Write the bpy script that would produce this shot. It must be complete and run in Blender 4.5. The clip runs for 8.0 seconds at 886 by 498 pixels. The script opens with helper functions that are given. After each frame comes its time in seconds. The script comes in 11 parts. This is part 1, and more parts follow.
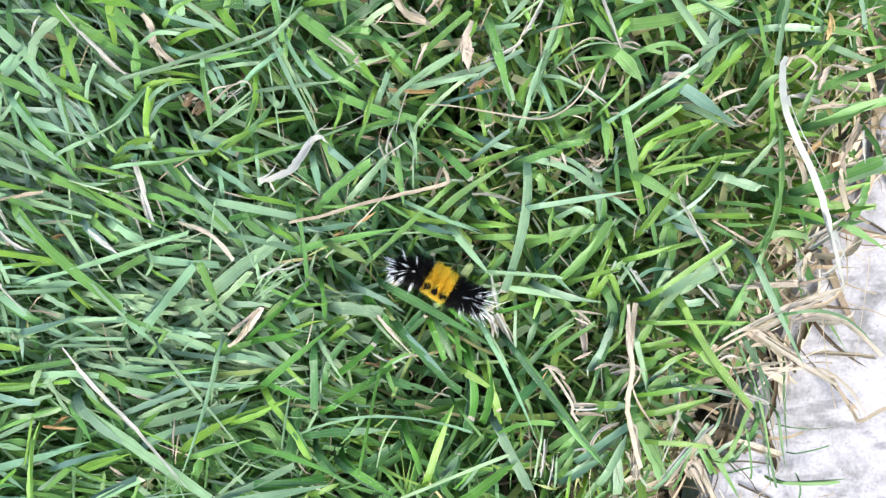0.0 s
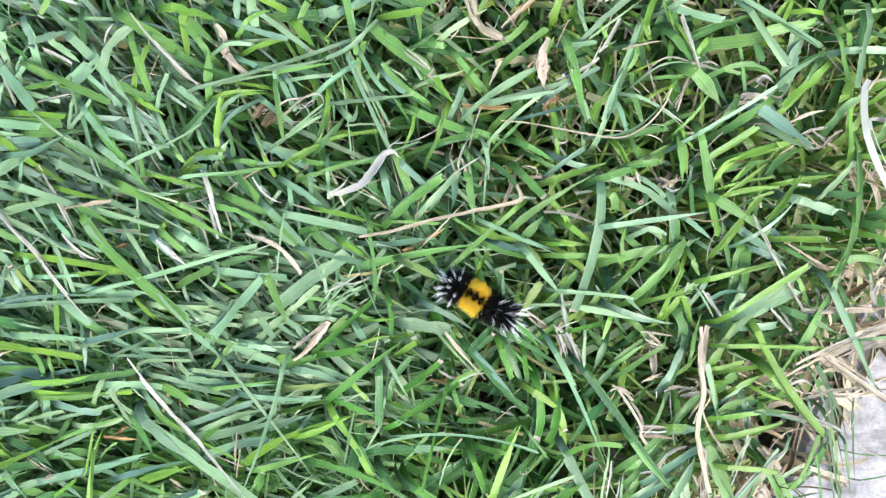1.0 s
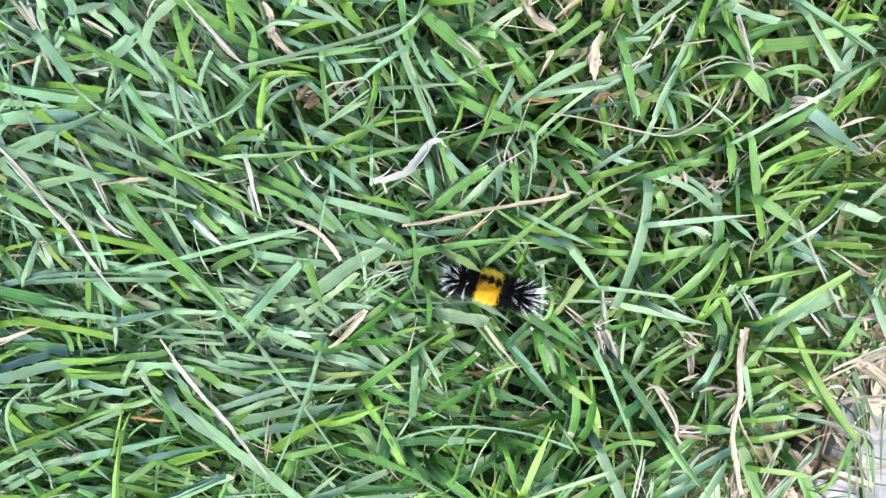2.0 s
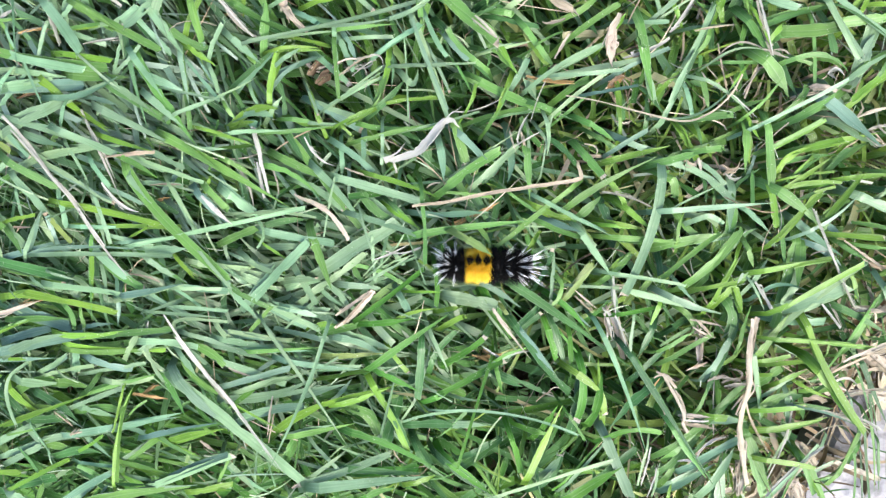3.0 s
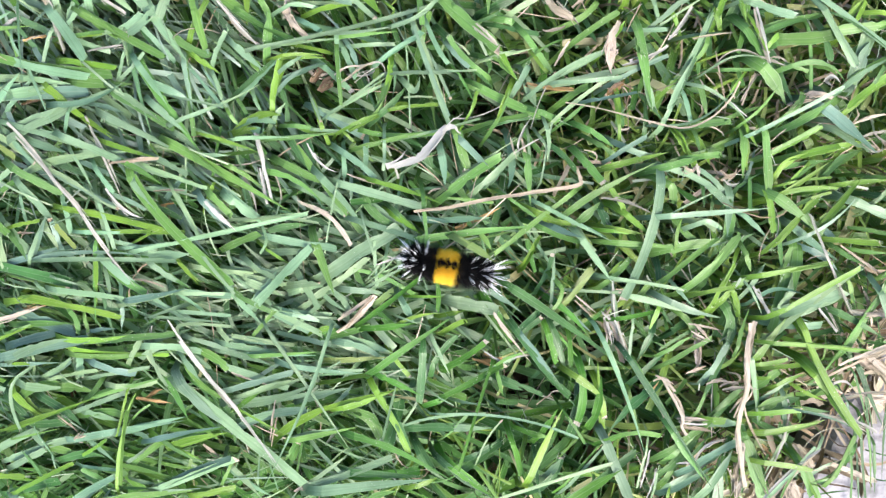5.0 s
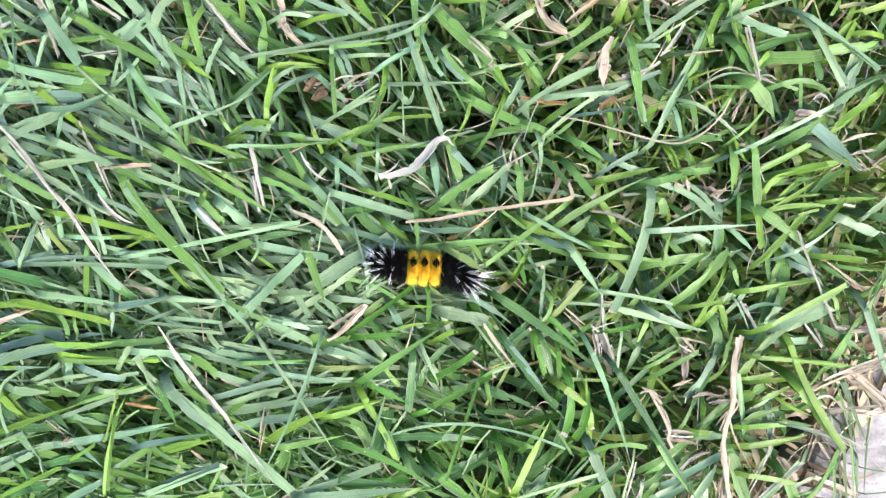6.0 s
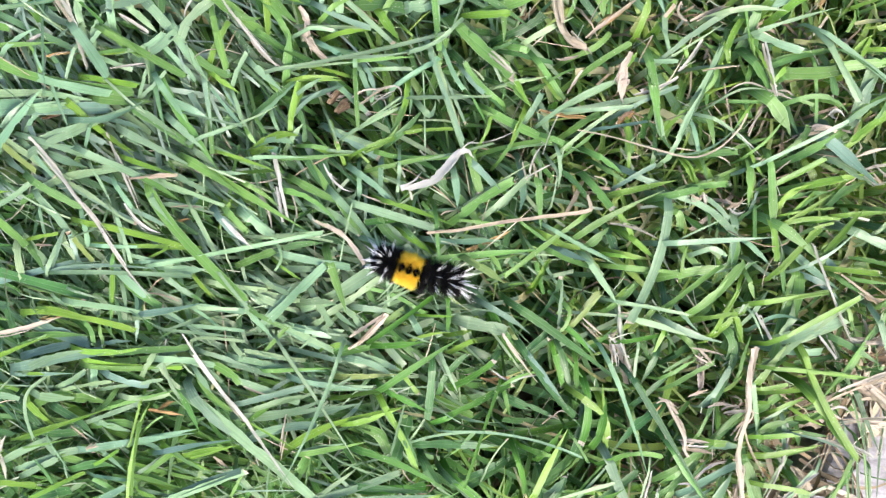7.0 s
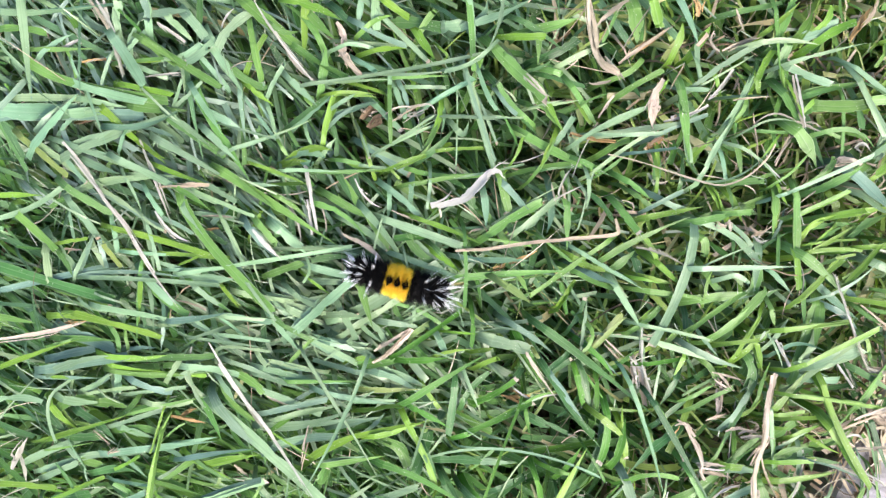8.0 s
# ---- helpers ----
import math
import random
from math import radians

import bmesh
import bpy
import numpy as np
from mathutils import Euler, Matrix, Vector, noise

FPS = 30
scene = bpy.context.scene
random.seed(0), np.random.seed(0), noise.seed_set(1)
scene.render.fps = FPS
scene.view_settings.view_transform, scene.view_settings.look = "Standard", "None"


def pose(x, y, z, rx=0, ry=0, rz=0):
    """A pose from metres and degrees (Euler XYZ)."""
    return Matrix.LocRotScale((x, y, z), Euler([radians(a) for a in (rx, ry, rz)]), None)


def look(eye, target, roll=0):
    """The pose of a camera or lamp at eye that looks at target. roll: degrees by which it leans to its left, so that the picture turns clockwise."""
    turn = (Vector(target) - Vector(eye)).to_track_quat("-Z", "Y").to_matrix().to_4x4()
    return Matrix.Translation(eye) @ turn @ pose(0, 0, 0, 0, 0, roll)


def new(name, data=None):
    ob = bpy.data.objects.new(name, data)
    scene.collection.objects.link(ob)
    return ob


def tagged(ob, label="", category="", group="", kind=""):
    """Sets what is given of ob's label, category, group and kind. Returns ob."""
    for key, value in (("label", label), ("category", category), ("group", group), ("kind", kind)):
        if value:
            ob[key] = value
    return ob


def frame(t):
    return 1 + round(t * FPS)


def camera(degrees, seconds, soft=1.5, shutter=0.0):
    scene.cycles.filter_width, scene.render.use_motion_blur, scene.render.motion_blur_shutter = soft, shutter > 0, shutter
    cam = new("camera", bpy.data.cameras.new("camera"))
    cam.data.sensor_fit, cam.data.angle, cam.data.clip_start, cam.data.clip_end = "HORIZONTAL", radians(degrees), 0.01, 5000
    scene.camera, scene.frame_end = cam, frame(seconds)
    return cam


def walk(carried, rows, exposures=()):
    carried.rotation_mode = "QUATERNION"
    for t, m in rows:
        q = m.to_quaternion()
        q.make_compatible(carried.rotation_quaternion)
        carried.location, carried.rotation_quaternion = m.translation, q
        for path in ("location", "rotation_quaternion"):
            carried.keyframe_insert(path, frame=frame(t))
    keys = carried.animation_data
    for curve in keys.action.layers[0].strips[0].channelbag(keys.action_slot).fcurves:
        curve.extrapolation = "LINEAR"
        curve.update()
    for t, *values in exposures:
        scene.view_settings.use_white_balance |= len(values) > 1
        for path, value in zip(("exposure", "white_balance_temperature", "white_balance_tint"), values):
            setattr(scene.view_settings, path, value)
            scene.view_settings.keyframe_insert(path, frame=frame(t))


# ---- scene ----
cam = camera(55.5, 8.0, soft=1.35)
PATH = [
    (0, 0.00158, 0.00228, 0.2771, -0.369, 0.207, -0.058),
    (0.5, -0.00626, 0.00435, 0.27577, -0.136, 0.845, 0.098),
    (1, -0.01684, 0.00543, 0.27488, 0.004, 0.656, 1.123),
    (1.5, -0.02531, 0.00823, 0.27472, -0.35, -0.172, 2.158),
    (1.7, -0.0297, 0.00748, 0.27361, -0.66, -0.347, 2.642),
    (2.8, -0.03794, 0.00822, 0.27014, -2.485, -0.985, 4.595),
    (3, -0.03849, 0.00554, 0.26921, -2.14, -0.931, 4.708),
    (3.5, -0.03978, 0.00555, 0.26964, -2.171, -1.652, 5.325),
    (4, -0.0417, 0.00572, 0.27133, -2.077, -1.779, 5.504),
    (4.5, -0.04112, 0.00557, 0.27256, -1.8, -1.585, 4.895),
    (4.7, -0.04027, 0.00571, 0.27161, -1.977, -1.234, 4.622),
    (5.8, -0.04056, 0.00847, 0.27221, -1.91, -1.69, 5.389),
    (6, -0.04152, 0.00893, 0.27284, -1.929, -2.031, 5.599),
    (6.5, -0.044, 0.00859, 0.27396, -1.85, -1.884, 5.508),
    (7, -0.04673, 0.01044, 0.27648, -1.661, -1.802, 5.926),
    (7.5, -0.05161, 0.01155, 0.27821, -1.507, -1.953, 6.751),
    (8, -0.05839, 0.01431, 0.27827, -1.743, -2.433, 7.877),
]
EXPOSURE = 2.2
# the picture warms a little after the first seconds: seconds, stops, kelvin, tint
WHITE = [(0.0, -0.04, 6350, 5), (0.5, -0.04, 6300, 4), (1.5, 0.0, 6280, 4), (3.0, 0.02, 6370, 7), (4.5, 0.02, 6430, 10), (6.0, 0.03, 6560, 11), (8.0, 0.05, 6620, 12)]
walk(cam, [(t, pose(*row)) for t, *row in PATH], exposures=[(t, EXPOSURE + stops, kelvin, tint) for t, stops, kelvin, tint in WHITE])

# ---- light: bright overcast sky with a broad, weak sun ----
world = bpy.data.worlds.new("sky")
scene.world = world
world.use_nodes = True
sky = world.node_tree.nodes.new("ShaderNodeTexSky")
sky.sky_type, sky.sun_disc = "NISHITA", False
sky.sun_elevation, sky.sun_rotation = radians(44), radians(133)
sky.air_density, sky.dust_density, sky.ozone_density = 1.0, 3.0, 1.0
background = world.node_tree.nodes["Background"]
background.inputs["Strength"].default_value = 0.085
world.node_tree.links.new(sky.outputs["Color"], background.inputs["Color"])
sun = new("sun", bpy.data.lights.new("sun", "SUN"))
sun.data.energy, sun.data.angle, sun.data.color = 1.35, radians(30), (1.0, 0.965, 0.91)
sun.matrix_world = look((0.65, -0.60, 0.85), (0, 0, 0))


# ---- materials ----
def material(name):
    mat = bpy.data.materials.new(name)
    mat.use_nodes = True
    tree = mat.node_tree
    tree.nodes.clear()

    def node(kind, **values):
        n = tree.nodes.new("ShaderNode" + kind)
        for key, value in values.items():
            if key in n.inputs:
                n.inputs[key].default_value = value
        return n

    def link(a, b):
        tree.links.new(a, b)

    return mat, node, link


def mixed(node, link, kind, factor, a, b):
    """A colour mix; each of factor, a and b is a socket or a value."""
    m = node("Mix")
    m.data_type, m.blend_type = "RGBA", kind
    for slot, value in ((0, factor), (6, a), (7, b)):
        if isinstance(value, bpy.types.NodeSocket):
            link(value, m.inputs[slot])
        else:
            m.inputs[slot].default_value = value
    return m.outputs[2]


def ramp(node, link, source, stops):
    r = node("ValToRGB")
    link(source, r.inputs[0])
    while len(r.color_ramp.elements) < len(stops):
        r.color_ramp.elements.new(0.5)
    for e, (at, colour) in zip(r.color_ramp.elements, stops):
        e.position, e.color = at, colour if len(colour) == 4 else (*colour, 1)
    return r.outputs[0]


def scaled(node, link, source, sx, sy, sz):
    m = node("Mapping")
    link(source, m.inputs[0])
    m.inputs["Scale"].default_value = (sx, sy, sz)
    return m.outputs[0]


def leaf_material(name, stops, random_from="object", through_light=0.22, gloss=0.42, grime=0.0, shine=0.4):
    """Grass: colour from the stops by chance, fine length-wise veins and pale scuffs. UV: across, along (in mm)."""
    mat, node, link = material(name)
    if random_from == "object":
        chance = node("ObjectInfo").outputs["Random"]
    else:
        chance = node("NewGeometry").outputs["Random Per Island"]
    base = ramp(node, link, chance, stops)
    uv = node("UVMap").outputs[0]
    place = node("TexCoord").outputs["Object"]
    # blotches along the blade
    blotch = node("TexNoise", Scale=90.0, Detail=3.0)
    link(place, blotch.inputs["Vector"])
    tone = ramp(node, link, blotch.outputs["Fac"], [(0.3, (0.72, 0.76, 0.68)), (0.7, (1.25, 1.18, 1.22))])
    base = mixed(node, link, "MULTIPLY", 1.0, base, tone)
    # veins
    veins = node("TexNoise", Scale=1.0, Detail=2.0)
    link(scaled(node, link, uv, 6.0, 0.05, 1.0), veins.inputs["Vector"])
    stripe = ramp(node, link, veins.outputs["Fac"], [(0.35, (0.62, 0.66, 0.60)), (0.65, (1.30, 1.24, 1.35))])
    base = mixed(node, link, "MULTIPLY", 0.28, base, stripe)
    # pale scuffs and dust
    scuff = node("TexNoise", Scale=1.0, Detail=4.0, Roughness=0.7)
    link(scaled(node, link, uv, 4.0, 0.35, 1.0), scuff.inputs["Vector"])
    mask = ramp(node, link, scuff.outputs["Fac"], [(0.56, (0, 0, 0)), (0.80, (0.26, 0.26, 0.26))])
    base = mixed(node, link, "MIX", mask, base, (0.40, 0.47, 0.40, 1))
    # dust specks
    speck = node("TexVoronoi", Scale=1000.0)
    link(place, speck.inputs["Vector"])
    dots = ramp(node, link, speck.outputs["Distance"], [(0.10, (0.75, 0.75, 0.75)), (0.17, (0, 0, 0))])
    dusty = node("TexNoise", Scale=130.0, Detail=2.0)
    link(place, dusty.inputs["Vector"])
    where = ramp(node, link, dusty.outputs["Fac"], [(0.48, (0, 0, 0)), (0.62, (1, 1, 1))])
    dots = mixed(node, link, "MULTIPLY", 1.0, dots, where)
    base = mixed(node, link, "MIX", dots, base, (0.5, 0.52, 0.44, 1))
    # pale margins and midrib
    across = node("SeparateXYZ")
    link(uv, across.inputs[0])
    margin = ramp(node, link, across.outputs[0], [(0.0, (0.28, 0.28, 0.28)), (0.07, (0, 0, 0)), (0.46, (0, 0, 0)), (0.5, (0.22, 0.22, 0.22)), (0.54, (0, 0, 0)), (0.93, (0, 0, 0)), (1.0, (0.28, 0.28, 0.28))])
    base = mixed(node, link, "MIX", margin, base, (0.40, 0.46, 0.34, 1))
    if grime:
        # brown rot on dead leaves, in streaks along them
        rot = node("TexNoise", Scale=1.0, Detail=4.0, Roughness=0.65)
        link(scaled(node, link, uv, 5.0, 0.22, 1.0), rot.inputs["Vector"])
        dark = ramp(node, link, rot.outputs["Fac"], [(0.36, (grime, grime, grime)), (0.56, (0, 0, 0))])
        base = mixed(node, link, "MIX", dark, base, (0.150, 0.105, 0.055, 1))
    shader = node("BsdfPrincipled", Roughness=gloss)
    shader.inputs["Specular IOR Level"].default_value = shine
    wear = node("MapRange")
    for slot, value in ((1, 0.3), (2, 0.7), (3, gloss - 0.10), (4, gloss + 0.18)):
        wear.inputs[slot].default_value = value
    link(scuff.outputs["Fac"], wear.inputs[0])
    link(wear.outputs[0], shader.inputs["Roughness"])
    link(base, shader.inputs["Base Color"])
    bump = node("Bump", Strength=0.4, Distance=0.0002)
    link(veins.outputs["Fac"], bump.inputs["Height"])
    link(bump.outputs[0], shader.inputs["Normal"])
    back = node("BsdfTranslucent")
    glow = mixed(node, link, "MULTIPLY", 1.0, base, (1.3, 1.35, 0.55, 1))
    link(glow, back.inputs["Color"])
    both = node("MixShader")
    both.inputs[0].default_value = through_light
    link(shader.outputs[0], both.inputs[1])
    link(back.outputs[0], both.inputs[2])
    out = node("OutputMaterial")
    link(both.outputs[0], out.inputs[0])
    return mat


def spread(r, g, b, by=0.25):
    """Five stops round a colour, from darker and bluer to lighter and yellower."""
    return [
        (0.0, (r * (1 - by), g * (1 - by * 0.8), b * (1 + by * 0.3))),
        (0.3, (r * (1 + by * 0.4), g, b * 0.9)),
        (0.55, (r, g * (1 + by * 0.3), b * (1 + by * 0.5))),
        (0.8, (r * (1 + by), g * (1 + by * 0.6), b)),
        (1.0, (r * (1 + by * 0.3), g * (1 + by), b * (1 + by))),
    ]


def faded(r, g, b):
    """Shades of one dry colour, from grubby to bleached."""
    return [(0.0, (r * 0.7, g * 0.66, b * 0.6)), (0.35, (r * 0.95, g * 0.95, b * 0.92)), (0.7, (r * 1.05, g * 1.07, b * 1.12)), (1.0, (r * 1.18, g * 1.2, b * 1.28))]


LEAF = {
    "g": leaf_material("grass_green", spread(0.100, 0.222, 0.050)),
    # own blue-green, made paler so that the colour carries some sky sheen
    "b": leaf_material("grass_blue_green_sheen", spread(0.168, 0.290, 0.170, 0.24), gloss=0.34, shine=0.5),
    "y": leaf_material("grass_bright_green", spread(0.120, 0.245, 0.024), through_light=0.2),
    "p": leaf_material("grass_pale_green", spread(0.190, 0.300, 0.165, 0.2), gloss=0.38, shine=0.5),
    "e": leaf_material("grass_lush_green", spread(0.068, 0.200, 0.024), shine=0.3),
    # dark blades, plus a shaded copy of g for dim ones at low y
    "d": leaf_material("grass_dark_and_shaded", spread(0.044, 0.128, 0.034), gloss=0.36),
    "o2": leaf_material("grass_olive", spread(0.165, 0.235, 0.065)),
    "s": leaf_material("dry_straw", faded(0.420, 0.358, 0.284), through_light=0.12, gloss=0.65, grime=0.4),
    "w": leaf_material("bleached_dry_grass", faded(0.375, 0.363, 0.320), through_light=0.12, gloss=0.6, grime=0.15),
    # brown scraps, darkened so that the colour holds the shade they lie in
    "k": leaf_material("shaded_brown_leaf", faded(0.150, 0.098, 0.058), through_light=0.05, gloss=0.75, grime=0.5),
    "v": leaf_material("silvery_dry_grass", faded(0.470, 0.462, 0.445), through_light=0.12, gloss=0.55, grime=0.1),
    "o": leaf_material("orange_brown_dry_grass", faded(0.430, 0.275, 0.110), through_light=0.12, gloss=0.65, grime=0.55),
}
FILL = leaf_material(
    "mixed_grass",
    [
        (0.00, (0.024, 0.082, 0.016)),
        (0.22, (0.054, 0.160, 0.024)),
        (0.45, (0.080, 0.190, 0.058)),
        (0.62, (0.044, 0.130, 0.024)),
        (0.82, (0.105, 0.240, 0.030)),
        (0.95, (0.150, 0.255, 0.080)),
        (1.00, (0.290, 0.260, 0.140)),
    ],
    random_from="island",
    through_light=0.10,
    shine=0.3,
)
BLUISH = leaf_material(
    "bluish_grass",
    [
        (0.00, (0.060, 0.150, 0.060)),
        (0.25, (0.120, 0.245, 0.120)),
        (0.50, (0.075, 0.185, 0.050)),
        (0.75, (0.170, 0.295, 0.150)),
        (1.00, (0.255, 0.355, 0.195)),
    ],
    random_from="island",
    gloss=0.34,
    through_light=0.15,
    shine=0.5,
)
YELLOWISH = leaf_material(
    "yellowish_grass",
    [
        (0.00, (0.055, 0.150, 0.026)),
        (0.30, (0.140, 0.250, 0.035)),
        (0.60, (0.190, 0.300, 0.050)),
        (0.85, (0.270, 0.310, 0.110)),
        (1.00, (0.400, 0.330, 0.190)),
    ],
    random_from="island",
)
PALE = leaf_material(
    "pale_grass",
    [(0.0, (0.17, 0.29, 0.15)), (0.5, (0.23, 0.34, 0.20)), (1.0, (0.30, 0.39, 0.25))],
    random_from="island",
    gloss=0.36,
    shine=0.6,
)
GLAUCOUS = leaf_material(
    "glaucous_grass",
    [(0.0, (0.13, 0.23, 0.16)), (0.5, (0.19, 0.30, 0.22)), (1.0, (0.29, 0.39, 0.33))],
    random_from="island",
    gloss=0.32,
    shine=0.8,
)
FRAYED = leaf_material(
    "frayed_grass",
    [(0.0, (0.18, 0.28, 0.16)), (0.5, (0.30, 0.37, 0.27)), (1.0, (0.42, 0.45, 0.37))],
    random_from="island",
)
THATCH = leaf_material(
    "thatch",
    [
        (0.0, (0.05, 0.030, 0.015)),
        (0.45, (0.14, 0.088, 0.045)),
        (0.75, (0.30, 0.220, 0.130)),
        (1.0, (0.44, 0.380, 0.300)),
    ],
    random_from="island",
    through_light=0.1,
    gloss=0.7,
)


MATTED = leaf_material(
    "matted_straw",
    [
        (0.0, (0.11, 0.075, 0.045)),
        (0.3, (0.31, 0.240, 0.165)),
        (0.65, (0.48, 0.395, 0.295)),
        (1.0, (0.58, 0.520, 0.430)),
    ],
    random_from="island",
    through_light=0.1,
    gloss=0.65,
    grime=0.5,
)


def soil_material():
    mat, node, link = material("soil_and_far_lawn")
    place = node("TexCoord").outputs["Object"]
    grain = node("TexNoise", Scale=420.0, Detail=6.0)
    patch = node("TexNoise", Scale=26.0, Detail=4.0)
    for n in (grain, patch):
        link(place, n.inputs["Vector"])
    colour = ramp(node, link, grain.outputs["Fac"], [(0.3, (0.018, 0.012, 0.008)), (0.7, (0.090, 0.060, 0.038))])
    green = ramp(node, link, patch.outputs["Fac"], [(0.35, (0.020, 0.052, 0.011)), (0.65, (0.052, 0.105, 0.025))])
    # the lawn away from the path is seen from above as green
    far = node("VectorMath")
    far.operation = "LENGTH"
    link(place, far.inputs[0])
    mask = ramp(node, link, far.outputs["Value"], [(0.32, (0, 0, 0)), (0.55, (1, 1, 1))])
    colour = mixed(node, link, "MIX", mask, colour, green)
    shader = node("BsdfPrincipled", Roughness=0.9)
    link(colour, shader.inputs["Base Color"])
    bump = node("Bump", Strength=0.8, Distance=0.002)
    link(grain.outputs["Fac"], bump.inputs["Height"])
    link(bump.outputs[0], shader.inputs["Normal"])
    link(shader.outputs[0], node("OutputMaterial").inputs[0])
    return mat


def concrete_material():
    mat, node, link = material("weathered_concrete")
    place = node("TexCoord").outputs["Object"]
    sand = node("TexNoise", Scale=900.0, Detail=5.0)
    stain = node("TexNoise", Scale=55.0, Detail=6.0, Roughness=0.62)
    pits = node("TexVoronoi", Scale=380.0)
    streak = node("TexNoise", Scale=1.0, Detail=5.0)
    for n in (sand, stain, pits):
        link(place, n.inputs["Vector"])
    link(scaled(node, link, place, 60, 180, 60), streak.inputs["Vector"])
    colour = ramp(node, link, stain.outputs["Fac"], [(0.34, (0.165, 0.160, 0.160)), (0.47, (0.330, 0.312, 0.325)), (0.66, (0.460, 0.438, 0.460))])
    fine = ramp(node, link, sand.outputs["Fac"], [(0.3, (0.8, 0.8, 0.8)), (0.7, (1.15, 1.15, 1.15))])
    colour = mixed(node, link, "MULTIPLY", 0.8, colour, fine)
    lines = ramp(node, link, streak.outputs["Fac"], [(0.36, (0.45, 0.45, 0.45)), (0.46, (1, 1, 1))])
    colour = mixed(node, link, "MULTIPLY", 0.7, colour, lines)
    hole = ramp(node, link, pits.outputs["Distance"], [(0.05, (0.55, 0.53, 0.52)), (0.22, (1, 1, 1))])
    colour = mixed(node, link, "MULTIPLY", 0.6, colour, hole)
    shader = node("BsdfPrincipled", Roughness=0.85)
    link(colour, shader.inputs["Base Color"])
    bump = node("Bump", Strength=0.5, Distance=0.0006)
    link(sand.outputs["Fac"], bump.inputs["Height"])
    link(bump.outputs[0], shader.inputs["Normal"])
    link(shader.outputs[0], node("OutputMaterial").inputs[0])
    return mat


def hair_material(name, dark, light, gloss=0.45, sheer=0.0):
    """Hair: every strand a shade of its own between two colours."""
    mat, node, link = material(name)
    chance = node("NewGeometry").outputs["Random Per Island"]
    colour = ramp(node, link, chance, [(0.0, dark), (1.0, light)])
    shader = node("BsdfPrincipled", Roughness=gloss)
    shader.inputs["Specular IOR Level"].default_value = 0.12
    link(colour, shader.inputs["Base Color"])
    out = node("OutputMaterial")
    if sheer:
        back = node("BsdfTranslucent")
        link(colour, back.inputs["Color"])
        both = node("MixShader")
        both.inputs[0].default_value = sheer
        link(shader.outputs[0], both.inputs[1])
        link(back.outputs[0], both.inputs[2])
        link(both.outputs[0], out.inputs[0])
    else:
        link(shader.outputs[0], out.inputs[0])
    return mat


def skin_material(name, colour, gloss):
    mat, node, link = material(name)
    place = node("TexCoord").outputs["Object"]
    # wrinkled hide
    wrinkle = node("TexNoise", Scale=1400.0, Detail=4.0)
    link(place, wrinkle.inputs["Vector"])
    tone = ramp(node, link, wrinkle.outputs["Fac"], [(0.3, tuple(0.6 * c for c in colour)), (0.7, tuple(1.4 * c for c in colour))])
    shader = node("BsdfPrincipled", Roughness=gloss)
    link(tone, shader.inputs["Base Color"])
    bump = node("Bump", Strength=0.5, Distance=0.0002)
    link(wrinkle.outputs["Fac"], bump.inputs["Height"])
    link(bump.outputs[0], shader.inputs["Normal"])
    link(shader.outputs[0], node("OutputMaterial").inputs[0])
    return mat


SOIL, CONCRETE = soil_material(), concrete_material()
BLACK_HAIR = hair_material("black_hair", (0.002, 0.002, 0.0025), (0.006, 0.0055, 0.0055), 0.65)
WHITE_HAIR = hair_material("white_hair", (0.82, 0.84, 0.87), (0.94, 0.95, 0.97), 0.4, 0.1)
YELLOW_HAIR = hair_material("yellow_hair", (0.97, 0.66, 0.035), (1.0, 0.90, 0.200), 0.5, 0.6)
BLACK_SKIN = skin_material("black_skin", (0.005, 0.005, 0.005), 0.8)
YELLOW_SKIN = skin_material("yellow_skin", (0.75, 0.48, 0.022), 0.6)
HEAD_SKIN = skin_material("glossy_black_head", (0.008, 0.008, 0.009), 0.18)


# ---- mesh helpers ----
def mesh_object(name, verts, faces, mat, parent=None, uvs=None, label="", smooth=True):
    me = bpy.data.meshes.new(name)
    me.from_pydata([tuple(v) for v in verts], [], faces)
    if uvs is not None:
        layer = me.uv_layers.new(name="UVMap")
        index = np.empty(len(me.loops), dtype=np.int32)
        me.loops.foreach_get("vertex_index", index)
        layer.data.foreach_set("uv", np.asarray(uvs, dtype=np.float32)[index].ravel())
    if smooth:
        me.polygons.foreach_set("use_smooth", [True] * len(me.polygons))
    me.materials.append(mat)
    me.update()
    ob = new(name, me)
    if parent:
        ob.parent = parent
    if label:
        tagged(ob, label)
    return ob


def part(name, bm, mat, parent, label=""):
    me = bpy.data.meshes.new(name)
    bm.to_mesh(me)
    bm.free()
    me.polygons.foreach_set("use_smooth", [True] * len(me.polygons))
    me.materials.append(mat)
    ob = new(name, me)
    ob.parent = parent
    if label:
        tagged(ob, label)
    return ob


SOIL_TOP = -0.018


def canopy(x, y):
    """The height of the top of the sward."""
    return 0.028 + 0.03 * x + 0.08 * y


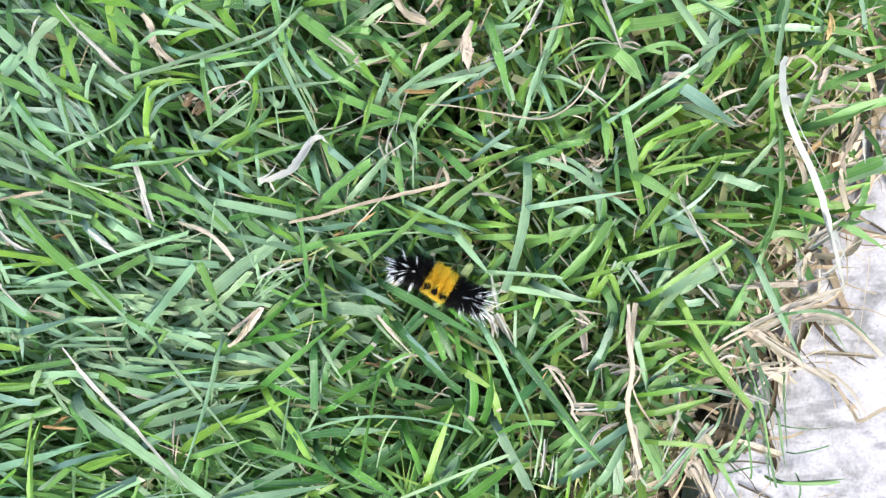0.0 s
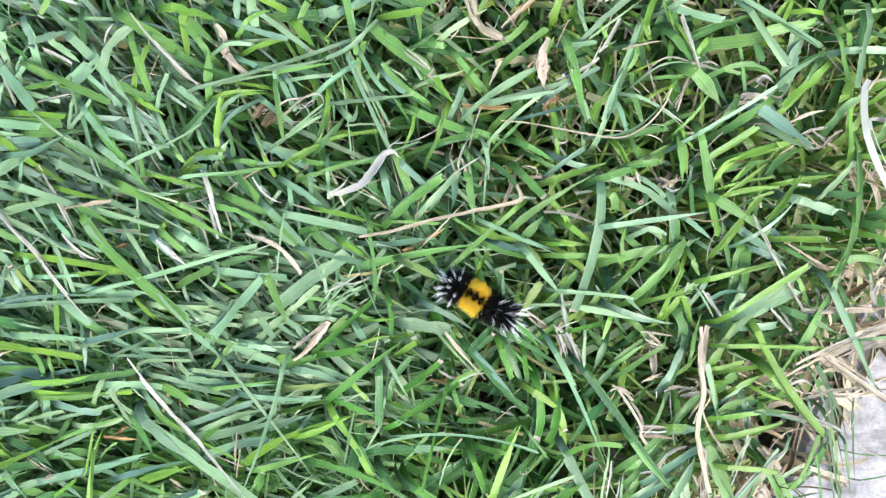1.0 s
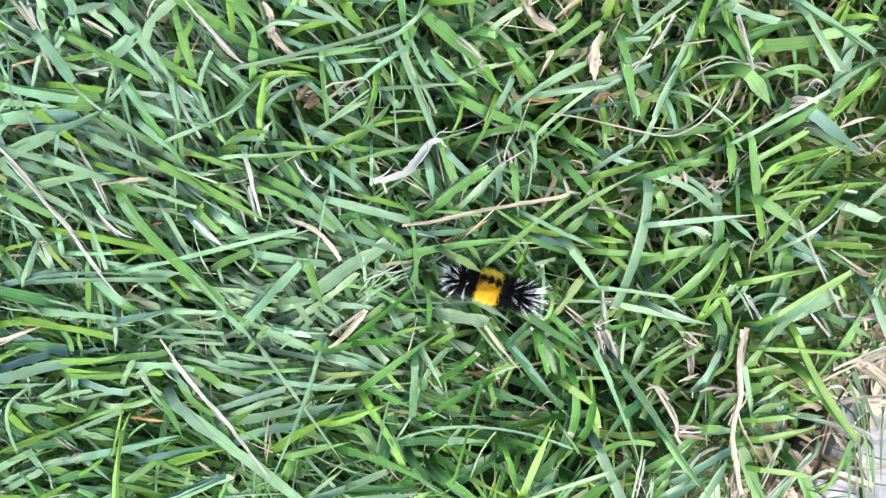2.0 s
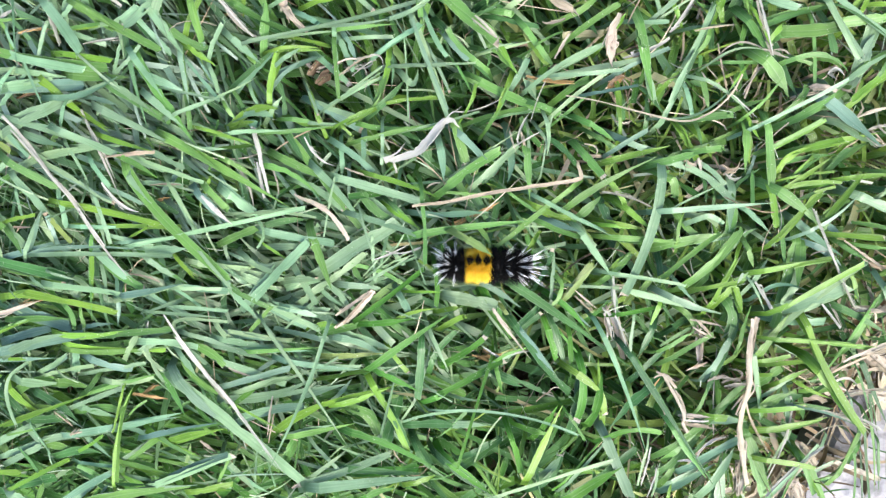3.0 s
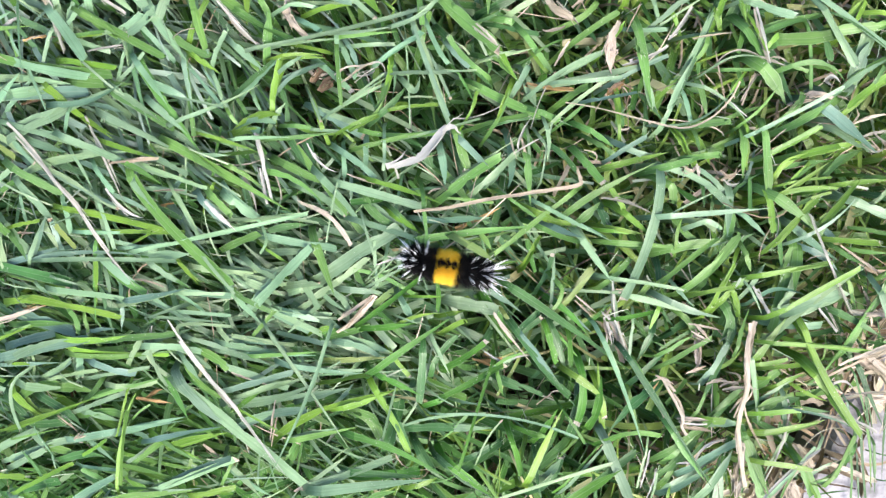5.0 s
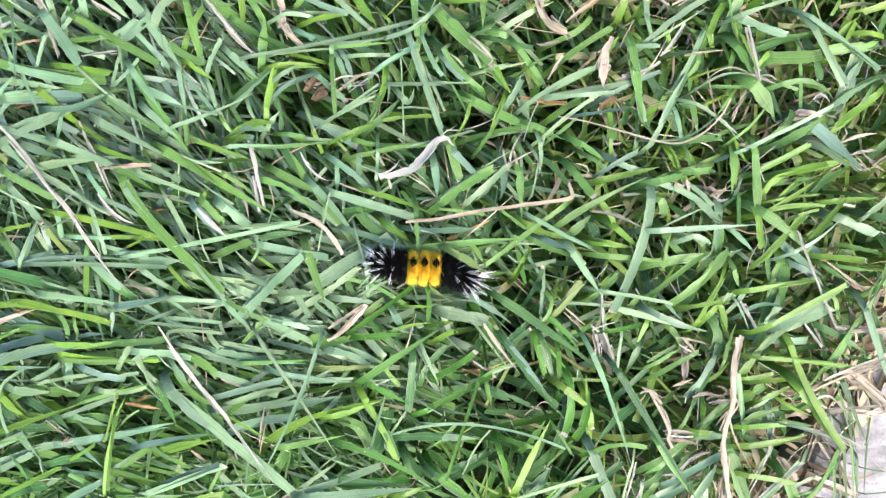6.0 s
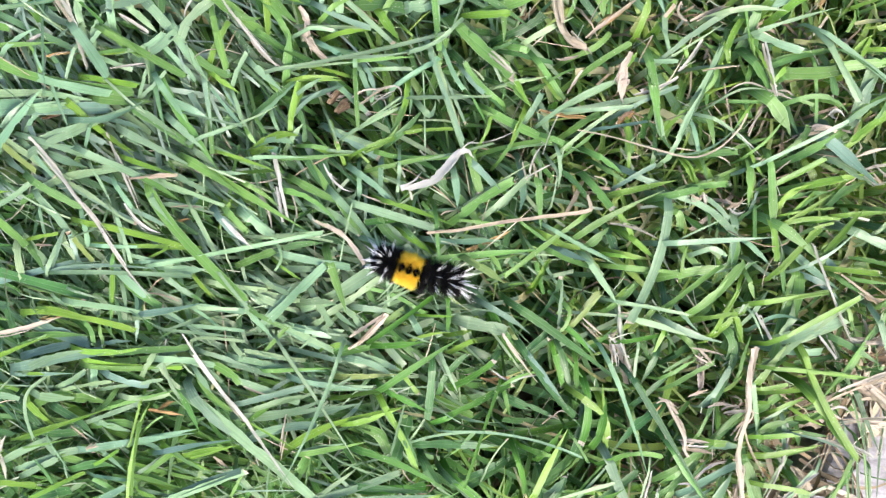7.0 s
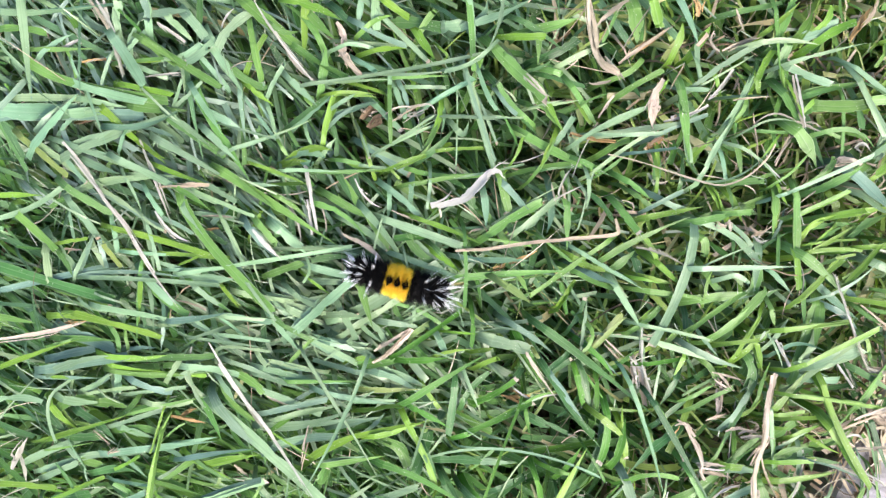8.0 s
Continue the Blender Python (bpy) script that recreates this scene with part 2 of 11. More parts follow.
def ribbon(points, width, rng, tip="cut", roll=0.0, fold=0.12, thick=0.00016, closed=True, waist=0.85, worn=0.05):
    """A leaf along the points: a shallow trough that narrows to its base and its tip, with an under side where closed.
    Vertices, faces and UV (across, along in mm)."""
    n = len(points)
    top, under, uvs = [], [], []
    along = 0.0
    twist, wave = rng.gauss(0, 0.45 if not closed else 0.2), rng.uniform(0, 6.28)
    for i, p in enumerate(points):
        q = (points[min(i + 1, n - 1)] - points[max(i - 1, 0)]).normalized()
        side = Vector((-q.y, q.x, 0.0))
        side = side.normalized() if side.length > 1e-7 else Vector((1, 0, 0))
        f = i / (n - 1)
        side = Matrix.Rotation(roll + twist * f + 0.12 * math.sin(wave + 9 * f), 3, q) @ side
        up = q.cross(side)
        if up.z < 0:
            up = -up
        w = waist + (1 - waist) * min(1.0, f * 3)
        if tip == "point":
            w *= min(1.0, (1 - f) * 2.6 + 0.04)
        elif f > 0.9:
            w *= 0.9
        w *= width / 2 * (1 + 0.07 * math.sin(wave * 3 + 14 * f) + rng.uniform(-worn, worn))
        # here and there the margin is torn
        left, right = (1 - (rng.uniform(0.2, 0.5) if closed and rng.random() < 0.07 else 0.0) for _ in "lr")
        if i:
            along += (points[i] - points[i - 1]).length * 1000
        lift = q * ((rng.random() - 0.5) * width * 0.5) if tip == "cut" and i == n - 1 else Vector()
        top += [p - side * w * left + lift, p - up * (w * fold * 2), p + side * w * right - lift]
        under += [p - side * w * 0.97 * left + lift - up * thick, p - up * (w * fold * 2 + thick), p + side * w * 0.97 * right - lift - up * thick]
        uvs += [(0.0, along), (0.5, along), (1.0, along)]
    faces, o = [], 3 * n
    for i in range(n - 1):
        a, b = 3 * i, 3 * i + 3
        faces += [(a, a + 1, b + 1, b), (a + 1, a + 2, b + 2, b + 1)]
        if closed:
            faces += [(o + a, o + b, o + b + 1, o + a + 1), (o + a + 1, o + b + 1, o + b + 2, o + a + 2)]
    return (top + under, faces, uvs + uvs) if closed else (top, faces, uvs)


def arc(a, c, b, steps):
    return [a * (1 - t) ** 2 + c * (2 * t * (1 - t)) + b * t * t for t in (i / steps for i in range(steps + 1))]


# ---- ground and pavement ----
def make_ground():
    """One sheet of soil to the horizon, finely uneven near the path."""
    bm = bmesh.new()
    ticks = [-60, -15, -4, -1.5] + [-0.6 + 0.06 * i for i in range(21)] + [1.5, 4, 15, 60]
    grid = [[bm.verts.new((x, y, SOIL_TOP + 0.002 * noise.noise((x * 30, y * 30, 0)))) for x in ticks] for y in ticks]
    for j in range(len(ticks) - 1):
        for i in range(len(ticks) - 1):
            bm.faces.new((grid[j][i], grid[j][i + 1], grid[j + 1][i + 1], grid[j + 1][i]))
    ob = part("ground", bm, SOIL, None)
    return tagged(ob, "dark brown lawn soil under the grass", "ground", kind="structure")


EDGE = Vector((0.104, -0.037, 0.0))       # a point on the pavement's edge
ALONG = Vector((0.385, 0.923, 0.0))       # the way of the edge
OUT = Vector((0.923, -0.385, 0.0))        # from the lawn to the pavement


def make_pavement():
    """A concrete slab with a worn, rounded edge against the lawn."""
    bm = bmesh.new()
    profile = [(0.000, -0.080), (0.000, -0.010), (0.0012, -0.0045), (0.004, -0.0015), (0.009, 0.0), (0.05, 0.0), (0.20, 0.0), (1.2, 0.0), (1.2, -0.080)]
    stations = [-20.0, -0.5] + [-0.2 + 0.008 * i for i in range(51)] + [0.5, 20.0]
    rows = []
    for s in stations:
        chip = 0.0035 * noise.noise((s * 60, 3.0, 0)) + 0.002 * noise.noise((s * 190, 7.0, 0))
        rows.append([bm.verts.new(EDGE + ALONG * s + OUT * (d + (chip if d < 0.02 else 0)) + Vector((0, 0, z))) for d, z in profile])
    for a, b in zip(rows, rows[1:]):
        for i in range(len(profile) - 1):
            bm.faces.new((a[i], a[i + 1], b[i + 1], b[i]))
    bm.faces.new(rows[0])
    bm.faces.new(rows[-1][::-1])
    bmesh.ops.recalc_face_normals(bm, faces=bm.faces)
    ob = part("pavement", bm, CONCRETE, None)
    ob.data.polygons.foreach_set("use_smooth", [False] * len(ob.data.polygons))
    return tagged(ob, "pale grey weathered concrete pavement slab beside the lawn", "pavement", kind="structure")


def past_edge(x, y):
    """Metres past the pavement's edge (minus: on the lawn)."""
    return (Vector((x, y, 0)) - EDGE).dot(OUT)


def bare_margin(x, y):
    """Where the lawn wears thin along the pavement and lets its edge show."""
    return y < -0.036 and past_edge(x, y) > -0.016 - 0.006 * noise.noise((x * 90, y * 90, 4))


make_ground()
make_pavement()

# ---- the lawn ----
lawn = tagged(new("lawn_grass"), "dense mown lawn of mixed green grass blades", "grass")
blade_rng = random.Random(11)
TUFTS = {}


def tuft_at(x, y):
    """The tuft of grass that grows round a place: made when its first blade is."""
    key = (math.floor(x / 0.065), math.floor(y / 0.065))
    if key not in TUFTS:
        near = past_edge((key[0] + 0.5) * 0.065, (key[1] + 0.5) * 0.065)
        if near > -0.07:
            label = "yellow-green mown grass tuft with dry straw near the pavement"
        elif key[0] < -1:
            label = "blue-green combed grass tuft with long flat blades"
        else:
            label = "mixed green mown grass tuft with torn blade ends"
        tuft = new("grass_tuft")
        tuft.location = ((key[0] + 0.5) * 0.065, (key[1] + 0.5) * 0.065, SOIL_TOP)
        TUFTS[key] = tagged(tuft, label, "grass", group="grass tufts of the lawn")
    return TUFTS[key]


def blade(kind, width, *mm):
    """One blade of the sward: rises from the soil, arches over and ends at its tip. Places in mm."""
    a, c, b = (Vector(mm[i:i + 3]) / 1000 for i in (0, 3, 6))
    rng = blade_rng
    width *= 0.9
    c = c * 0.75 + (a + b) * 0.125
    start = (a - c).normalized() if (a - c).length > 1e-6 else Vector((1, 0, 0))
    start.z = 0
    root = a + start * rng.uniform(0.0015, 0.004)
    root.z = SOIL_TOP if past_edge(root.x, root.y) < 0 else 0.001
    b = b + Vector((0, 0, rng.uniform(-0.002, 0.0015)))
    leaf = arc(a, c, b, 9)
    # the fold at the foot of the leaf is short
    leaf.insert(1, leaf[0].lerp(leaf[1], 0.15))
    points = arc(root, a + start * (root - a).length * 0.25, a, 4)[:-1] + leaf
    tip = "point" if rng.random() < 0.55 else "cut"
    if tip == "cut":
        points.insert(-1, points[-1] + (points[-2] - points[-1]).normalized() * rng.uniform(0.0004, 0.0011))
    v, f, uv = ribbon(points, width / 1000, rng, tip, rng.gauss(0.0, 0.22), rng.uniform(0.02, 0.13))
    leaf_faces = len(f)
    if tip == "cut":
        # fibres torn by the mower stick out of the end
        way = (points[-1] - points[-3]).normalized()
        for _ in range(rng.randint(1, 4)):
            side = Vector((-way.y, way.x, 0)) * rng.uniform(-0.45, 0.45) * width / 1000
            out = way + Vector((rng.gauss(0, 0.35), rng.gauss(0, 0.35), rng.gauss(0.1, 0.3)))
            corner = 3 * len(points) - rng.randint(1, 3)
            o = len(v)
            v = v + [v[corner] + side * 0.3, v[corner] + out * rng.uniform(0.0006, 0.0016)]
            uv = uv + [uv[corner], uv[corner]]
            f = f + [(corner, o, o + 1)]
    tuft = tuft_at(root.x, root.y)
    ob = mesh_object("grass_blade", [p - tuft.location for p in v], f, LEAF[kind], tuft, uv)
    if tip == "cut":
        ob.data.materials.append(FRAYED)
        ob.data.materials.append(LEAF["s"])
        for face in ob.data.polygons[leaf_faces:]:
            face.material_index = 1
        if rng.random() < 0.12:
            for face in ob.data.polygons[leaf_faces - 4:leaf_faces]:
                face.material_index = 2
    return ob


DRY = {
    "s": ("dry_straw", "dry tan straw of grass lying on the lawn"),
    "w": ("withered_straw", "bleached grey-white dead grass blade lying on the lawn"),
    "k": ("rotten_leaf", "curled brown dead leaf scrap in the lawn, shade put into its colour"),
    "v": ("withered_ribbon", "long silvery white withered grass leaf on the lawn edge"),
    "o": ("brown_straw", "orange-brown dead grass blade low in the lawn"),
}


def frayed(points, width, rng, *how, **more):
    """A dead leaf that wobbles along its way, with a few fibres split off beside it."""
    points = [p + Vector((rng.gauss(0, 1), rng.gauss(0, 1), rng.gauss(0, 1))) * width * 0.04 for p in points]
    verts, faces, uvs = ribbon(points, width, rng, *how, **more)
    for _ in range(3 if width > 0.0012 else 2):
        i = rng.randrange(0, max(1, len(points) - 5))
        strip = points[i:i + rng.randint(4, 8)]
        side = Vector((rng.gauss(0, 0.5), rng.gauss(0, 0.5), 0.3)) * width
        off = Vector((rng.gauss(0, 0.7), rng.gauss(0, 0.7), 0.2)) * width
        strip = [p + side + off * (k / len(strip)) ** 2 for k, p in enumerate(strip)]
        v, f, uv = ribbon(strip, width * rng.uniform(0.12, 0.3), rng, "point", rng.uniform(-0.5, 0.5), 0.2, thick=0.0001)
        o = len(verts)
        verts, uvs = verts + v, uvs + uv
        # the fibre hangs on the leaf's margin by its first corner
        faces = faces + [tuple(3 * i if k == 0 else k + o for k in q) for q in f]
    return verts, faces, uvs


def dry(kind, width, *mm):
    """A loose dead blade or stalk that lies on the sward, rolled in at its edges."""
    a, c, b = (Vector(mm[i:i + 3]) / 1000 for i in (0, 3, 6))
    rng = blade_rng
    points = arc(a, c, b, 12)
    width *= 0.62 if (a - b).length < 0.009 else 0.8
    v, f, uv = frayed(points, width / 1000, rng, "point" if rng.random() < 0.6 else "cut", rng.uniform(-0.5, 0.5), rng.uniform(0.1, 0.3), thick=0.0002, waist=0.55, worn=0.08)
    name, label = DRY[kind]
    return tagged(mesh_object(name, v, f, LEAF[kind], None, uv), label, "dry grass", group="dead grass on the lawn")


def long_dry(kind, width, label, *mm):
    """A long loose stalk or leaf that bends several times, smooth through its places in mm."""
    way = [Vector(p) / 1000 for p in mm]
    rng = blade_rng
    way = [2 * way[0] - way[1]] + way + [2 * way[-1] - way[-2]]
    points = []
    for p, a, b, q in zip(way, way[1:], way[2:], way[3:]):
        for t in (0.0, 0.25, 0.5, 0.75):
            points.append(0.5 * (2 * a + (b - p) * t + (2 * p - 5 * a + 4 * b - q) * t ** 2 + (3 * a - p - 3 * b + q) * t ** 3))
    points.append(way[-2])
    v, f, uv = frayed(points, width * 0.8 / 1000, rng, "point" if kind in "wv" else "cut", rng.uniform(-0.2, 0.2), rng.uniform(0.02, 0.06) if kind in "wv" else rng.uniform(0.08, 0.2), thick=0.0003, waist=0.75, worn=0.10)
    return tagged(mesh_object(DRY[kind][0], v, f, LEAF[kind], None, uv), label, "dry grass", group="dead grass on the lawn")


# thin spots in the sward, where one looks down to the soil: x, y, radius
THIN = [(-0.045, -0.005, 0.005), (-0.048, -0.011, 0.004), (-0.010, -0.042, 0.009), (0.000, -0.041, 0.007), (-0.072, 0.043, 0.008), (-0.087, 0.044, 0.006), (-0.027, 0.043, 0.008), (0.039, -0.009, 0.008), (-0.115, -0.052, 0.007), (0.004, 0.039, 0.008), (-0.035, -0.064, 0.007),
        (-0.028, -0.025, 0.0050), (-0.010, -0.024, 0.0060), (-0.017, -0.045, 0.0060), (0.002, -0.045, 0.0060), (0.012, -0.052, 0.0060), (-0.013, -0.039, 0.0040), (0.023, -0.049, 0.0040), (-0.073, 0.043, 0.0070), (-0.061, 0.049, 0.0060), (-0.080, 0.037, 0.0050), (-0.051, 0.036, 0.0050), (-0.095, 0.055, 0.0040), (-0.041, 0.039, 0.0040), (-0.162, 0.029, 0.0060), (-0.015, 0.053, 0.0060), (-0.001, 0.043, 0.0060), (0.002, 0.034, 0.0050), (-0.077, 0.066, 0.0050), (0.007, -0.030, 0.0040), (-0.142, -0.027, 0.0050), (-0.118, -0.055, 0.0050)]


def thin_spot(x, y):
    return any((x - a) ** 2 + (y - b) ** 2 < r * r for a, b, r in THIN)


# wider patches where the sward is open: x, y, radius
OPEN_PATCHES = [(-0.012, -0.062, 0.024), (-0.071, 0.049, 0.026), (0.006, -0.052, 0.034), (-0.013, 0.048, 0.020), (-0.062, 0.063, 0.014)]


def open_patch(x, y):
    return any((x - a) ** 2 + (y - b) ** 2 < r * r for a, b, r in OPEN_PATCHES)


def fill_grass(name, count, region, seed, depth, mat, lengths=(0.016, 0.05), widths=(0.0013, 0.0034), keep=None, steps=5, label="", tidy=0.0, loose=False):
    """The uncounted rest of the sward, in one mesh: blades that start in the soil and lean over, combed one way at one side of the lawn and loose at the other."""
    rng = random.Random(seed)
    verts, faces, uvs = [], [], []
    made = 0
    x0, x1, y0, y1 = region
    while made < count:
        x, y = rng.uniform(x0, x1), rng.uniform(y0, y1)
        if keep and not keep(x, y):
            continue
        beyond = past_edge(x, y)
        if beyond > -0.002:
            continue
        if beyond > -0.035 and rng.random() < 0.25:
            continue
        reach = rng.uniform(*lengths)
        comb = min(1.0, max(0.0, (0.0 - x) / 0.09))
        if rng.random() < max(tidy, 0.12 + 0.73 * comb):
            way = radians(rng.gauss(-25 - 280 * min(0.06, max(-0.05, y)) + 22 * noise.noise((x * 14, y * 14, 2)), 24))
            if rng.random() < 0.35:
                way += math.pi
        else:
            way = rng.uniform(0, 2 * math.pi)
        if past_edge(x + reach * math.cos(way), y + reach * math.sin(way)) > 0.002 and rng.random() < 0.93:
            continue
        made += 1
        if open_patch(x + reach * 0.6 * math.cos(way), y + reach * 0.6 * math.sin(way)) and depth[0] < 0.012 and rng.random() < 0.7:
            continue
        if thin_spot(x + reach * 0.6 * math.cos(way), y + reach * 0.6 * math.sin(way)) and rng.random() < 0.7:
            continue
        top = max(0.006, canopy(x, y) - rng.uniform(*depth)) * min(1.0, max(0.3, -beyond / 0.03))
        lean = Vector((math.cos(way), math.sin(way), 0))
        foot = Vector((x, y, SOIL_TOP))
        deep = 0.012 if depth[0] > 0.015 else 0.0
        bend = Vector((-lean.y, lean.x, 0)) * rng.gauss(0, 0.05) * reach
        knee = foot + lean * reach * rng.uniform(0.1, 0.4) + bend
        knee.z = top * 1.35 - 0.002 - deep
        end = foot + lean * reach
        end.z = top * rng.uniform(0.72, 1.1) - 0.001 - deep
        if loose:
            # a mown-off bit that lies in the sward
            foot = end - lean * reach + Vector((0, 0, rng.gauss(0, 0.15) * reach))
            knee = (foot + end) / 2 + bend
        if bare_margin(end.x, end.y):
            continue
        v, f, uv = ribbon(arc(foot, knee, end, steps), rng.uniform(0.0004, 0.0011) if rng.random() < 0.2 else rng.uniform(*widths), rng, "point" if rng.random() < 0.5 else "cut", rng.uniform(-0.7, 0.7), rng.uniform(0.03, 0.18), closed=False)
        o = len(verts)
        verts += v
        uvs += uv
        faces += [tuple(k + o for k in q) for q in f]
    ob = mesh_object(name, verts, faces, mat, lawn, uvs, label)
    return tagged(ob, kind="stuff")


def litter(name, label, count, seed, mat, edge_only, caught=False):
    """Broken dead bits down in the sward, or matted along the pavement's edge."""
    rng = random.Random(seed)
    verts, faces, uvs = [], [], []
    made = 0
    while made < count:
        x, y = rng.uniform(-0.26, 0.17), rng.uniform(-0.15, 0.15)
        beyond = past_edge(x, y)
        near_edge = max(0.0, 1 - abs(beyond + 0.016) / 0.055)
        if beyond > 0.012 or rng.random() > (near_edge if edge_only else 0.3 + 0.3 * near_edge):
            continue
        made += 1
        way, reach = rng.uniform(0, 2 * math.pi), rng.uniform(0.007, 0.034)
        high = 0.001 if beyond > 0 else rng.uniform(-0.004, 0.009 + 0.018 * near_edge * rng.random()) - 0.012 * (1 - near_edge)
        if caught:
            high = canopy(x, y) + rng.uniform(-0.007, 0.002)
        lean = Vector((math.cos(way), math.sin(way), rng.uniform(-0.2, 0.2)))
        a = Vector((x, y, high))
        b = a + lean * reach
        if past_edge(b.x, b.y) > -0.002:
            b.z = max(b.z, 0.001)
        c = (a + b) / 2 + Vector((rng.gauss(0, 0.25), rng.gauss(0, 0.25), rng.uniform(0, 0.3))) * reach
        if edge_only and made % 4 and bare_margin(*max(a, b, key=lambda p: p.x).xy):
            continue
        v, f, uv = ribbon(arc(a, c, b, 6), rng.choice((0.0002, 0.0003, 0.0004) if caught else (0.0004, 0.0008, 0.0014, 0.0020, 0.0026) if edge_only else (0.0004, 0.0006, 0.0009, 0.0013, 0.0019)), rng, rng.choice(("cut", "point")), rng.uniform(-1, 1), rng.uniform(0.1, 0.3), closed=False)
        o = len(verts)
        verts += v
        uvs += uv
        faces += [tuple(k + o for k in q) for q in f]
    ob = mesh_object(name, verts, faces, mat, None, uvs)
    return tagged(ob, label, "thatch", kind="stuff")


litter("thatch", "brown and tan dead grass litter between the blades", 1500, 5, THATCH, False)
litter("straw_mat", "matted pale tan straw along the pavement edge", 850, 6, MATTED, True)
litter("dry_fibres", "fine pale dry fibres caught among the grass blades", 350, 7, MATTED, False, caught=True)
fill_grass("low_grass", 4300, (-0.26, 0.16, -0.15, 0.15), 21, (0.018, 0.031), FILL)
fill_grass("middle_grass", 3000, (-0.26, 0.16, -0.15, 0.15), 41, (0.012, 0.022), FILL, lengths=(0.02, 0.05), widths=(0.0014, 0.0032))
fill_grass("upper_grass", 1400, (-0.26, 0.16, -0.15, 0.15), 22, (0.004, 0.011), FILL, lengths=(0.014, 0.04), widths=(0.0009, 0.003))
fill_grass("combed_grass", 750, (-0.26, 0.0, -0.045, 0.15), 24, (0.001, 0.008), BLUISH, lengths=(0.03, 0.07), widths=(0.0008, 0.0024), steps=8, tidy=0.95)
fill_grass("combed_green_grass", 450, (-0.26, 0.0, -0.15, -0.03), 28, (0.003, 0.010), FILL, lengths=(0.03, 0.07), widths=(0.001, 0.0028), steps=8, tidy=0.95)
fill_grass("slender_grass", 800, (-0.26, -0.02, -0.15, 0.15), 25, (0.0, 0.008), BLUISH, lengths=(0.012, 0.045), widths=(0.0004, 0.0011), steps=6)
fill_grass("slender_green_grass", 550, (-0.04, 0.14, -0.15, 0.15), 29, (0.0, 0.008), YELLOWISH, lengths=(0.012, 0.04), widths=(0.0004, 0.0011), steps=6)
fill_grass("edge_grass", 1300, (-0.01, 0.16, -0.15, 0.15), 26, (0.002, 0.012), YELLOWISH, lengths=(0.012, 0.035), widths=(0.001, 0.0026), steps=6,
           keep=lambda x, y: y > -0.01 or x > 0.03)
fill_grass("clippings", 700, (-0.26, 0.14, -0.15, 0.15), 27, (-0.003, 0.004), FILL, lengths=(0.006, 0.015), widths=(0.0008, 0.0024), steps=3, loose=True)
fill_grass("pale_grass", 170, (-0.103, -0.033, -0.041, 0.005), 33, (-0.002, 0.003), PALE, lengths=(0.012, 0.03), widths=(0.0009, 0.0024), steps=6, tidy=0.6)
fill_grass("pale_strands", 130, (-0.20, -0.02, -0.09, 0.09), 43, (-0.007, -0.002), PALE, lengths=(0.015, 0.045), widths=(0.0004, 0.0009), steps=6, tidy=0.3)
fill_grass("glaucous_grass", 260, (-0.189, -0.089, 0.013, 0.079), 35, (-0.001, 0.006), GLAUCOUS, lengths=(0.015, 0.045), widths=(0.0007, 0.0024), steps=7, tidy=0.9)
fill_grass("withered_grass", 190, (-0.020, 0.086, 0.027, 0.097), 37, (0.0, 0.008), MATTED, lengths=(0.008, 0.028), widths=(0.0004, 0.0014), steps=5)
fill_grass("frayed_slivers", 1400, (-0.26, 0.14, -0.15, 0.15), 31, (-0.005, 0.003), FRAYED, lengths=(0.002, 0.008), widths=(0.00015, 0.00035), steps=3, loose=True)
fill_grass("outer_grass", 22000, (-1.1, 0.8, -0.9, 0.9), 23, (0.0, 0.014), FILL, widths=(0.002, 0.0045), steps=3,
           keep=lambda x, y: not (-0.25 < x < 0.16 and -0.14 < y < 0.14))


# blades that stand out, and the dead ones that lie over them: kind, width, then foot, crown of the arch and tip
dry("w", 1.3, -149.3, 56.3, 32.0, -146.0, 48.9, 31.5, -145.1, 44.4, 31.2)
blade("b", 3.9, -149.1, 56.8, 30.1, -146.5, 50.1, 29.6, -131.6, 35.1, 28.9)
blade("g", 2.4, -141.9, 57.2, 31.3, -130.3, 51.4, 31.2, -116.7, 45.7, 31.2)
blade("y", 1.3, -145.4, 49.2, 30.6, -136.8, 50.9, 31.0, -128.2, 52.7, 31.4)
blade("b", 3.2, -121.9, 59.1, 32.1, -116.9, 51.9, 31.6, -110.3, 45.1, 31.3)
blade("b", 1.6, -124.7, 54.5, 30.6, -119.7, 50.2, 30.4, -114.6, 45.3, 30.2)
blade("g", 2.3, -114.7, 51.8, 31.7, -110.3, 47.9, 31.5, -103.8, 47.3, 31.7)
blade("g", 1.9, -108.1, 47.3, 31.5, -104.7, 44.6, 31.4, -101.4, 42.8, 31.4)
blade("b", 2.1, -109.2, 60.6, 31.6, -107.2, 53.9, 31.1, -105.2, 47.8, 30.7)
blade("y", 1.8, -143.9, 42.6, 31.1, -137.5, 42.5, 31.3, -130.4, 41.7, 31.4)
blade("b", 2.9, -159.6, 19.8, 28.8, -144.1, 29.9, 30.1, -128.3, 37.7, 31.2)
blade("g", 3.2, -123.3, 42.9, 31.7, -115.2, 31.0, 31.0, -105.2, 20.3, 30.5)
blade("g", 2.8, -131.2, 35.3, 29.9, -123.6, 31.2, 29.8, -113.9, 26.4, 29.7)
blade("p", 2.6, -132.0, 28.0, 31.3, -121.2, 23.8, 31.3, -110.5, 19.4, 31.2)
blade("g", 3.1, -113.4, 21.8, 31.3, -104.3, 17.9, 31.3, -77.5, 5.0, 31.1)
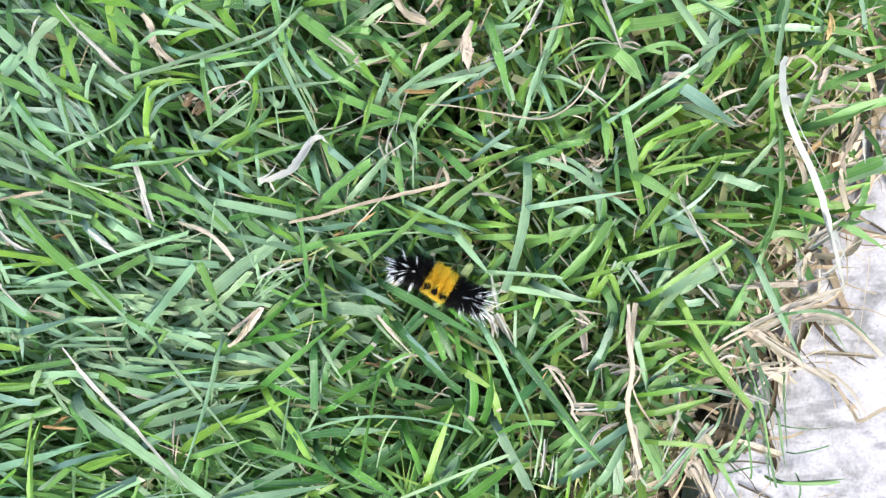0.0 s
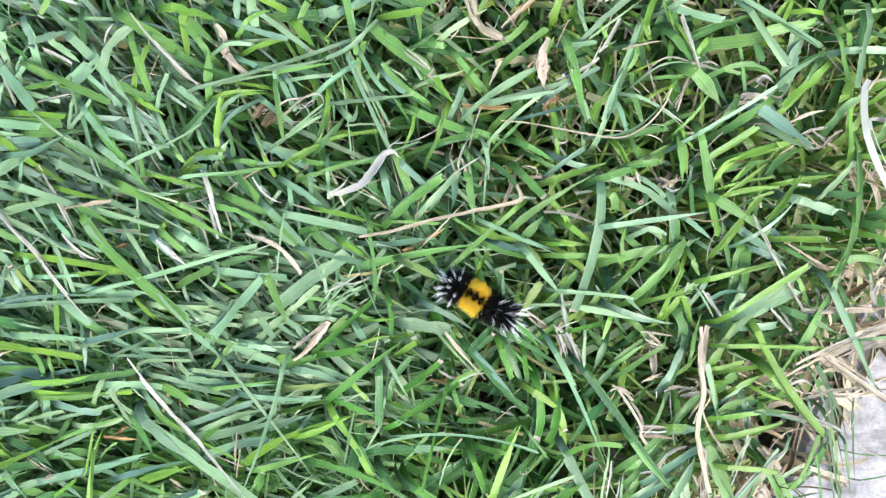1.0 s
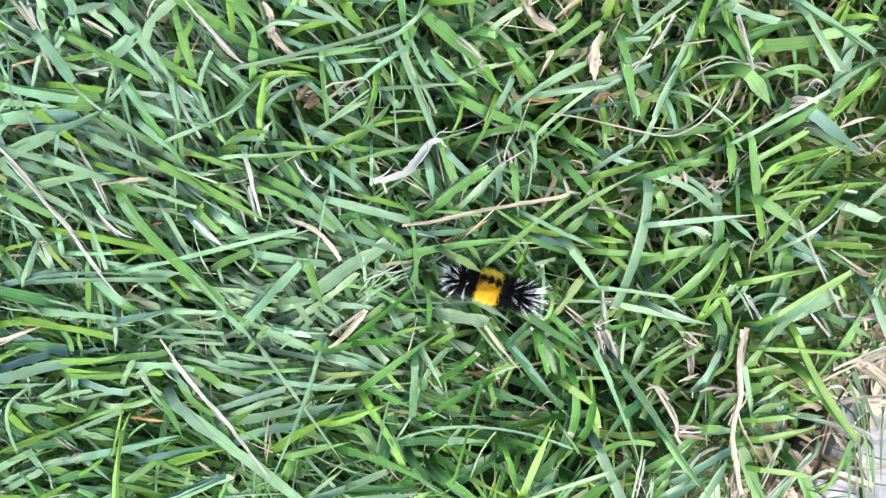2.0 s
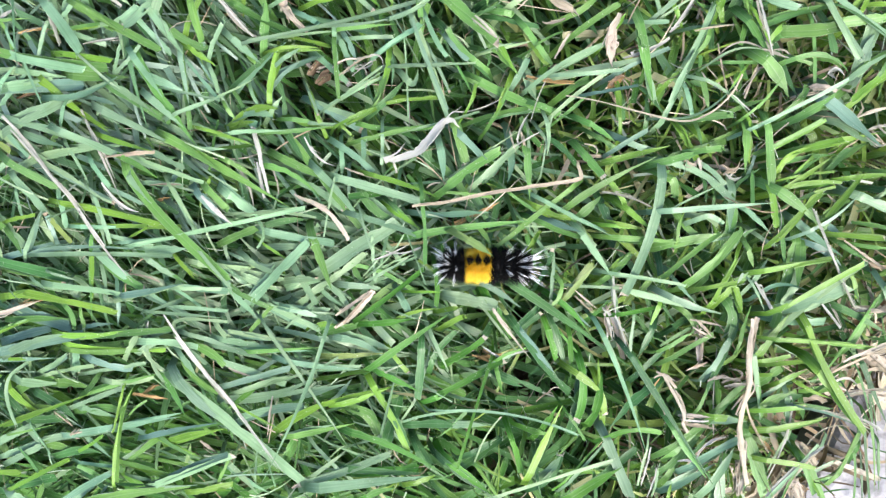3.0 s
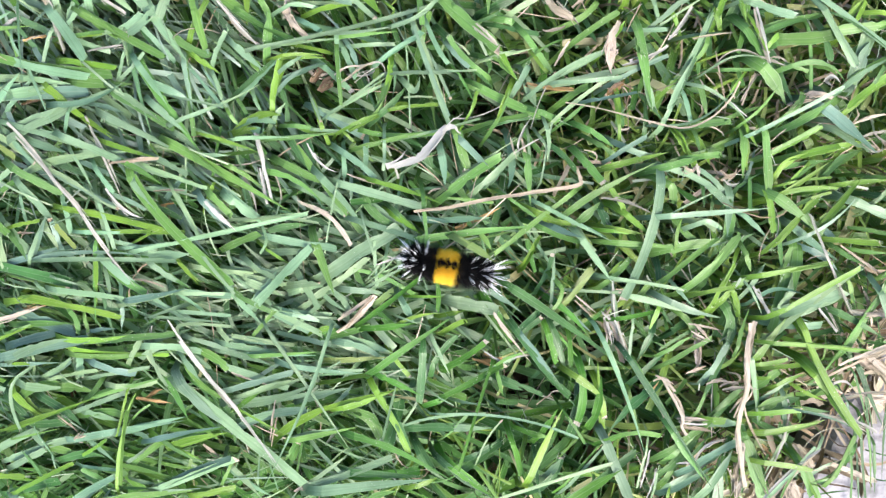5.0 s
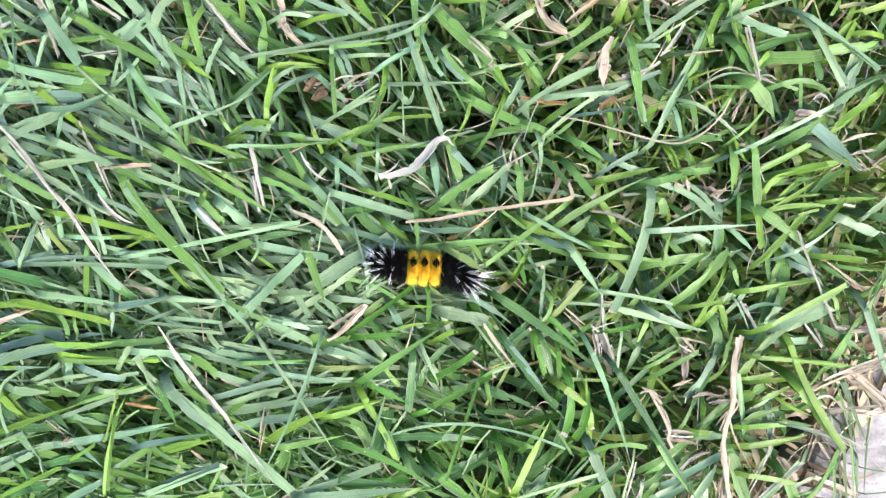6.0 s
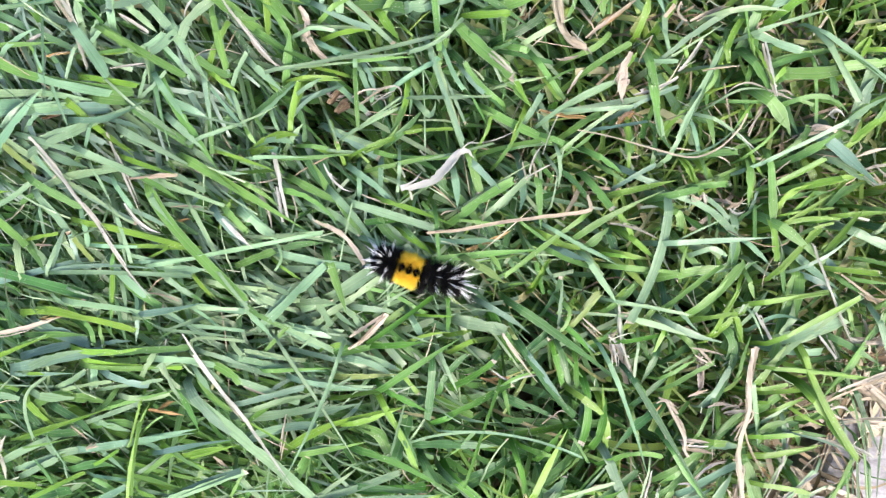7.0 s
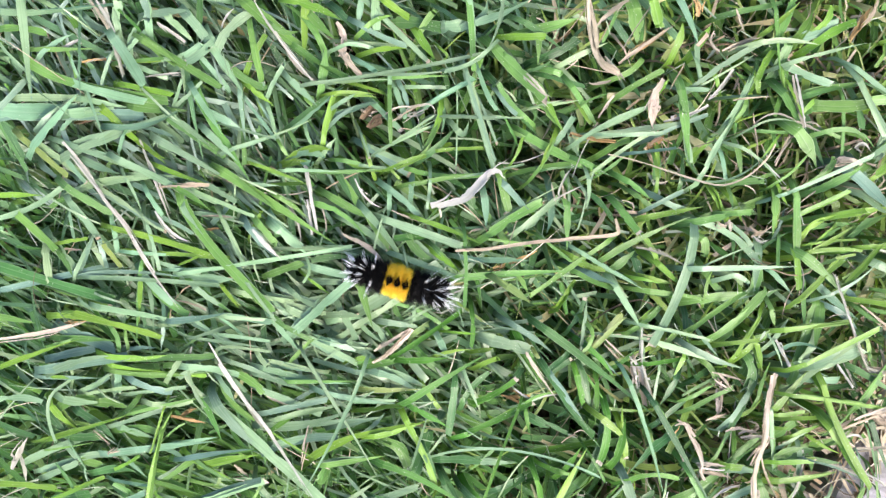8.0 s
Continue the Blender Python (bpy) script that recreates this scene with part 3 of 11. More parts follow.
blade("y", 2.0, -150.3, 34.7, 29.3, -141.0, 27.8, 29.0, -129.7, 21.7, 28.8)
blade("p", 1.8, -161.4, 24.1, 29.1, -140.0, 20.5, 29.4, -114.4, 12.7, 29.6)
dry("w", 1.3, -138.4, 27.8, 30.1, -135.5, 21.5, 29.7, -126.4, 4.3, 28.6)
blade("b", 0.8, -154.8, 39.6, 30.5, -151.2, 31.3, 30.0, -147.0, 23.1, 29.4)
blade("p", 2.1, -155.7, 10.4, 27.2, -145.9, 17.3, 28.0, -121.5, 19.6, 28.9)
blade("b", 2.0, -162.3, 21.8, 26.9, -152.5, 17.0, 26.8, -143.2, 10.1, 26.5)
dry("s", 1.3, -130.9, 15.2, 28.3, -125.0, 16.8, 28.6, -117.4, 17.6, 28.9)
blade("p", 1.1, -112.2, 28.8, 30.9, -95.8, 34.9, 31.9, -89.1, 40.7, 32.6)
blade("g", 1.9, -95.5, 38.4, 31.2, -88.8, 45.0, 31.9, -81.9, 51.8, 32.7)
blade("g", 1.6, -111.4, 44.9, 30.2, -109.6, 35.4, 29.5, -107.7, 24.7, 28.7)
blade("b", 0.8, -105.4, 42.9, 31.3, -101.2, 37.9, 31.0, -98.0, 33.1, 30.7)
dry("o", 1.4, -162.6, 30.7, 17.6, -157.6, 32.8, 17.9, -152.7, 33.8, 18.1)
blade("y", 1.0, -104.0, 25.1, 30.9, -96.7, 24.1, 31.0, -89.0, 21.5, 31.1)
blade("b", 1.6, -161.0, 29.1, 27.5, -156.5, 35.0, 28.1, -152.6, 40.1, 28.6)
dry("w", 0.8, -100.4, 60.9, 33.9, -97.7, 54.1, 33.4, -90.2, 51.4, 33.4)
blade("d", 3.2, -99.2, 61.8, 31.0, -92.4, 55.9, 30.7, -79.4, 53.1, 30.9)
dry("s", 2.1, -85.6, 62.8, 32.5, -82.1, 57.9, 32.2, -76.5, 54.4, 32.1)
blade("p", 1.3, -91.2, 50.2, 34.3, -67.9, 55.6, 35.4, -43.1, 65.8, 37.0)
blade("b", 1.9, -54.1, 51.6, 34.5, -49.9, 54.7, 34.9, -45.2, 58.2, 35.3)
blade("p", 1.4, -51.0, 46.3, 35.2, -40.6, 47.9, 35.6, -29.7, 48.8, 36.0)
blade("b", 1.4, -69.0, 54.9, 33.3, -67.7, 45.7, 32.6, -66.5, 36.4, 31.9)
blade("y", 2.2, -53.3, 48.8, 34.3, -52.5, 44.4, 34.0, -55.7, 36.4, 33.2)
blade("p", 0.8, -68.8, 34.5, 32.7, -60.6, 41.0, 33.5, -52.8, 46.2, 34.1)
blade("y", 1.4, -53.8, 36.1, 32.3, -59.0, 32.2, 31.8, -64.1, 29.5, 31.4)
blade("y", 1.6, -84.3, 48.5, 32.3, -78.1, 49.6, 32.6, -71.6, 49.5, 32.8)
blade("y", 2.4, -83.4, 46.9, 32.2, -85.2, 40.9, 31.7, -87.3, 35.1, 31.2)
blade("b", 2.2, -97.2, 50.7, 32.1, -93.0, 47.5, 32.0, -88.6, 44.3, 31.9)
blade("b", 1.9, -83.1, 42.7, 31.9, -77.0, 45.9, 32.4, -71.3, 48.2, 32.7)
blade("b", 1.9, -72.4, 47.3, 31.6, -69.4, 45.1, 31.5, -63.6, 40.6, 31.3)
blade("y", 2.6, -93.3, 29.6, 30.6, -88.8, 34.5, 31.1, -82.8, 32.3, 31.1)
blade("y", 2.1, -94.3, 27.2, 29.3, -90.5, 28.5, 29.6, -86.6, 27.3, 29.6)
blade("y", 1.9, -78.2, 29.9, 30.0, -73.0, 27.4, 30.0, -65.8, 28.7, 30.3)
blade("g", 1.1, -86.6, 25.6, 30.5, -75.6, 26.9, 30.9, -65.7, 29.4, 31.4)
blade("b", 2.3, -73.0, 34.7, 30.6, -66.3, 31.8, 30.6, -59.3, 28.4, 30.5)
dry("w", 1.5, -90.1, 27.2, 29.5, -88.4, 21.5, 29.1, -86.7, 15.5, 28.6)
blade("p", 1.5, -84.8, 32.1, 31.0, -83.7, 34.0, 31.2, -82.3, 36.2, 31.4)
dry("w", 0.8, -75.2, 25.2, 31.8, -71.8, 18.6, 31.3, -66.3, 17.8, 31.4)
blade("g", 1.0, -99.3, 23.8, 29.9, -91.4, 23.0, 30.1, -89.2, 21.6, 30.1)
blade("y", 1.5, -98.5, 20.3, 28.7, -93.8, 21.2, 28.9, -89.4, 22.0, 29.1)
blade("g", 2.6, -80.5, 25.8, 28.6, -75.8, 20.7, 28.4, -72.3, 16.6, 28.2)
blade("g", 1.6, -59.8, 30.1, 30.6, -51.6, 27.3, 30.6, -37.0, 31.8, 31.4)
blade("p", 0.8, -46.0, 29.4, 33.0, -36.6, 32.1, 33.5, -27.0, 36.1, 34.1)
blade("p", 1.1, -47.4, 60.8, 34.4, -43.3, 53.3, 34.0, -36.0, 37.4, 32.9)
blade("g", 1.9, -45.1, 57.4, 33.2, -44.3, 61.3, 33.6, -43.5, 65.0, 33.9)
blade("g", 4.1, -40.1, 67.4, 36.2, -32.2, 60.2, 35.9, -23.3, 55.0, 35.7)
blade("d", 2.9, -38.7, 58.2, 32.5, -32.3, 51.4, 32.1, -23.9, 45.2, 31.9)
blade("g", 2.9, -25.7, 55.1, 34.6, -21.1, 51.3, 34.5, -17.1, 47.1, 34.3)
dry("o", 1.3, -15.0, 46.8, 34.3, -8.3, 45.8, 34.4, -1.3, 45.8, 34.6)
blade("p", 1.3, -23.7, 53.5, 34.6, -19.0, 54.7, 34.8, -14.1, 56.2, 35.1)
dry("s", 2.8, 9.1, 65.5, 37.5, 5.1, 58.8, 36.9, 8.5, 50.9, 36.3)
blade("b", 1.3, 5.9, 57.2, 36.7, -3.1, 50.9, 36.0, -11.1, 45.9, 35.3)
blade("p", 2.4, -7.2, 47.1, 35.6, 8.3, 50.1, 36.3, 23.3, 57.0, 37.3)
blade("g", 3.1, 14.3, 63.1, 38.5, 17.2, 53.3, 37.8, 20.4, 42.6, 37.0)
blade("g", 2.9, -27.5, 44.4, 33.7, -20.3, 40.6, 33.6, -5.1, 37.2, 33.8)
blade("y", 1.3, -28.6, 43.2, 33.6, -28.8, 38.6, 33.2, -30.5, 36.4, 33.0)
blade("d", 1.6, -20.1, 35.9, 32.3, -9.6, 40.9, 33.0, -0.5, 36.2, 32.9)
blade("y", 1.6, -20.0, 43.4, 34.9, -21.5, 38.8, 34.5, -22.7, 34.8, 34.1)
blade("y", 1.6, 10.8, 46.3, 34.0, 12.0, 41.7, 33.7, 12.9, 37.5, 33.4)
blade("y", 2.1, 11.5, 25.8, 33.4, 19.2, 28.5, 33.9, 27.2, 31.1, 34.3)
blade("g", 1.9, 4.1, 35.4, 33.0, 8.3, 33.6, 32.9, 12.2, 31.1, 32.8)
dry("w", 1.6, -8.7, 69.6, 37.3, -4.8, 66.5, 37.2, -1.9, 63.8, 37.0)
dry("s", 1.6, -5.6, 63.5, 34.9, -10.1, 61.2, 34.6, -11.8, 62.1, 34.6)
blade("g", 1.9, -16.4, 59.9, 35.3, -11.9, 54.6, 35.0, -7.9, 50.5, 34.8)
blade("p", 1.8, -14.3, 47.7, 34.4, -11.6, 44.2, 34.2, -11.7, 39.8, 33.8)
blade("g", 2.6, -32.5, 31.1, 31.5, -31.2, 25.7, 31.1, -29.5, 20.6, 30.8)
dry("w", 0.8, -15.4, 28.3, 32.8, -16.5, 30.7, 33.0, -12.7, 37.6, 33.6)
dry("s", 1.0, -12.2, 22.6, 31.4, -13.6, 29.9, 32.0, -15.2, 31.9, 32.1)
blade("p", 0.6, -7.9, 24.5, 33.7, -7.9, 28.1, 34.0, -6.8, 36.5, 34.7)
blade("p", 0.8, 20.8, 65.7, 36.9, 28.6, 71.5, 37.6, 35.4, 77.1, 38.2)
blade("d", 1.9, 35.2, 70.9, 37.7, 31.2, 56.3, 36.4, 24.7, 38.5, 34.8)
dry("w", 0.6, 36.5, 55.6, 38.5, 41.2, 63.4, 39.3, 49.9, 58.1, 39.1)
dry("w", 1.2, 45.7, 71.7, 39.1, 48.0, 64.0, 38.6, 51.7, 57.5, 38.2)
blade("y", 1.4, 42.0, 73.1, 38.1, 45.4, 66.6, 37.7, 49.6, 60.6, 37.3)
blade("d", 3.8, 48.9, 66.5, 35.8, 54.7, 56.3, 35.1, 60.8, 47.3, 34.6)
blade("y", 1.4, 35.3, 69.7, 37.6, 36.7, 68.0, 37.5, 37.9, 65.8, 37.4)
blade("p", 1.6, 30.3, 63.7, 37.0, 35.9, 65.0, 37.3, 41.5, 65.4, 37.5)
blade("g", 2.2, 51.0, 67.7, 37.0, 58.6, 70.6, 37.4, 66.1, 72.9, 37.8)
blade("g", 3.1, 53.3, 63.3, 36.7, 62.3, 66.7, 37.2, 83.9, 71.2, 38.2)
blade("b", 2.0, 64.8, 73.2, 39.8, 69.2, 66.2, 39.4, 75.5, 58.9, 39.0)
blade("b", 1.6, 63.1, 76.4, 40.0, 74.7, 70.1, 39.9, 84.0, 63.5, 39.6)
blade("p", 4.2, 78.4, 67.3, 38.7, 77.0, 60.3, 38.1, 75.2, 53.9, 37.6)
blade("y", 1.4, 61.7, 67.3, 38.2, 63.5, 59.7, 37.7, 65.2, 51.8, 37.1)
blade("g", 1.6, 58.0, 57.2, 38.3, 68.8, 63.6, 39.2, 73.1, 54.0, 38.5)
blade("g", 1.9, 84.8, 61.8, 38.5, 79.5, 60.1, 38.2, 72.0, 51.7, 37.3)
blade("y", 1.9, 85.0, 57.0, 39.1, 79.4, 52.4, 38.6, 74.6, 47.1, 38.0)
blade("b", 1.3, 49.3, 37.8, 37.5, 61.0, 44.4, 38.4, 72.5, 52.5, 39.4)
blade("b", 4.1, 68.8, 46.4, 37.8, 76.3, 41.8, 37.6, 84.4, 35.4, 37.4)
blade("g", 2.8, 72.5, 49.8, 36.2, 67.1, 44.9, 35.6, 61.4, 40.5, 35.1)
blade("y", 3.2, 47.3, 37.0, 35.4, 48.6, 32.4, 35.0, 49.6, 27.7, 34.7)
blade("g", 3.0, 52.8, 37.4, 37.6, 55.1, 24.0, 36.6, 59.1, 9.3, 35.5)
blade("g", 2.2, 39.1, 32.4, 33.8, 33.0, 30.4, 33.4, 27.3, 27.7, 33.0)
dry("w", 0.8, 33.7, 49.7, 37.0, 42.7, 46.8, 37.0, 49.7, 40.2, 36.7)
blade("y", 2.5, 62.1, 32.6, 35.5, 72.8, 36.1, 36.1, 83.6, 39.1, 36.6)
blade("y", 1.3, 55.6, 32.7, 35.3, 62.3, 36.5, 35.8, 68.8, 41.5, 36.4)
blade("g", 2.2, 36.5, 40.1, 34.3, 39.9, 42.0, 34.6, 43.9, 41.4, 34.6)
dry("s", 1.3, 76.6, 42.5, 36.7, 81.8, 45.7, 37.1, 87.2, 46.4, 37.3)
dry("w", 1.3, 80.1, 39.2, 35.5, 84.9, 41.8, 35.9, 88.5, 41.9, 36.0)
dry("w", 1.3, 49.1, 59.0, 38.2, 51.9, 58.4, 38.2, 56.5, 57.0, 38.3)
dry("s", 1.1, 46.2, 45.7, 35.0, 47.3, 50.6, 35.5, 48.8, 55.4, 35.9)
blade("b", 2.6, -157.2, 7.0, 26.8, -150.9, 1.4, 26.6, -139.3, -11.0, 25.9)
blade("p", 1.6, -147.2, 11.1, 28.5, -136.7, 6.2, 28.4, -127.9, 2.3, 28.3)
blade("g", 2.3, -153.7, 9.9, 26.2, -150.3, 7.4, 26.1, -146.7, 4.5, 26.0)
blade("b", 3.0, -162.6, -4.8, 23.7, -158.4, -8.5, 23.6, -154.5, -12.6, 23.4)
blade("y", 2.0, -143.5, 1.1, 27.8, -129.6, 0.1, 28.1, -114.7, -2.8, 28.3)
blade("y", 1.6, -137.2, -4.8, 26.5, -123.3, -3.9, 27.0, -108.5, -2.8, 27.5)
blade("g", 3.2, -124.1, 12.0, 31.2, -121.9, 3.5, 30.6, -93.9, -16.8, 29.8)
blade("b", 1.8, -135.3, 5.9, 27.4, -132.0, -3.4, 26.8, -129.5, -11.7, 26.2)
blade("b", 2.6, -133.2, -11.4, 27.1, -127.6, -18.2, 26.7, -107.0, -28.3, 26.5)
blade("p", 1.5, -150.2, -13.7, 26.4, -140.0, -9.0, 27.1, -119.1, -10.4, 27.6)
blade("p", 1.5, -148.9, -14.2, 27.4, -130.3, -11.4, 28.2, -110.7, -11.5, 28.8)
blade("p", 1.5, -120.5, -9.0, 29.7, -96.9, -2.0, 30.9, -73.3, 5.4, 32.2)
blade("b", 3.6, -119.0, -10.9, 26.6, -113.2, -10.1, 26.8, -106.5, -8.9, 27.1)
blade("d", 3.7, -161.6, -17.5, 23.8, -151.0, -19.0, 23.9, -142.2, -21.3, 24.0)
blade("b", 2.1, -144.8, -22.6, 26.8, -134.5, -22.8, 27.1, -122.3, -24.0, 27.4)
blade("p", 2.1, -123.5, -24.5, 27.3, -116.3, -22.0, 27.8, -106.9, -19.4, 28.2)
blade("y", 2.0, -157.4, -26.9, 25.1, -150.9, -24.2, 25.5, -126.2, -29.3, 25.9)
blade("p", 1.6, -112.0, 7.8, 28.3, -106.6, -0.7, 27.7, -104.5, -4.4, 27.5)
blade("b", 2.8, -103.7, 6.5, 29.4, -99.5, 2.8, 29.2, -94.9, -1.5, 29.0)
blade("y", 1.6, -109.9, -12.0, 26.7, -107.3, -14.6, 26.6, -104.3, -17.5, 26.5)
blade("b", 1.3, -153.5, -13.7, 25.3, -151.6, -7.3, 25.9, -149.2, -1.1, 26.4)
dry("w", 1.1, -131.8, 7.8, 28.7, -126.4, 0.4, 28.2, -120.7, 0.4, 28.4)
blade("g", 2.0, -119.7, -11.3, 26.5, -112.6, -16.1, 26.3, -105.8, -19.3, 26.3)
blade("g", 1.3, -134.2, -8.6, 27.3, -134.3, -20.1, 26.4, -132.8, -31.8, 25.5)
blade("b", 2.0, -109.4, -20.3, 26.1, -102.0, -20.3, 26.3, -94.3, -20.2, 26.6)
blade("p", 1.0, -115.2, -28.1, 26.3, -104.5, -27.9, 26.6, -93.6, -28.0, 27.0)
dry("o", 1.4, -120.2, 3.2, 18.7, -117.9, 4.3, 18.8, -114.9, 5.2, 19.0)
blade("b", 1.6, -155.5, 13.7, 26.4, -150.5, 10.6, 26.3, -145.5, 6.9, 26.2)
blade("p", 1.5, -119.3, 8.8, 28.1, -114.4, 8.9, 28.3, -108.9, 8.8, 28.4)
dry("w", 1.0, -94.1, 15.4, 28.4, -89.6, 11.0, 28.2, -88.7, 3.6, 27.6)
blade("b", 2.3, -83.3, -2.3, 30.3, -74.3, -3.5, 30.5, -64.6, -3.9, 30.7)
blade("b", 2.9, -85.6, -20.3, 28.8, -78.6, -11.7, 29.7, -71.9, -4.1, 30.5)
blade("b", 4.4, -66.9, -11.5, 30.1, -56.7, -3.2, 31.0, -47.2, 3.6, 31.9)
dry("w", 0.6, -53.0, -7.6, 31.8, -48.7, -5.9, 32.1, -43.0, -2.1, 32.5)
dry("w", 0.6, -50.0, -4.9, 32.1, -45.2, -6.2, 32.1, -40.2, -3.0, 32.6)
blade("p", 0.8, -51.8, -11.9, 31.5, -46.5, -8.0, 32.0, -41.0, -5.7, 32.3)
blade("p", 2.1, -63.9, -13.5, 29.0, -59.2, -9.5, 29.5, -55.7, -5.9, 29.9)
blade("b", 2.6, -64.9, 14.5, 32.2, -54.5, 12.5, 32.4, -41.4, 9.9, 32.6)
blade("y", 1.6, -55.1, 16.1, 32.6, -45.2, 14.6, 32.8, -35.9, 11.2, 32.8)
blade("g", 2.8, -70.5, 15.7, 30.1, -64.1, 7.9, 29.7, -56.7, 0.2, 29.3)
blade("g", 2.9, -57.9, 10.9, 31.1, -55.3, 5.1, 30.8, -47.2, 2.8, 30.8)
blade("g", 1.6, -47.9, 7.2, 31.1, -44.4, 4.6, 31.0, -40.7, 2.1, 30.9)
blade("b", 1.9, -58.9, 4.4, 31.6, -49.2, 2.8, 31.7, -40.5, 0.2, 31.8)
blade("g", 2.4, -41.2, 0.6, 33.8, -26.5, 4.6, 34.6, -9.2, 7.1, 35.3)
blade("e", 1.6, -54.5, -23.4, 29.5, -45.9, -16.0, 30.3, -38.6, -8.9, 31.1)
blade("g", 2.9, -70.5, -3.7, 31.6, -67.6, -10.2, 31.2, -64.4, -17.2, 30.7)
blade("p", 2.8, -74.3, -16.4, 28.5, -71.3, -14.7, 28.7, -67.6, -15.2, 28.8)
dry("w", 1.1, -88.4, 17.2, 29.7, -86.7, 12.2, 29.4, -85.7, 7.1, 29.0)
blade("p", 2.0, -91.0, -14.3, 27.1, -82.0, -15.1, 27.3, -73.3, -16.2, 27.5)
dry("s", 2.1, -63.0, -28.3, 27.8, -56.9, -24.1, 28.4, -52.7, -16.7, 29.1)
dry("s", 1.3, -63.0, -24.7, 28.1, -58.6, -21.1, 28.6, -53.5, -16.8, 29.0)
blade("g", 1.3, -41.1, 11.3, 34.7, -39.0, 2.2, 34.0, -38.6, -7.6, 33.2)
blade("o2", 2.6, -27.6, 0.5, 38.7, -23.7, -1.1, 38.7, -20.2, -3.6, 38.6)
blade("y", 1.0, -84.5, -6.2, 28.0, -80.8, -8.3, 27.9, -77.1, -10.3, 27.9)
blade("p", 1.3, -71.1, -23.1, 27.0, -75.2, -27.3, 26.6, -79.0, -31.7, 26.1)
blade("p", 2.0, -65.4, -16.4, 27.7, -61.3, -18.6, 27.7, -59.7, -22.0, 27.4)
blade("b", 1.1, -54.1, -0.8, 31.3, -53.6, -7.3, 30.8, -52.4, -14.0, 30.3)
blade("p", 0.5, -46.6, -6.9, 31.1, -44.0, -4.0, 31.4, -39.6, -3.6, 31.5)
blade("p", 0.5, -52.0, -10.0, 30.6, -48.0, -6.9, 31.0, -45.3, 0.0, 31.6)
blade("y", 1.8, -67.8, -28.1, 26.7, -65.0, -26.3, 26.9, -60.4, -27.1, 27.0)
blade("g", 1.5, -46.1, -13.2, 28.6, -51.3, -9.6, 28.7, -59.5, -9.6, 28.5)
dry("o", 1.5, -31.4, 4.6, 29.4, -25.3, 7.1, 29.8, -18.8, 11.7, 30.4)
blade("g", 2.2, 1.8, 13.3, 34.1, 4.6, 17.2, 34.5, 23.5, 27.8, 35.9)
dry("w", 1.0, 8.9, 16.5, 34.6, 15.9, 17.0, 34.8, 24.1, 13.2, 34.8)
blade("g", 1.0, -16.4, 14.1, 32.6, -12.9, 12.0, 32.6, -9.1, 9.7, 32.5)
blade("y", 2.2, -8.8, 11.0, 32.6, -5.3, 9.6, 32.6, -1.7, 8.9, 32.7)
blade("b", 1.3, -6.7, 12.8, 33.8, 2.1, 8.6, 33.8, 13.1, 4.5, 33.8)
blade("g", 1.6, 0.3, 16.7, 33.3, -9.9, 7.5, 32.3, -19.8, -1.9, 31.3)
blade("p", 2.2, 4.8, 4.2, 33.5, 10.3, -2.2, 33.1, 15.0, -7.5, 32.9)
blade("g", 1.9, 14.4, -6.0, 32.0, 17.1, -3.0, 32.3, 19.6, 0.1, 32.6)
blade("b", 2.9, 24.9, 22.0, 36.5, 27.0, 8.5, 35.5, 18.3, -12.0, 33.6)
blade("g", 1.9, 15.2, 4.2, 32.8, 24.9, 4.5, 33.1, 32.8, 4.3, 33.3)
blade("y", 1.6, 16.9, 12.5, 33.5, 21.1, 9.2, 33.4, 26.0, 5.8, 33.2)
blade("y", 1.4, 14.4, 8.2, 32.1, 18.7, 7.5, 32.2, 23.8, 7.3, 32.3)
blade("d", 2.9, -13.7, -11.2, 31.7, -4.6, -15.4, 31.6, 23.4, -33.1, 31.1)
blade("p", 3.9, -28.9, -16.7, 29.8, -22.9, -16.9, 30.0, -17.0, -18.2, 30.0)
blade("e", 2.9, -19.9, -16.0, 29.1, -15.7, -21.8, 28.8, -11.5, -26.8, 28.5)
dry("s", 1.1, -18.3, -18.5, 32.0, -18.9, -19.3, 31.9, -6.4, -32.2, 31.2)
blade("d", 1.9, -7.0, -19.2, 30.2, -9.6, -22.0, 30.0, -12.5, -25.1, 29.6)
blade("p", 1.0, 3.9, -10.4, 31.3, 10.7, -10.2, 31.5, 17.5, -9.9, 31.7)
blade("p", 2.2, 18.9, -10.5, 31.7, 32.3, -12.6, 32.0, 46.5, -15.0, 32.2)
blade("p", 1.1, 15.9, -6.0, 34.0, 25.9, -6.4, 34.3, 35.4, -7.7, 34.4)
blade("g", 1.9, -6.5, 6.7, 31.3, 2.0, 3.3, 31.3, 6.9, 3.4, 31.5)
blade("y", 1.3, -9.1, -0.7, 31.7, -8.2, 2.0, 31.9, -7.2, 4.7, 32.2)
blade("o2", 2.9, 3.0, -12.4, 30.1, 5.9, -8.4, 30.5, 9.2, -3.6, 31.0)
blade("e", 1.9, 0.4, -15.2, 30.8, 4.7, -17.1, 30.8, 9.3, -23.0, 30.4)
dry("s", 0.6, 4.5, -13.2, 31.1, 7.1, -15.2, 31.0, 10.3, -17.9, 30.9)
blade("p", 1.6, 14.9, -9.0, 30.7, 16.8, -14.6, 30.3, 17.9, -20.6, 29.9)
blade("y", 1.6, 29.0, -14.2, 30.7, 27.9, -17.9, 30.4, 26.8, -21.4, 30.1)
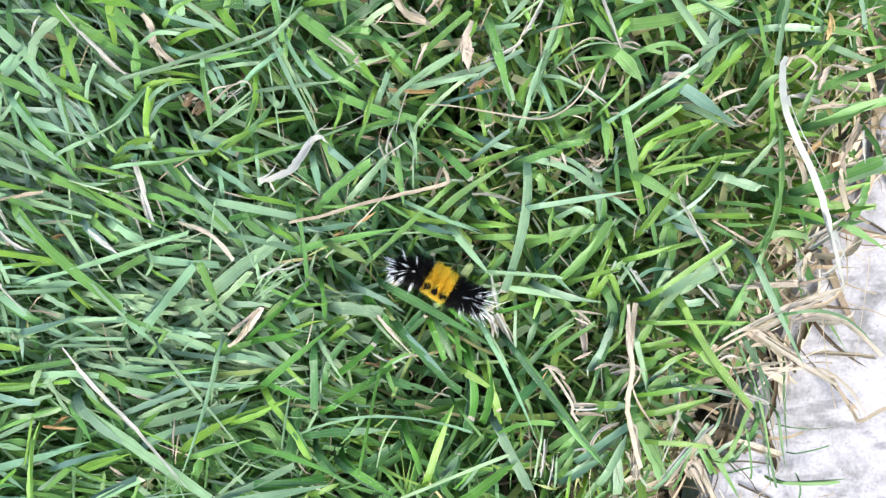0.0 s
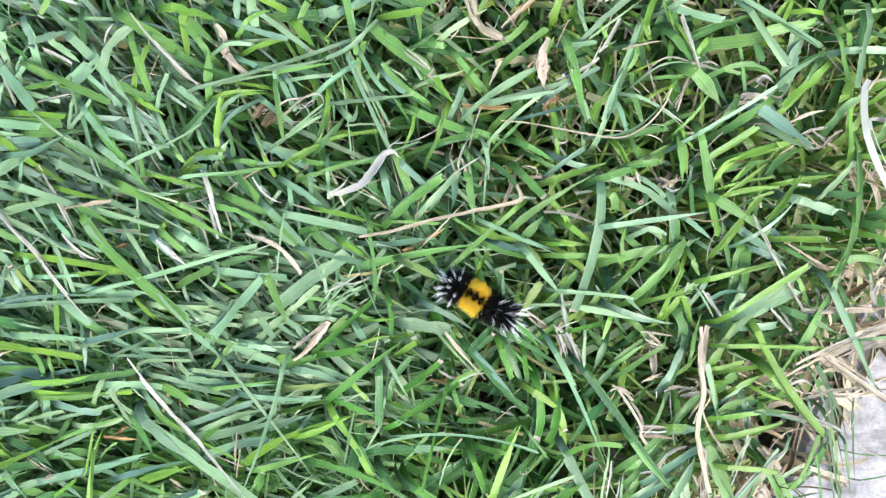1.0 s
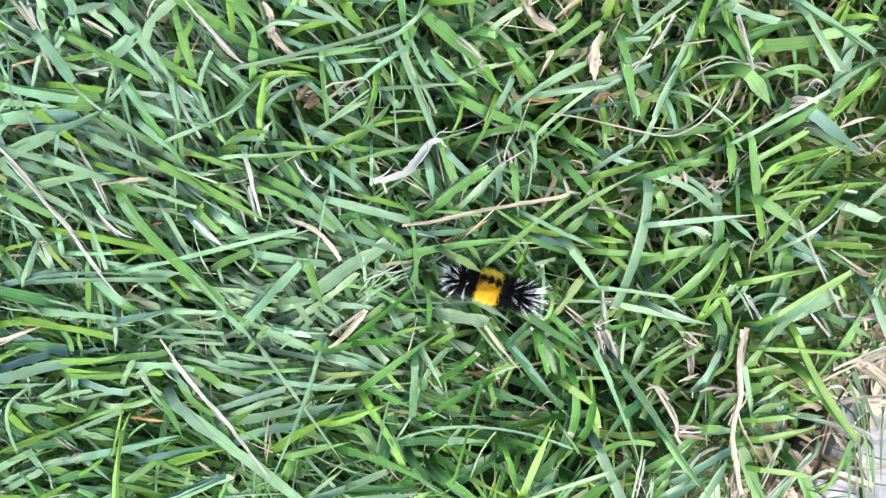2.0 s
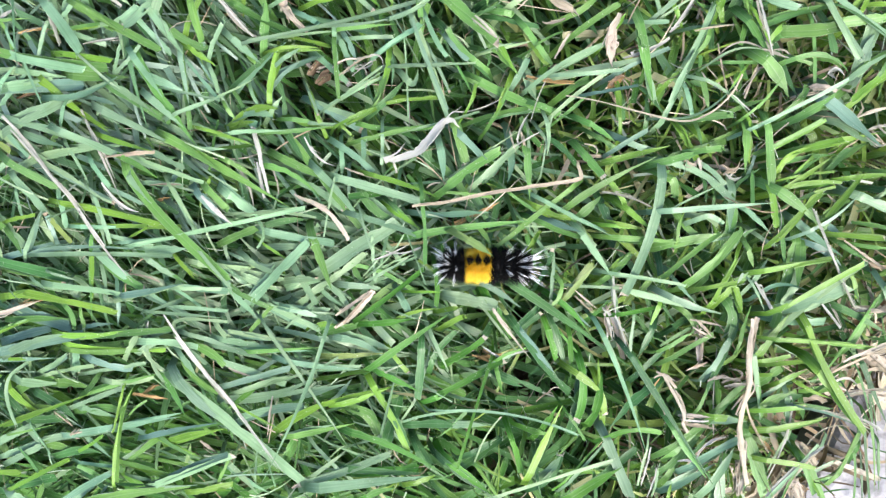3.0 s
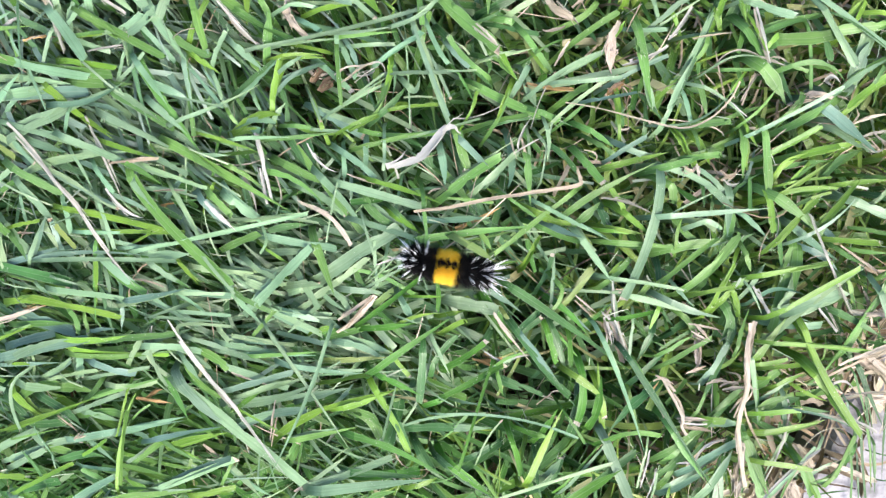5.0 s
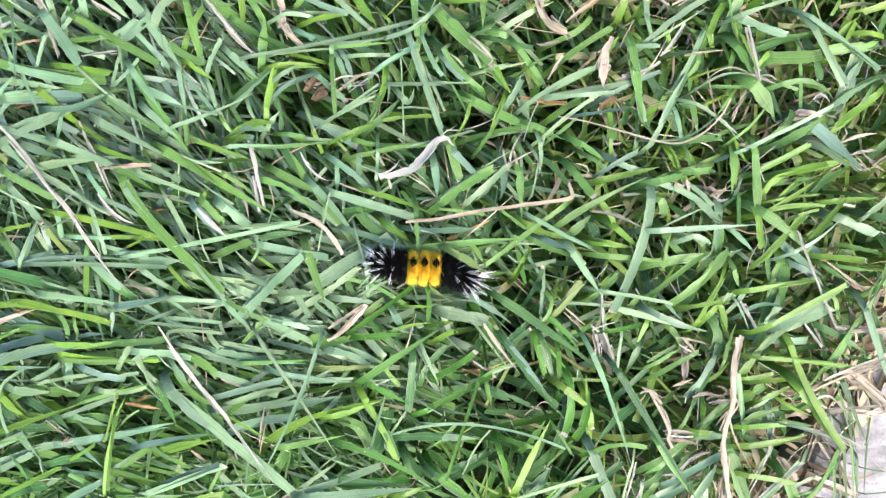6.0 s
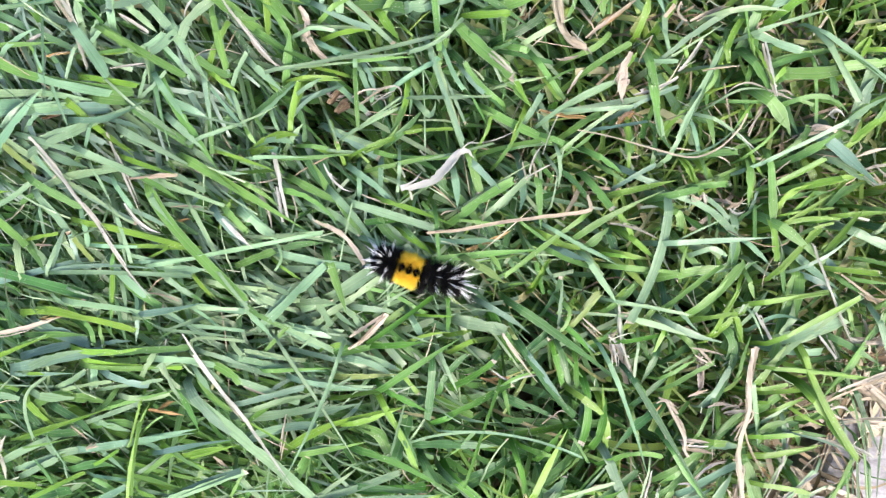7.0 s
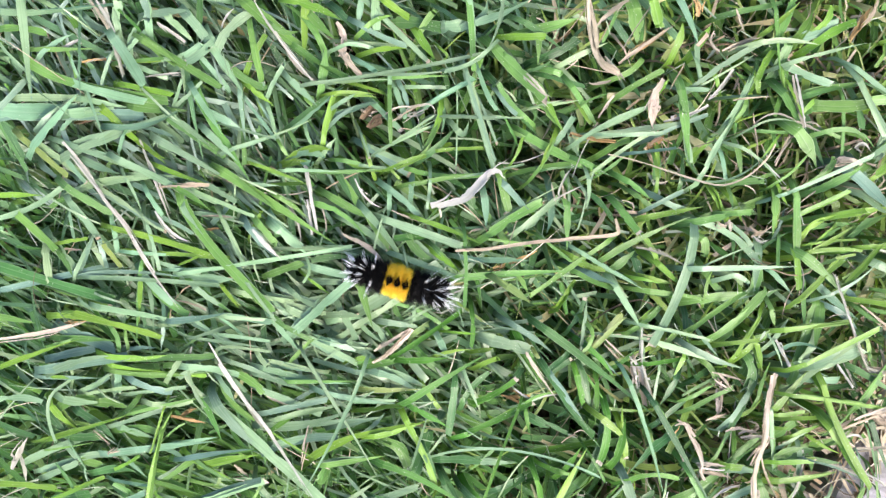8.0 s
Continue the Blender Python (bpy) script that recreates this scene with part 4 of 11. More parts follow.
blade("g", 2.6, -36.2, 20.3, 30.5, -33.7, 19.0, 30.5, -27.2, 11.5, 30.1)
blade("p", 1.9, -20.3, 21.8, 32.1, -21.7, 19.3, 31.9, -23.8, 16.6, 31.6)
blade("b", 1.4, 30.2, 13.4, 35.0, 42.8, 15.4, 35.5, 55.7, 17.3, 36.1)
blade("g", 2.5, 57.3, 21.2, 35.4, 65.4, 17.3, 35.3, 73.1, 11.9, 35.1)
blade("b", 2.2, 72.7, 13.0, 34.2, 74.9, 11.6, 34.2, 77.4, 9.9, 34.1)
blade("y", 1.9, 61.0, 9.1, 34.6, 65.9, 15.7, 35.2, 69.8, 22.7, 35.9)
blade("y", 2.0, 71.9, 14.3, 36.3, 76.5, 21.2, 37.0, 81.3, 28.6, 37.7)
blade("y", 1.7, 75.7, 10.1, 36.1, 82.2, 10.1, 36.3, 88.2, 10.0, 36.4)
blade("y", 1.7, 56.4, -1.7, 34.6, 65.9, 0.8, 35.0, 76.2, 3.7, 35.6)
blade("p", 1.9, 62.6, -17.7, 33.5, 72.1, -6.7, 34.6, 84.4, 3.2, 35.8)
dry("w", 0.6, 67.1, 16.7, 38.3, 68.0, 13.2, 38.1, 83.0, -10.5, 36.7)
blade("y", 1.4, 48.7, 1.0, 33.5, 46.2, -5.0, 33.0, 43.5, -11.4, 32.4)
blade("y", 1.3, 41.4, -7.9, 32.6, 46.2, -6.5, 32.9, 51.2, -5.4, 33.1)
blade("y", 2.2, 49.5, -7.2, 32.9, 51.0, -9.6, 32.8, 52.2, -14.8, 32.4)
blade("g", 1.6, 30.4, -4.4, 32.6, 35.6, 1.4, 33.2, 42.9, 8.0, 33.9)
blade("g", 2.6, 40.6, -5.1, 31.8, 45.2, 2.8, 32.6, 49.5, 9.5, 33.2)
blade("b", 2.2, 27.5, 26.4, 33.9, 38.2, 26.8, 34.3, 46.1, 16.6, 33.7)
blade("p", 2.4, 45.5, 20.1, 34.0, 45.9, 14.4, 33.5, 45.9, 8.5, 33.1)
blade("p", 2.4, 37.7, 12.6, 32.1, 41.4, 13.2, 32.3, 43.6, 9.9, 32.1)
blade("b", 2.3, 32.3, 3.9, 31.3, 41.1, 6.0, 31.7, 50.2, 7.6, 32.1)
blade("b", 1.6, 54.5, -5.4, 32.2, 56.3, -1.9, 32.5, 57.9, 1.8, 32.9)
blade("b", 2.6, 65.0, 12.6, 34.0, 71.0, 8.0, 33.8, 78.0, 4.2, 33.7)
blade("y", 1.6, 61.1, 22.8, 35.7, 66.5, 26.7, 36.1, 71.7, 31.7, 36.7)
blade("y", 1.4, 60.1, 22.0, 34.6, 65.8, 23.6, 34.9, 71.6, 24.8, 35.1)
blade("y", 1.4, 66.0, 30.1, 35.4, 63.1, 27.2, 35.1, 59.8, 23.6, 34.7)
blade("y", 1.6, 69.8, 23.7, 35.0, 73.0, 24.6, 35.2, 76.3, 25.5, 35.3)
blade("y", 1.7, 77.1, 26.0, 36.4, 83.3, 27.5, 36.7, 89.6, 28.3, 37.0)
blade("p", 2.8, 81.0, 21.2, 36.1, 86.1, 19.5, 36.1, 91.2, 17.9, 36.2)
blade("p", 1.4, 93.7, 2.4, 35.0, 91.4, -3.9, 34.4, 89.1, -10.2, 33.9)
blade("g", 1.3, 79.9, -0.2, 33.4, 83.5, -3.4, 33.2, 84.9, -9.1, 32.8)
dry("w", 1.4, 74.3, -9.7, 33.5, 77.0, -12.6, 33.3, 80.5, -16.1, 33.1)
dry("w", 1.3, 84.8, -10.8, 32.7, 89.5, -10.5, 32.8, 94.8, -9.5, 33.1)
blade("b", 3.8, 66.7, -12.5, 32.0, 74.5, -8.8, 32.5, 80.9, -4.2, 33.1)
blade("g", 1.6, 60.0, 13.7, 33.9, 61.8, 5.4, 33.3, 63.3, -2.9, 32.7)
dry("s", 1.3, 87.5, -3.7, 32.3, 89.1, -6.6, 32.1, 90.2, -10.4, 31.9)
dry("s", 1.0, 79.1, 8.7, 33.1, 86.1, 4.5, 32.9, 93.8, 0.3, 32.8)
blade("g", 3.2, 65.4, 7.4, 32.6, 64.6, -5.7, 31.5, 61.6, -17.8, 30.4)
blade("b", 3.0, -158.6, -43.2, 25.8, -146.5, -39.4, 26.5, -134.9, -35.9, 27.1)
blade("g", 2.3, -137.2, -36.9, 25.9, -128.3, -36.3, 26.2, -109.7, -32.4, 27.1)
blade("g", 1.8, -139.1, -41.4, 24.5, -127.6, -42.8, 24.7, -109.3, -37.5, 25.7)
blade("b", 1.3, -160.0, -46.3, 22.5, -150.9, -45.2, 22.9, -142.3, -43.9, 23.2)
blade("b", 2.1, -117.0, -38.5, 26.4, -111.1, -30.4, 27.2, -98.9, -41.7, 26.7)
blade("p", 1.2, -117.0, -36.5, 26.6, -116.4, -43.7, 26.0, -110.7, -47.9, 25.8)
blade("b", 3.6, -107.2, -47.4, 27.0, -94.4, -55.4, 26.7, -69.4, -74.3, 26.0)
dry("o", 1.2, -121.6, -53.9, 20.0, -116.7, -53.8, 20.2, -111.2, -54.3, 20.3)
dry("o", 1.2, -118.9, -53.2, 18.2, -117.3, -51.6, 18.4, -114.5, -50.9, 18.5)
blade("y", 0.8, -123.0, -51.0, 25.2, -123.8, -57.4, 24.7, -125.0, -64.2, 24.1)
blade("y", 1.5, -122.5, -57.6, 25.7, -124.1, -68.3, 24.8, -123.8, -79.6, 23.9)
blade("y", 1.3, -158.7, -65.4, 22.0, -144.9, -59.5, 22.9, -131.6, -53.2, 23.8)
blade("g", 1.3, -132.2, -53.4, 23.8, -120.7, -48.4, 24.5, -110.5, -45.2, 25.1)
blade("b", 2.3, -137.5, -66.3, 23.6, -121.3, -61.6, 24.4, -106.1, -58.1, 25.2)
dry("s", 2.3, -137.8, -66.7, 23.5, -136.3, -66.3, 23.6, -134.2, -65.5, 23.7)
blade("g", 2.3, -135.3, -59.2, 22.2, -126.5, -54.8, 22.8, -123.2, -60.4, 22.5)
blade("g", 3.0, -153.8, -54.2, 22.0, -148.5, -47.1, 22.8, -135.3, -52.1, 22.8)
blade("y", 2.7, -156.3, -54.8, 20.9, -153.3, -57.5, 20.8, -150.3, -60.9, 20.6)
blade("b", 2.8, -112.1, -79.3, 23.3, -101.9, -74.2, 24.0, -90.0, -68.3, 24.8)
blade("g", 2.0, -116.3, -65.4, 23.3, -104.6, -61.7, 23.9, -91.4, -58.6, 24.6)
blade("y", 1.5, -107.9, -66.6, 23.4, -99.9, -63.1, 24.0, -93.0, -60.5, 24.4)
blade("g", 2.0, -121.2, -73.4, 21.5, -116.1, -68.3, 22.1, -111.3, -64.3, 22.5)
blade("y", 1.7, -113.8, -64.3, 23.4, -107.2, -67.9, 23.4, -98.9, -70.9, 23.4)
blade("p", 3.0, -131.9, -86.3, 21.1, -121.4, -81.3, 21.9, -100.1, -78.5, 22.7)
blade("y", 2.3, -100.6, -80.8, 22.5, -95.4, -79.2, 22.8, -90.1, -78.0, 23.1)
blade("b", 2.0, -137.3, -87.2, 19.9, -132.3, -81.6, 20.5, -125.7, -76.9, 21.1)
blade("y", 2.0, -124.5, -73.4, 21.4, -116.2, -75.1, 21.5, -108.9, -77.0, 21.6)
blade("b", 0.8, -149.9, -65.2, 22.3, -146.9, -69.3, 22.1, -143.9, -73.6, 21.8)
blade("y", 1.5, -147.7, -79.5, 20.2, -143.6, -77.3, 20.5, -139.2, -74.8, 20.8)
blade("g", 1.7, -106.3, -42.5, 24.4, -101.7, -49.8, 24.0, -95.6, -50.2, 24.1)
blade("b", 2.0, -146.6, -48.4, 22.7, -143.5, -46.0, 23.0, -140.7, -43.3, 23.3)
blade("b", 2.3, -139.5, -43.8, 22.3, -138.7, -46.6, 22.1, -137.9, -49.4, 21.9)
blade("b", 1.3, -134.2, -47.9, 23.1, -126.0, -45.7, 23.6, -117.5, -43.5, 24.0)
blade("p", 1.1, -81.7, -30.3, 30.1, -68.5, -45.7, 29.3, -56.9, -62.1, 28.3)
blade("b", 1.3, -65.5, -31.0, 31.6, -67.5, -46.1, 30.3, -80.8, -75.6, 27.5)
blade("g", 1.6, -86.5, -37.2, 27.4, -76.7, -35.8, 27.8, -66.7, -34.1, 28.3)
dry("s", 2.3, -93.3, -43.0, 23.8, -87.6, -44.0, 23.9, -81.1, -45.6, 23.9)
blade("p", 1.5, -89.1, -49.4, 25.4, -79.4, -45.2, 26.0, -69.5, -42.0, 26.6)
blade("b", 2.8, -92.4, -52.3, 24.0, -78.4, -52.1, 24.5, -67.8, -43.4, 25.5)
blade("y", 1.6, -63.1, -42.8, 26.7, -57.5, -40.9, 27.0, -51.5, -39.5, 27.3)
blade("e", 2.3, -50.6, -37.8, 29.5, -41.1, -29.3, 30.4, -30.3, -20.9, 31.4)
blade("y", 2.6, -77.1, -59.4, 24.9, -71.5, -50.7, 25.8, -42.9, -43.2, 27.3)
blade("g", 2.0, -72.6, -61.1, 25.9, -64.8, -58.6, 26.4, -55.0, -55.7, 26.9)
blade("b", 2.7, -89.8, -59.1, 23.6, -81.2, -52.0, 24.4, -70.4, -52.5, 24.7)
blade("e", 1.9, -48.8, -40.0, 29.3, -43.3, -41.9, 29.3, -37.0, -44.7, 29.3)
blade("d", 2.6, -37.7, -32.2, 28.3, -37.3, -39.3, 27.7, -37.6, -46.9, 27.1)
blade("y", 2.1, -50.7, -44.1, 28.0, -44.3, -52.3, 27.5, -39.1, -63.0, 26.8)
blade("e", 2.3, -55.9, -58.2, 27.7, -46.0, -58.0, 28.0, -25.0, -70.1, 27.6)
blade("d", 2.6, -38.9, -54.9, 26.4, -33.1, -53.6, 26.7, -27.0, -53.5, 26.9)
blade("b", 0.8, -40.1, -53.5, 27.5, -36.2, -50.1, 27.9, -18.0, -48.6, 28.6)
blade("b", 3.3, -64.3, -75.7, 26.0, -48.8, -72.5, 26.7, -32.8, -69.6, 27.4)
blade("d", 2.3, -55.9, -69.8, 24.7, -44.3, -69.9, 25.1, -33.8, -69.7, 25.4)
blade("b", 2.3, -66.4, -74.6, 24.0, -54.4, -69.9, 24.8, -44.3, -64.3, 25.5)
blade("g", 3.0, -55.8, -51.8, 25.2, -50.0, -51.9, 25.3, -48.2, -59.3, 24.8)
blade("p", 0.8, -47.1, -56.7, 28.1, -45.4, -46.1, 29.0, -43.6, -35.8, 29.8)
blade("p", 1.2, -65.1, -71.6, 25.3, -61.3, -68.0, 25.7, -57.5, -65.3, 26.0)
blade("p", 1.7, -90.9, -71.5, 23.6, -86.4, -75.4, 23.4, -81.6, -79.6, 23.2)
blade("e", 2.0, -32.5, -46.4, 27.3, -30.2, -45.0, 27.5, -28.0, -43.7, 27.7)
blade("b", 1.3, -34.8, -28.6, 28.7, -32.3, -33.1, 28.4, -29.2, -38.5, 28.0)
blade("p", 2.0, -95.1, -34.5, 26.4, -87.6, -34.8, 26.6, -79.8, -35.8, 26.7)
blade("g", 2.0, -74.6, -67.1, 23.4, -73.5, -64.2, 23.7, -72.2, -61.3, 23.9)
dry("s", 0.7, -79.5, -49.6, 26.7, -80.2, -55.4, 26.2, -80.2, -61.9, 25.6)
blade("y", 0.7, -92.1, -51.9, 27.1, -83.2, -56.4, 27.0, -74.4, -60.2, 27.0)
blade("d", 2.9, -11.7, -22.9, 30.8, -2.1, -34.3, 30.2, 8.3, -44.7, 29.7)
blade("e", 2.0, -30.3, -44.3, 28.5, -22.2, -39.6, 29.2, -14.3, -33.5, 29.9)
blade("e", 1.0, -18.1, -35.8, 30.6, -19.8, -42.8, 30.0, -24.5, -66.4, 28.0)
blade("b", 0.8, -29.5, -49.5, 29.2, -9.6, -45.0, 30.1, 9.1, -53.0, 30.0)
blade("y", 2.6, -3.5, -65.7, 29.6, -0.2, -54.3, 30.6, 3.9, -45.0, 31.5)
blade("e", 1.5, -27.8, -35.1, 27.4, -23.7, -31.7, 27.7, -19.7, -27.3, 28.2)
dry("o", 1.3, -19.7, -31.5, 24.9, -16.5, -33.0, 24.9, -14.2, -32.6, 25.0)
blade("e", 1.0, -15.9, -33.6, 29.8, -12.9, -29.8, 30.2, -5.0, -28.9, 30.5)
blade("b", 1.6, 13.1, -23.7, 34.5, 21.7, -37.8, 33.6, 28.0, -55.2, 32.4)
blade("d", 1.9, 21.6, -29.0, 33.3, 26.7, -35.2, 33.0, 48.7, -64.0, 31.3)
blade("e", 2.6, 8.7, -34.4, 29.5, 11.8, -43.2, 28.9, 8.8, -50.0, 28.3)
blade("d", 3.2, 29.2, -37.5, 29.9, 23.8, -41.4, 29.4, 18.0, -50.8, 28.5)
blade("y", 2.3, 14.4, -39.1, 28.3, 15.9, -43.3, 28.0, 17.4, -47.7, 27.7)
blade("e", 2.3, -2.1, -23.4, 30.1, -0.4, -27.4, 29.8, 1.3, -32.1, 29.5)
blade("b", 1.0, 8.2, -68.0, 27.8, 17.1, -56.0, 29.0, 19.2, -52.7, 29.4)
blade("e", 1.6, 18.6, -53.2, 29.3, 24.1, -48.2, 29.9, 33.9, -51.2, 29.9)
blade("p", 3.3, 17.8, -54.5, 29.2, 21.7, -62.0, 28.7, 26.4, -70.7, 28.1)
blade("e", 3.3, 9.5, -72.4, 27.5, 16.4, -66.7, 28.2, 22.8, -61.7, 28.7)
blade("p", 1.3, -12.4, -73.8, 27.7, 2.4, -66.9, 28.7, 19.9, -60.0, 29.8)
blade("d", 2.6, -28.2, -65.3, 25.9, -20.0, -70.5, 25.8, -13.2, -74.9, 25.6)
blade("y", 1.6, -6.3, -60.0, 26.0, -7.7, -63.4, 25.7, -6.5, -67.3, 25.4)
blade("d", 2.0, -20.6, -62.3, 25.4, -17.5, -60.3, 25.7, -14.8, -58.8, 25.9)
blade("d", 3.0, -29.0, -54.0, 25.8, -21.6, -53.3, 26.1, -15.3, -53.5, 26.3)
blade("d", 2.3, -0.1, -69.8, 26.4, 5.9, -66.1, 26.9, 5.3, -60.3, 27.3)
dry("s", 2.0, 19.0, -22.8, 22.7, 20.4, -25.8, 22.5, 22.1, -31.5, 22.1)
blade("d", 2.3, 27.8, -20.7, 30.2, 26.7, -24.9, 29.8, 24.9, -30.0, 29.3)
dry("s", 1.5, 30.2, -33.4, 29.2, 33.5, -34.0, 29.3, 36.4, -37.7, 29.1)
blade("p", 0.8, 29.4, -55.6, 30.4, 28.3, -60.9, 30.0, 27.6, -66.4, 29.5)
blade("e", 1.6, -15.5, -36.8, 28.6, -14.5, -40.1, 28.4, -13.1, -43.6, 28.1)
blade("d", 1.6, -12.4, -38.2, 28.6, -7.2, -39.7, 28.6, -1.8, -41.7, 28.6)
blade("d", 1.3, -2.5, -34.0, 28.2, -4.2, -35.9, 28.0, -6.0, -38.1, 27.8)
dry("s", 1.4, 36.8, -44.8, 32.5, 41.1, -44.1, 32.7, 45.6, -44.6, 32.8)
dry("s", 1.5, 38.9, -47.6, 30.4, 43.1, -47.5, 30.5, 48.5, -48.2, 30.6)
dry("w", 0.8, 37.3, -45.8, 32.5, 41.8, -46.4, 32.5, 45.5, -45.7, 32.7)
blade("g", 2.3, 35.8, -55.9, 28.6, 46.5, -47.3, 29.6, 55.4, -36.1, 30.8)
blade("g", 2.3, 36.8, -61.3, 27.2, 40.7, -56.3, 27.7, 44.6, -51.6, 28.2)
blade("p", 2.8, 47.0, -45.9, 29.7, 51.8, -45.2, 29.9, 57.0, -45.3, 30.1)
blade("g", 2.6, 50.9, -18.4, 31.1, 47.9, -30.1, 30.0, 43.8, -43.4, 28.8)
blade("b", 1.9, 57.1, -26.3, 31.6, 59.6, -36.1, 30.9, 61.3, -44.9, 30.3)
blade("y", 2.2, 69.8, -16.0, 35.8, 73.7, -27.7, 35.0, 90.0, -45.3, 34.1)
blade("y", 1.4, 61.6, -20.6, 35.2, 74.6, -20.0, 35.6, 89.4, -20.4, 36.1)
blade("g", 4.5, 63.0, -39.6, 30.7, 67.8, -37.9, 31.0, 72.5, -36.3, 31.3)
blade("y", 1.6, 63.7, -46.9, 31.2, 72.4, -45.2, 31.6, 79.8, -42.1, 32.0)
blade("g", 2.9, 58.3, -49.7, 30.8, 62.0, -57.9, 30.2, 66.8, -66.7, 29.7)
dry("w", 1.0, 79.4, -50.4, 32.4, 70.8, -57.5, 31.5, 64.9, -66.6, 30.6)
blade("g", 1.6, 75.8, -57.1, 28.7, 78.1, -61.3, 28.4, 80.5, -66.1, 28.1)
blade("d", 0.8, 92.5, -21.0, 24.1, 95.6, -34.2, 23.1, 102.5, -62.7, 21.1)
blade("d", 1.7, 98.6, -50.3, 14.9, 97.9, -58.5, 14.3, 91.8, -64.2, 13.6)
dry("s", 1.4, 78.9, -29.6, 32.0, 89.5, -23.2, 32.8, 97.1, -19.1, 33.4)
dry("s", 2.1, 89.0, -23.9, 30.8, 96.1, -26.9, 30.7, 100.1, -31.0, 30.5)
dry("w", 1.1, 83.4, -41.5, 29.2, 86.5, -41.4, 29.3, 90.5, -42.5, 29.3)
dry("s", 0.8, 86.1, -36.3, 28.7, 93.8, -33.8, 29.1, 101.0, -32.8, 29.4)
dry("o", 1.5, 62.8, -49.7, 27.9, 65.0, -53.5, 27.7, 68.2, -55.0, 27.6)
dry("s", 1.3, 53.8, -43.6, 31.1, 54.6, -39.8, 31.5, 56.7, -35.9, 31.8)
dry("s", 1.3, 45.3, -34.8, 29.6, 49.0, -32.4, 29.9, 53.9, -33.9, 29.9)
dry("s", 1.1, 49.8, -35.8, 30.6, 54.8, -34.0, 30.9, 60.2, -34.8, 31.0)
blade("g", 1.6, 58.9, -25.0, 30.8, 62.5, -21.0, 31.2, 66.4, -17.2, 31.6)
blade("y", 1.4, 60.7, -28.5, 31.5, 67.1, -27.4, 31.8, 73.9, -26.4, 32.1)
blade("g", 1.3, 78.3, -33.2, 30.7, 81.8, -28.4, 31.2, 85.5, -23.7, 31.7)
dry("s", 1.6, 74.0, -51.2, 26.1, 76.7, -53.6, 26.0, 80.4, -58.0, 25.8)
blade("g", 3.3, 51.9, -68.5, 26.1, 52.4, -61.7, 26.6, 53.6, -56.1, 27.1)
dry("s", 1.3, 58.2, -67.9, 27.3, 60.0, -60.2, 28.0, 57.3, -53.8, 28.4)
blade("b", 2.3, 43.7, -60.3, 27.5, 49.8, -54.7, 28.1, 57.5, -50.3, 28.7)
long_dry("w", 1.3, "long narrow bleached grass blade lying slantwise on the lawn", (-159.6, 24.0, 31.1), (-152.2, 16.9, 30.8), (-146.3, 9.5, 30.4), (-139.0, 1.9, 30.0), (-131.8, -8.3, 29.4), (-121.2, -19.8, 28.8))
long_dry("w", 2.9, "grey-white withered grass leaf with a curled tip", (-52.3, 20.3, 34.1), (-46.8, 21.8, 34.3), (-43.1, 23.9, 34.6), (-39.9, 27.6, 35.0), (-37.2, 31.8, 35.4), (-34.4, 32.8, 35.6), (-32.4, 31.2, 35.5))
long_dry("s", 0.6, "thin pale straw stem in a long curve over the grass", (-4.0, 41.8, 38.2), (4.8, 41.1, 38.4), (13.6, 39.6, 38.6), (28.0, 37.5, 38.8), (35.5, 40.2, 39.3), (41.0, 46.1, 39.9), (43.1, 51.3, 40.4))
long_dry("s", 1.6, "tan dry grass leaf with a pale broken end", (-76.1, 8.3, 31.4), (-71.2, 6.9, 31.4), (-66.6, 4.4, 31.4), (-63.5, 1.2, 31.2), (-60.6, -2.6, 31.0))
long_dry("s", 1.3, "long tan straw stalk with a bent end lying on grass", (-43.5, 8.4, 35.4), (-33.8, 10.3, 35.8), (-23.8, 13.3, 36.3), (-10.7, 16.4, 37.0), (1.0, 19.2, 37.6), (2.1, 20.8, 37.7), (0.8, 23.8, 37.9))
long_dry("w", 1.3, "long narrow bleached grass blade lying slantwise on the lawn", (-107.7, -34.3, 29.0), (-100.3, -42.8, 28.6), (-92.5, -50.4, 28.2), (-84.4, -60.1, 27.7), (-75.0, -71.1, 27.1))
long_dry("s", 2.0, "tall tan withered stalk in a tuft near the pavement", (53.5, -15.2, 37.4), (53.7, -25.8, 36.5), (55.0, -33.9, 35.9), (53.7, -44.0, 35.1), (55.1, -52.2, 34.5), (57.9, -62.8, 33.7))
long_dry("s", 1.1, "bent tan straw with a crumpled end", (31.1, -33.5, 34.3), (35.4, -39.7, 33.9), (38.1, -44.4, 33.6), (38.1, -46.8, 33.4), (39.7, -49.3, 33.2))
dry("s", 1.3, 40.6, -19.0, 29.7, 44.0, -24.6, 29.4, 42.2, -30.7, 28.8)
dry("s", 1.0, 39.2, -19.5, 30.6, 42.8, -21.5, 30.6, 46.1, -22.2, 30.6)
dry("s", 1.6, 39.2, -32.0, 29.6, 42.7, -30.3, 29.9, 44.6, -29.4, 30.0)
dry("s", 1.3, 41.9, 27.0, 34.4, 46.4, 23.8, 34.3, 46.6, 28.2, 34.7)
dry("w", 1.0, 43.1, 24.7, 34.3, 45.8, 22.1, 34.1, 47.9, 24.3, 34.4)
dry("s", 1.9, 31.4, 27.6, 34.1, 34.3, 25.0, 34.0, 34.7, 27.1, 34.2)
dry("s", 1.9, 62.8, 49.5, 36.8, 64.9, 51.7, 37.1, 70.8, 49.5, 37.1)
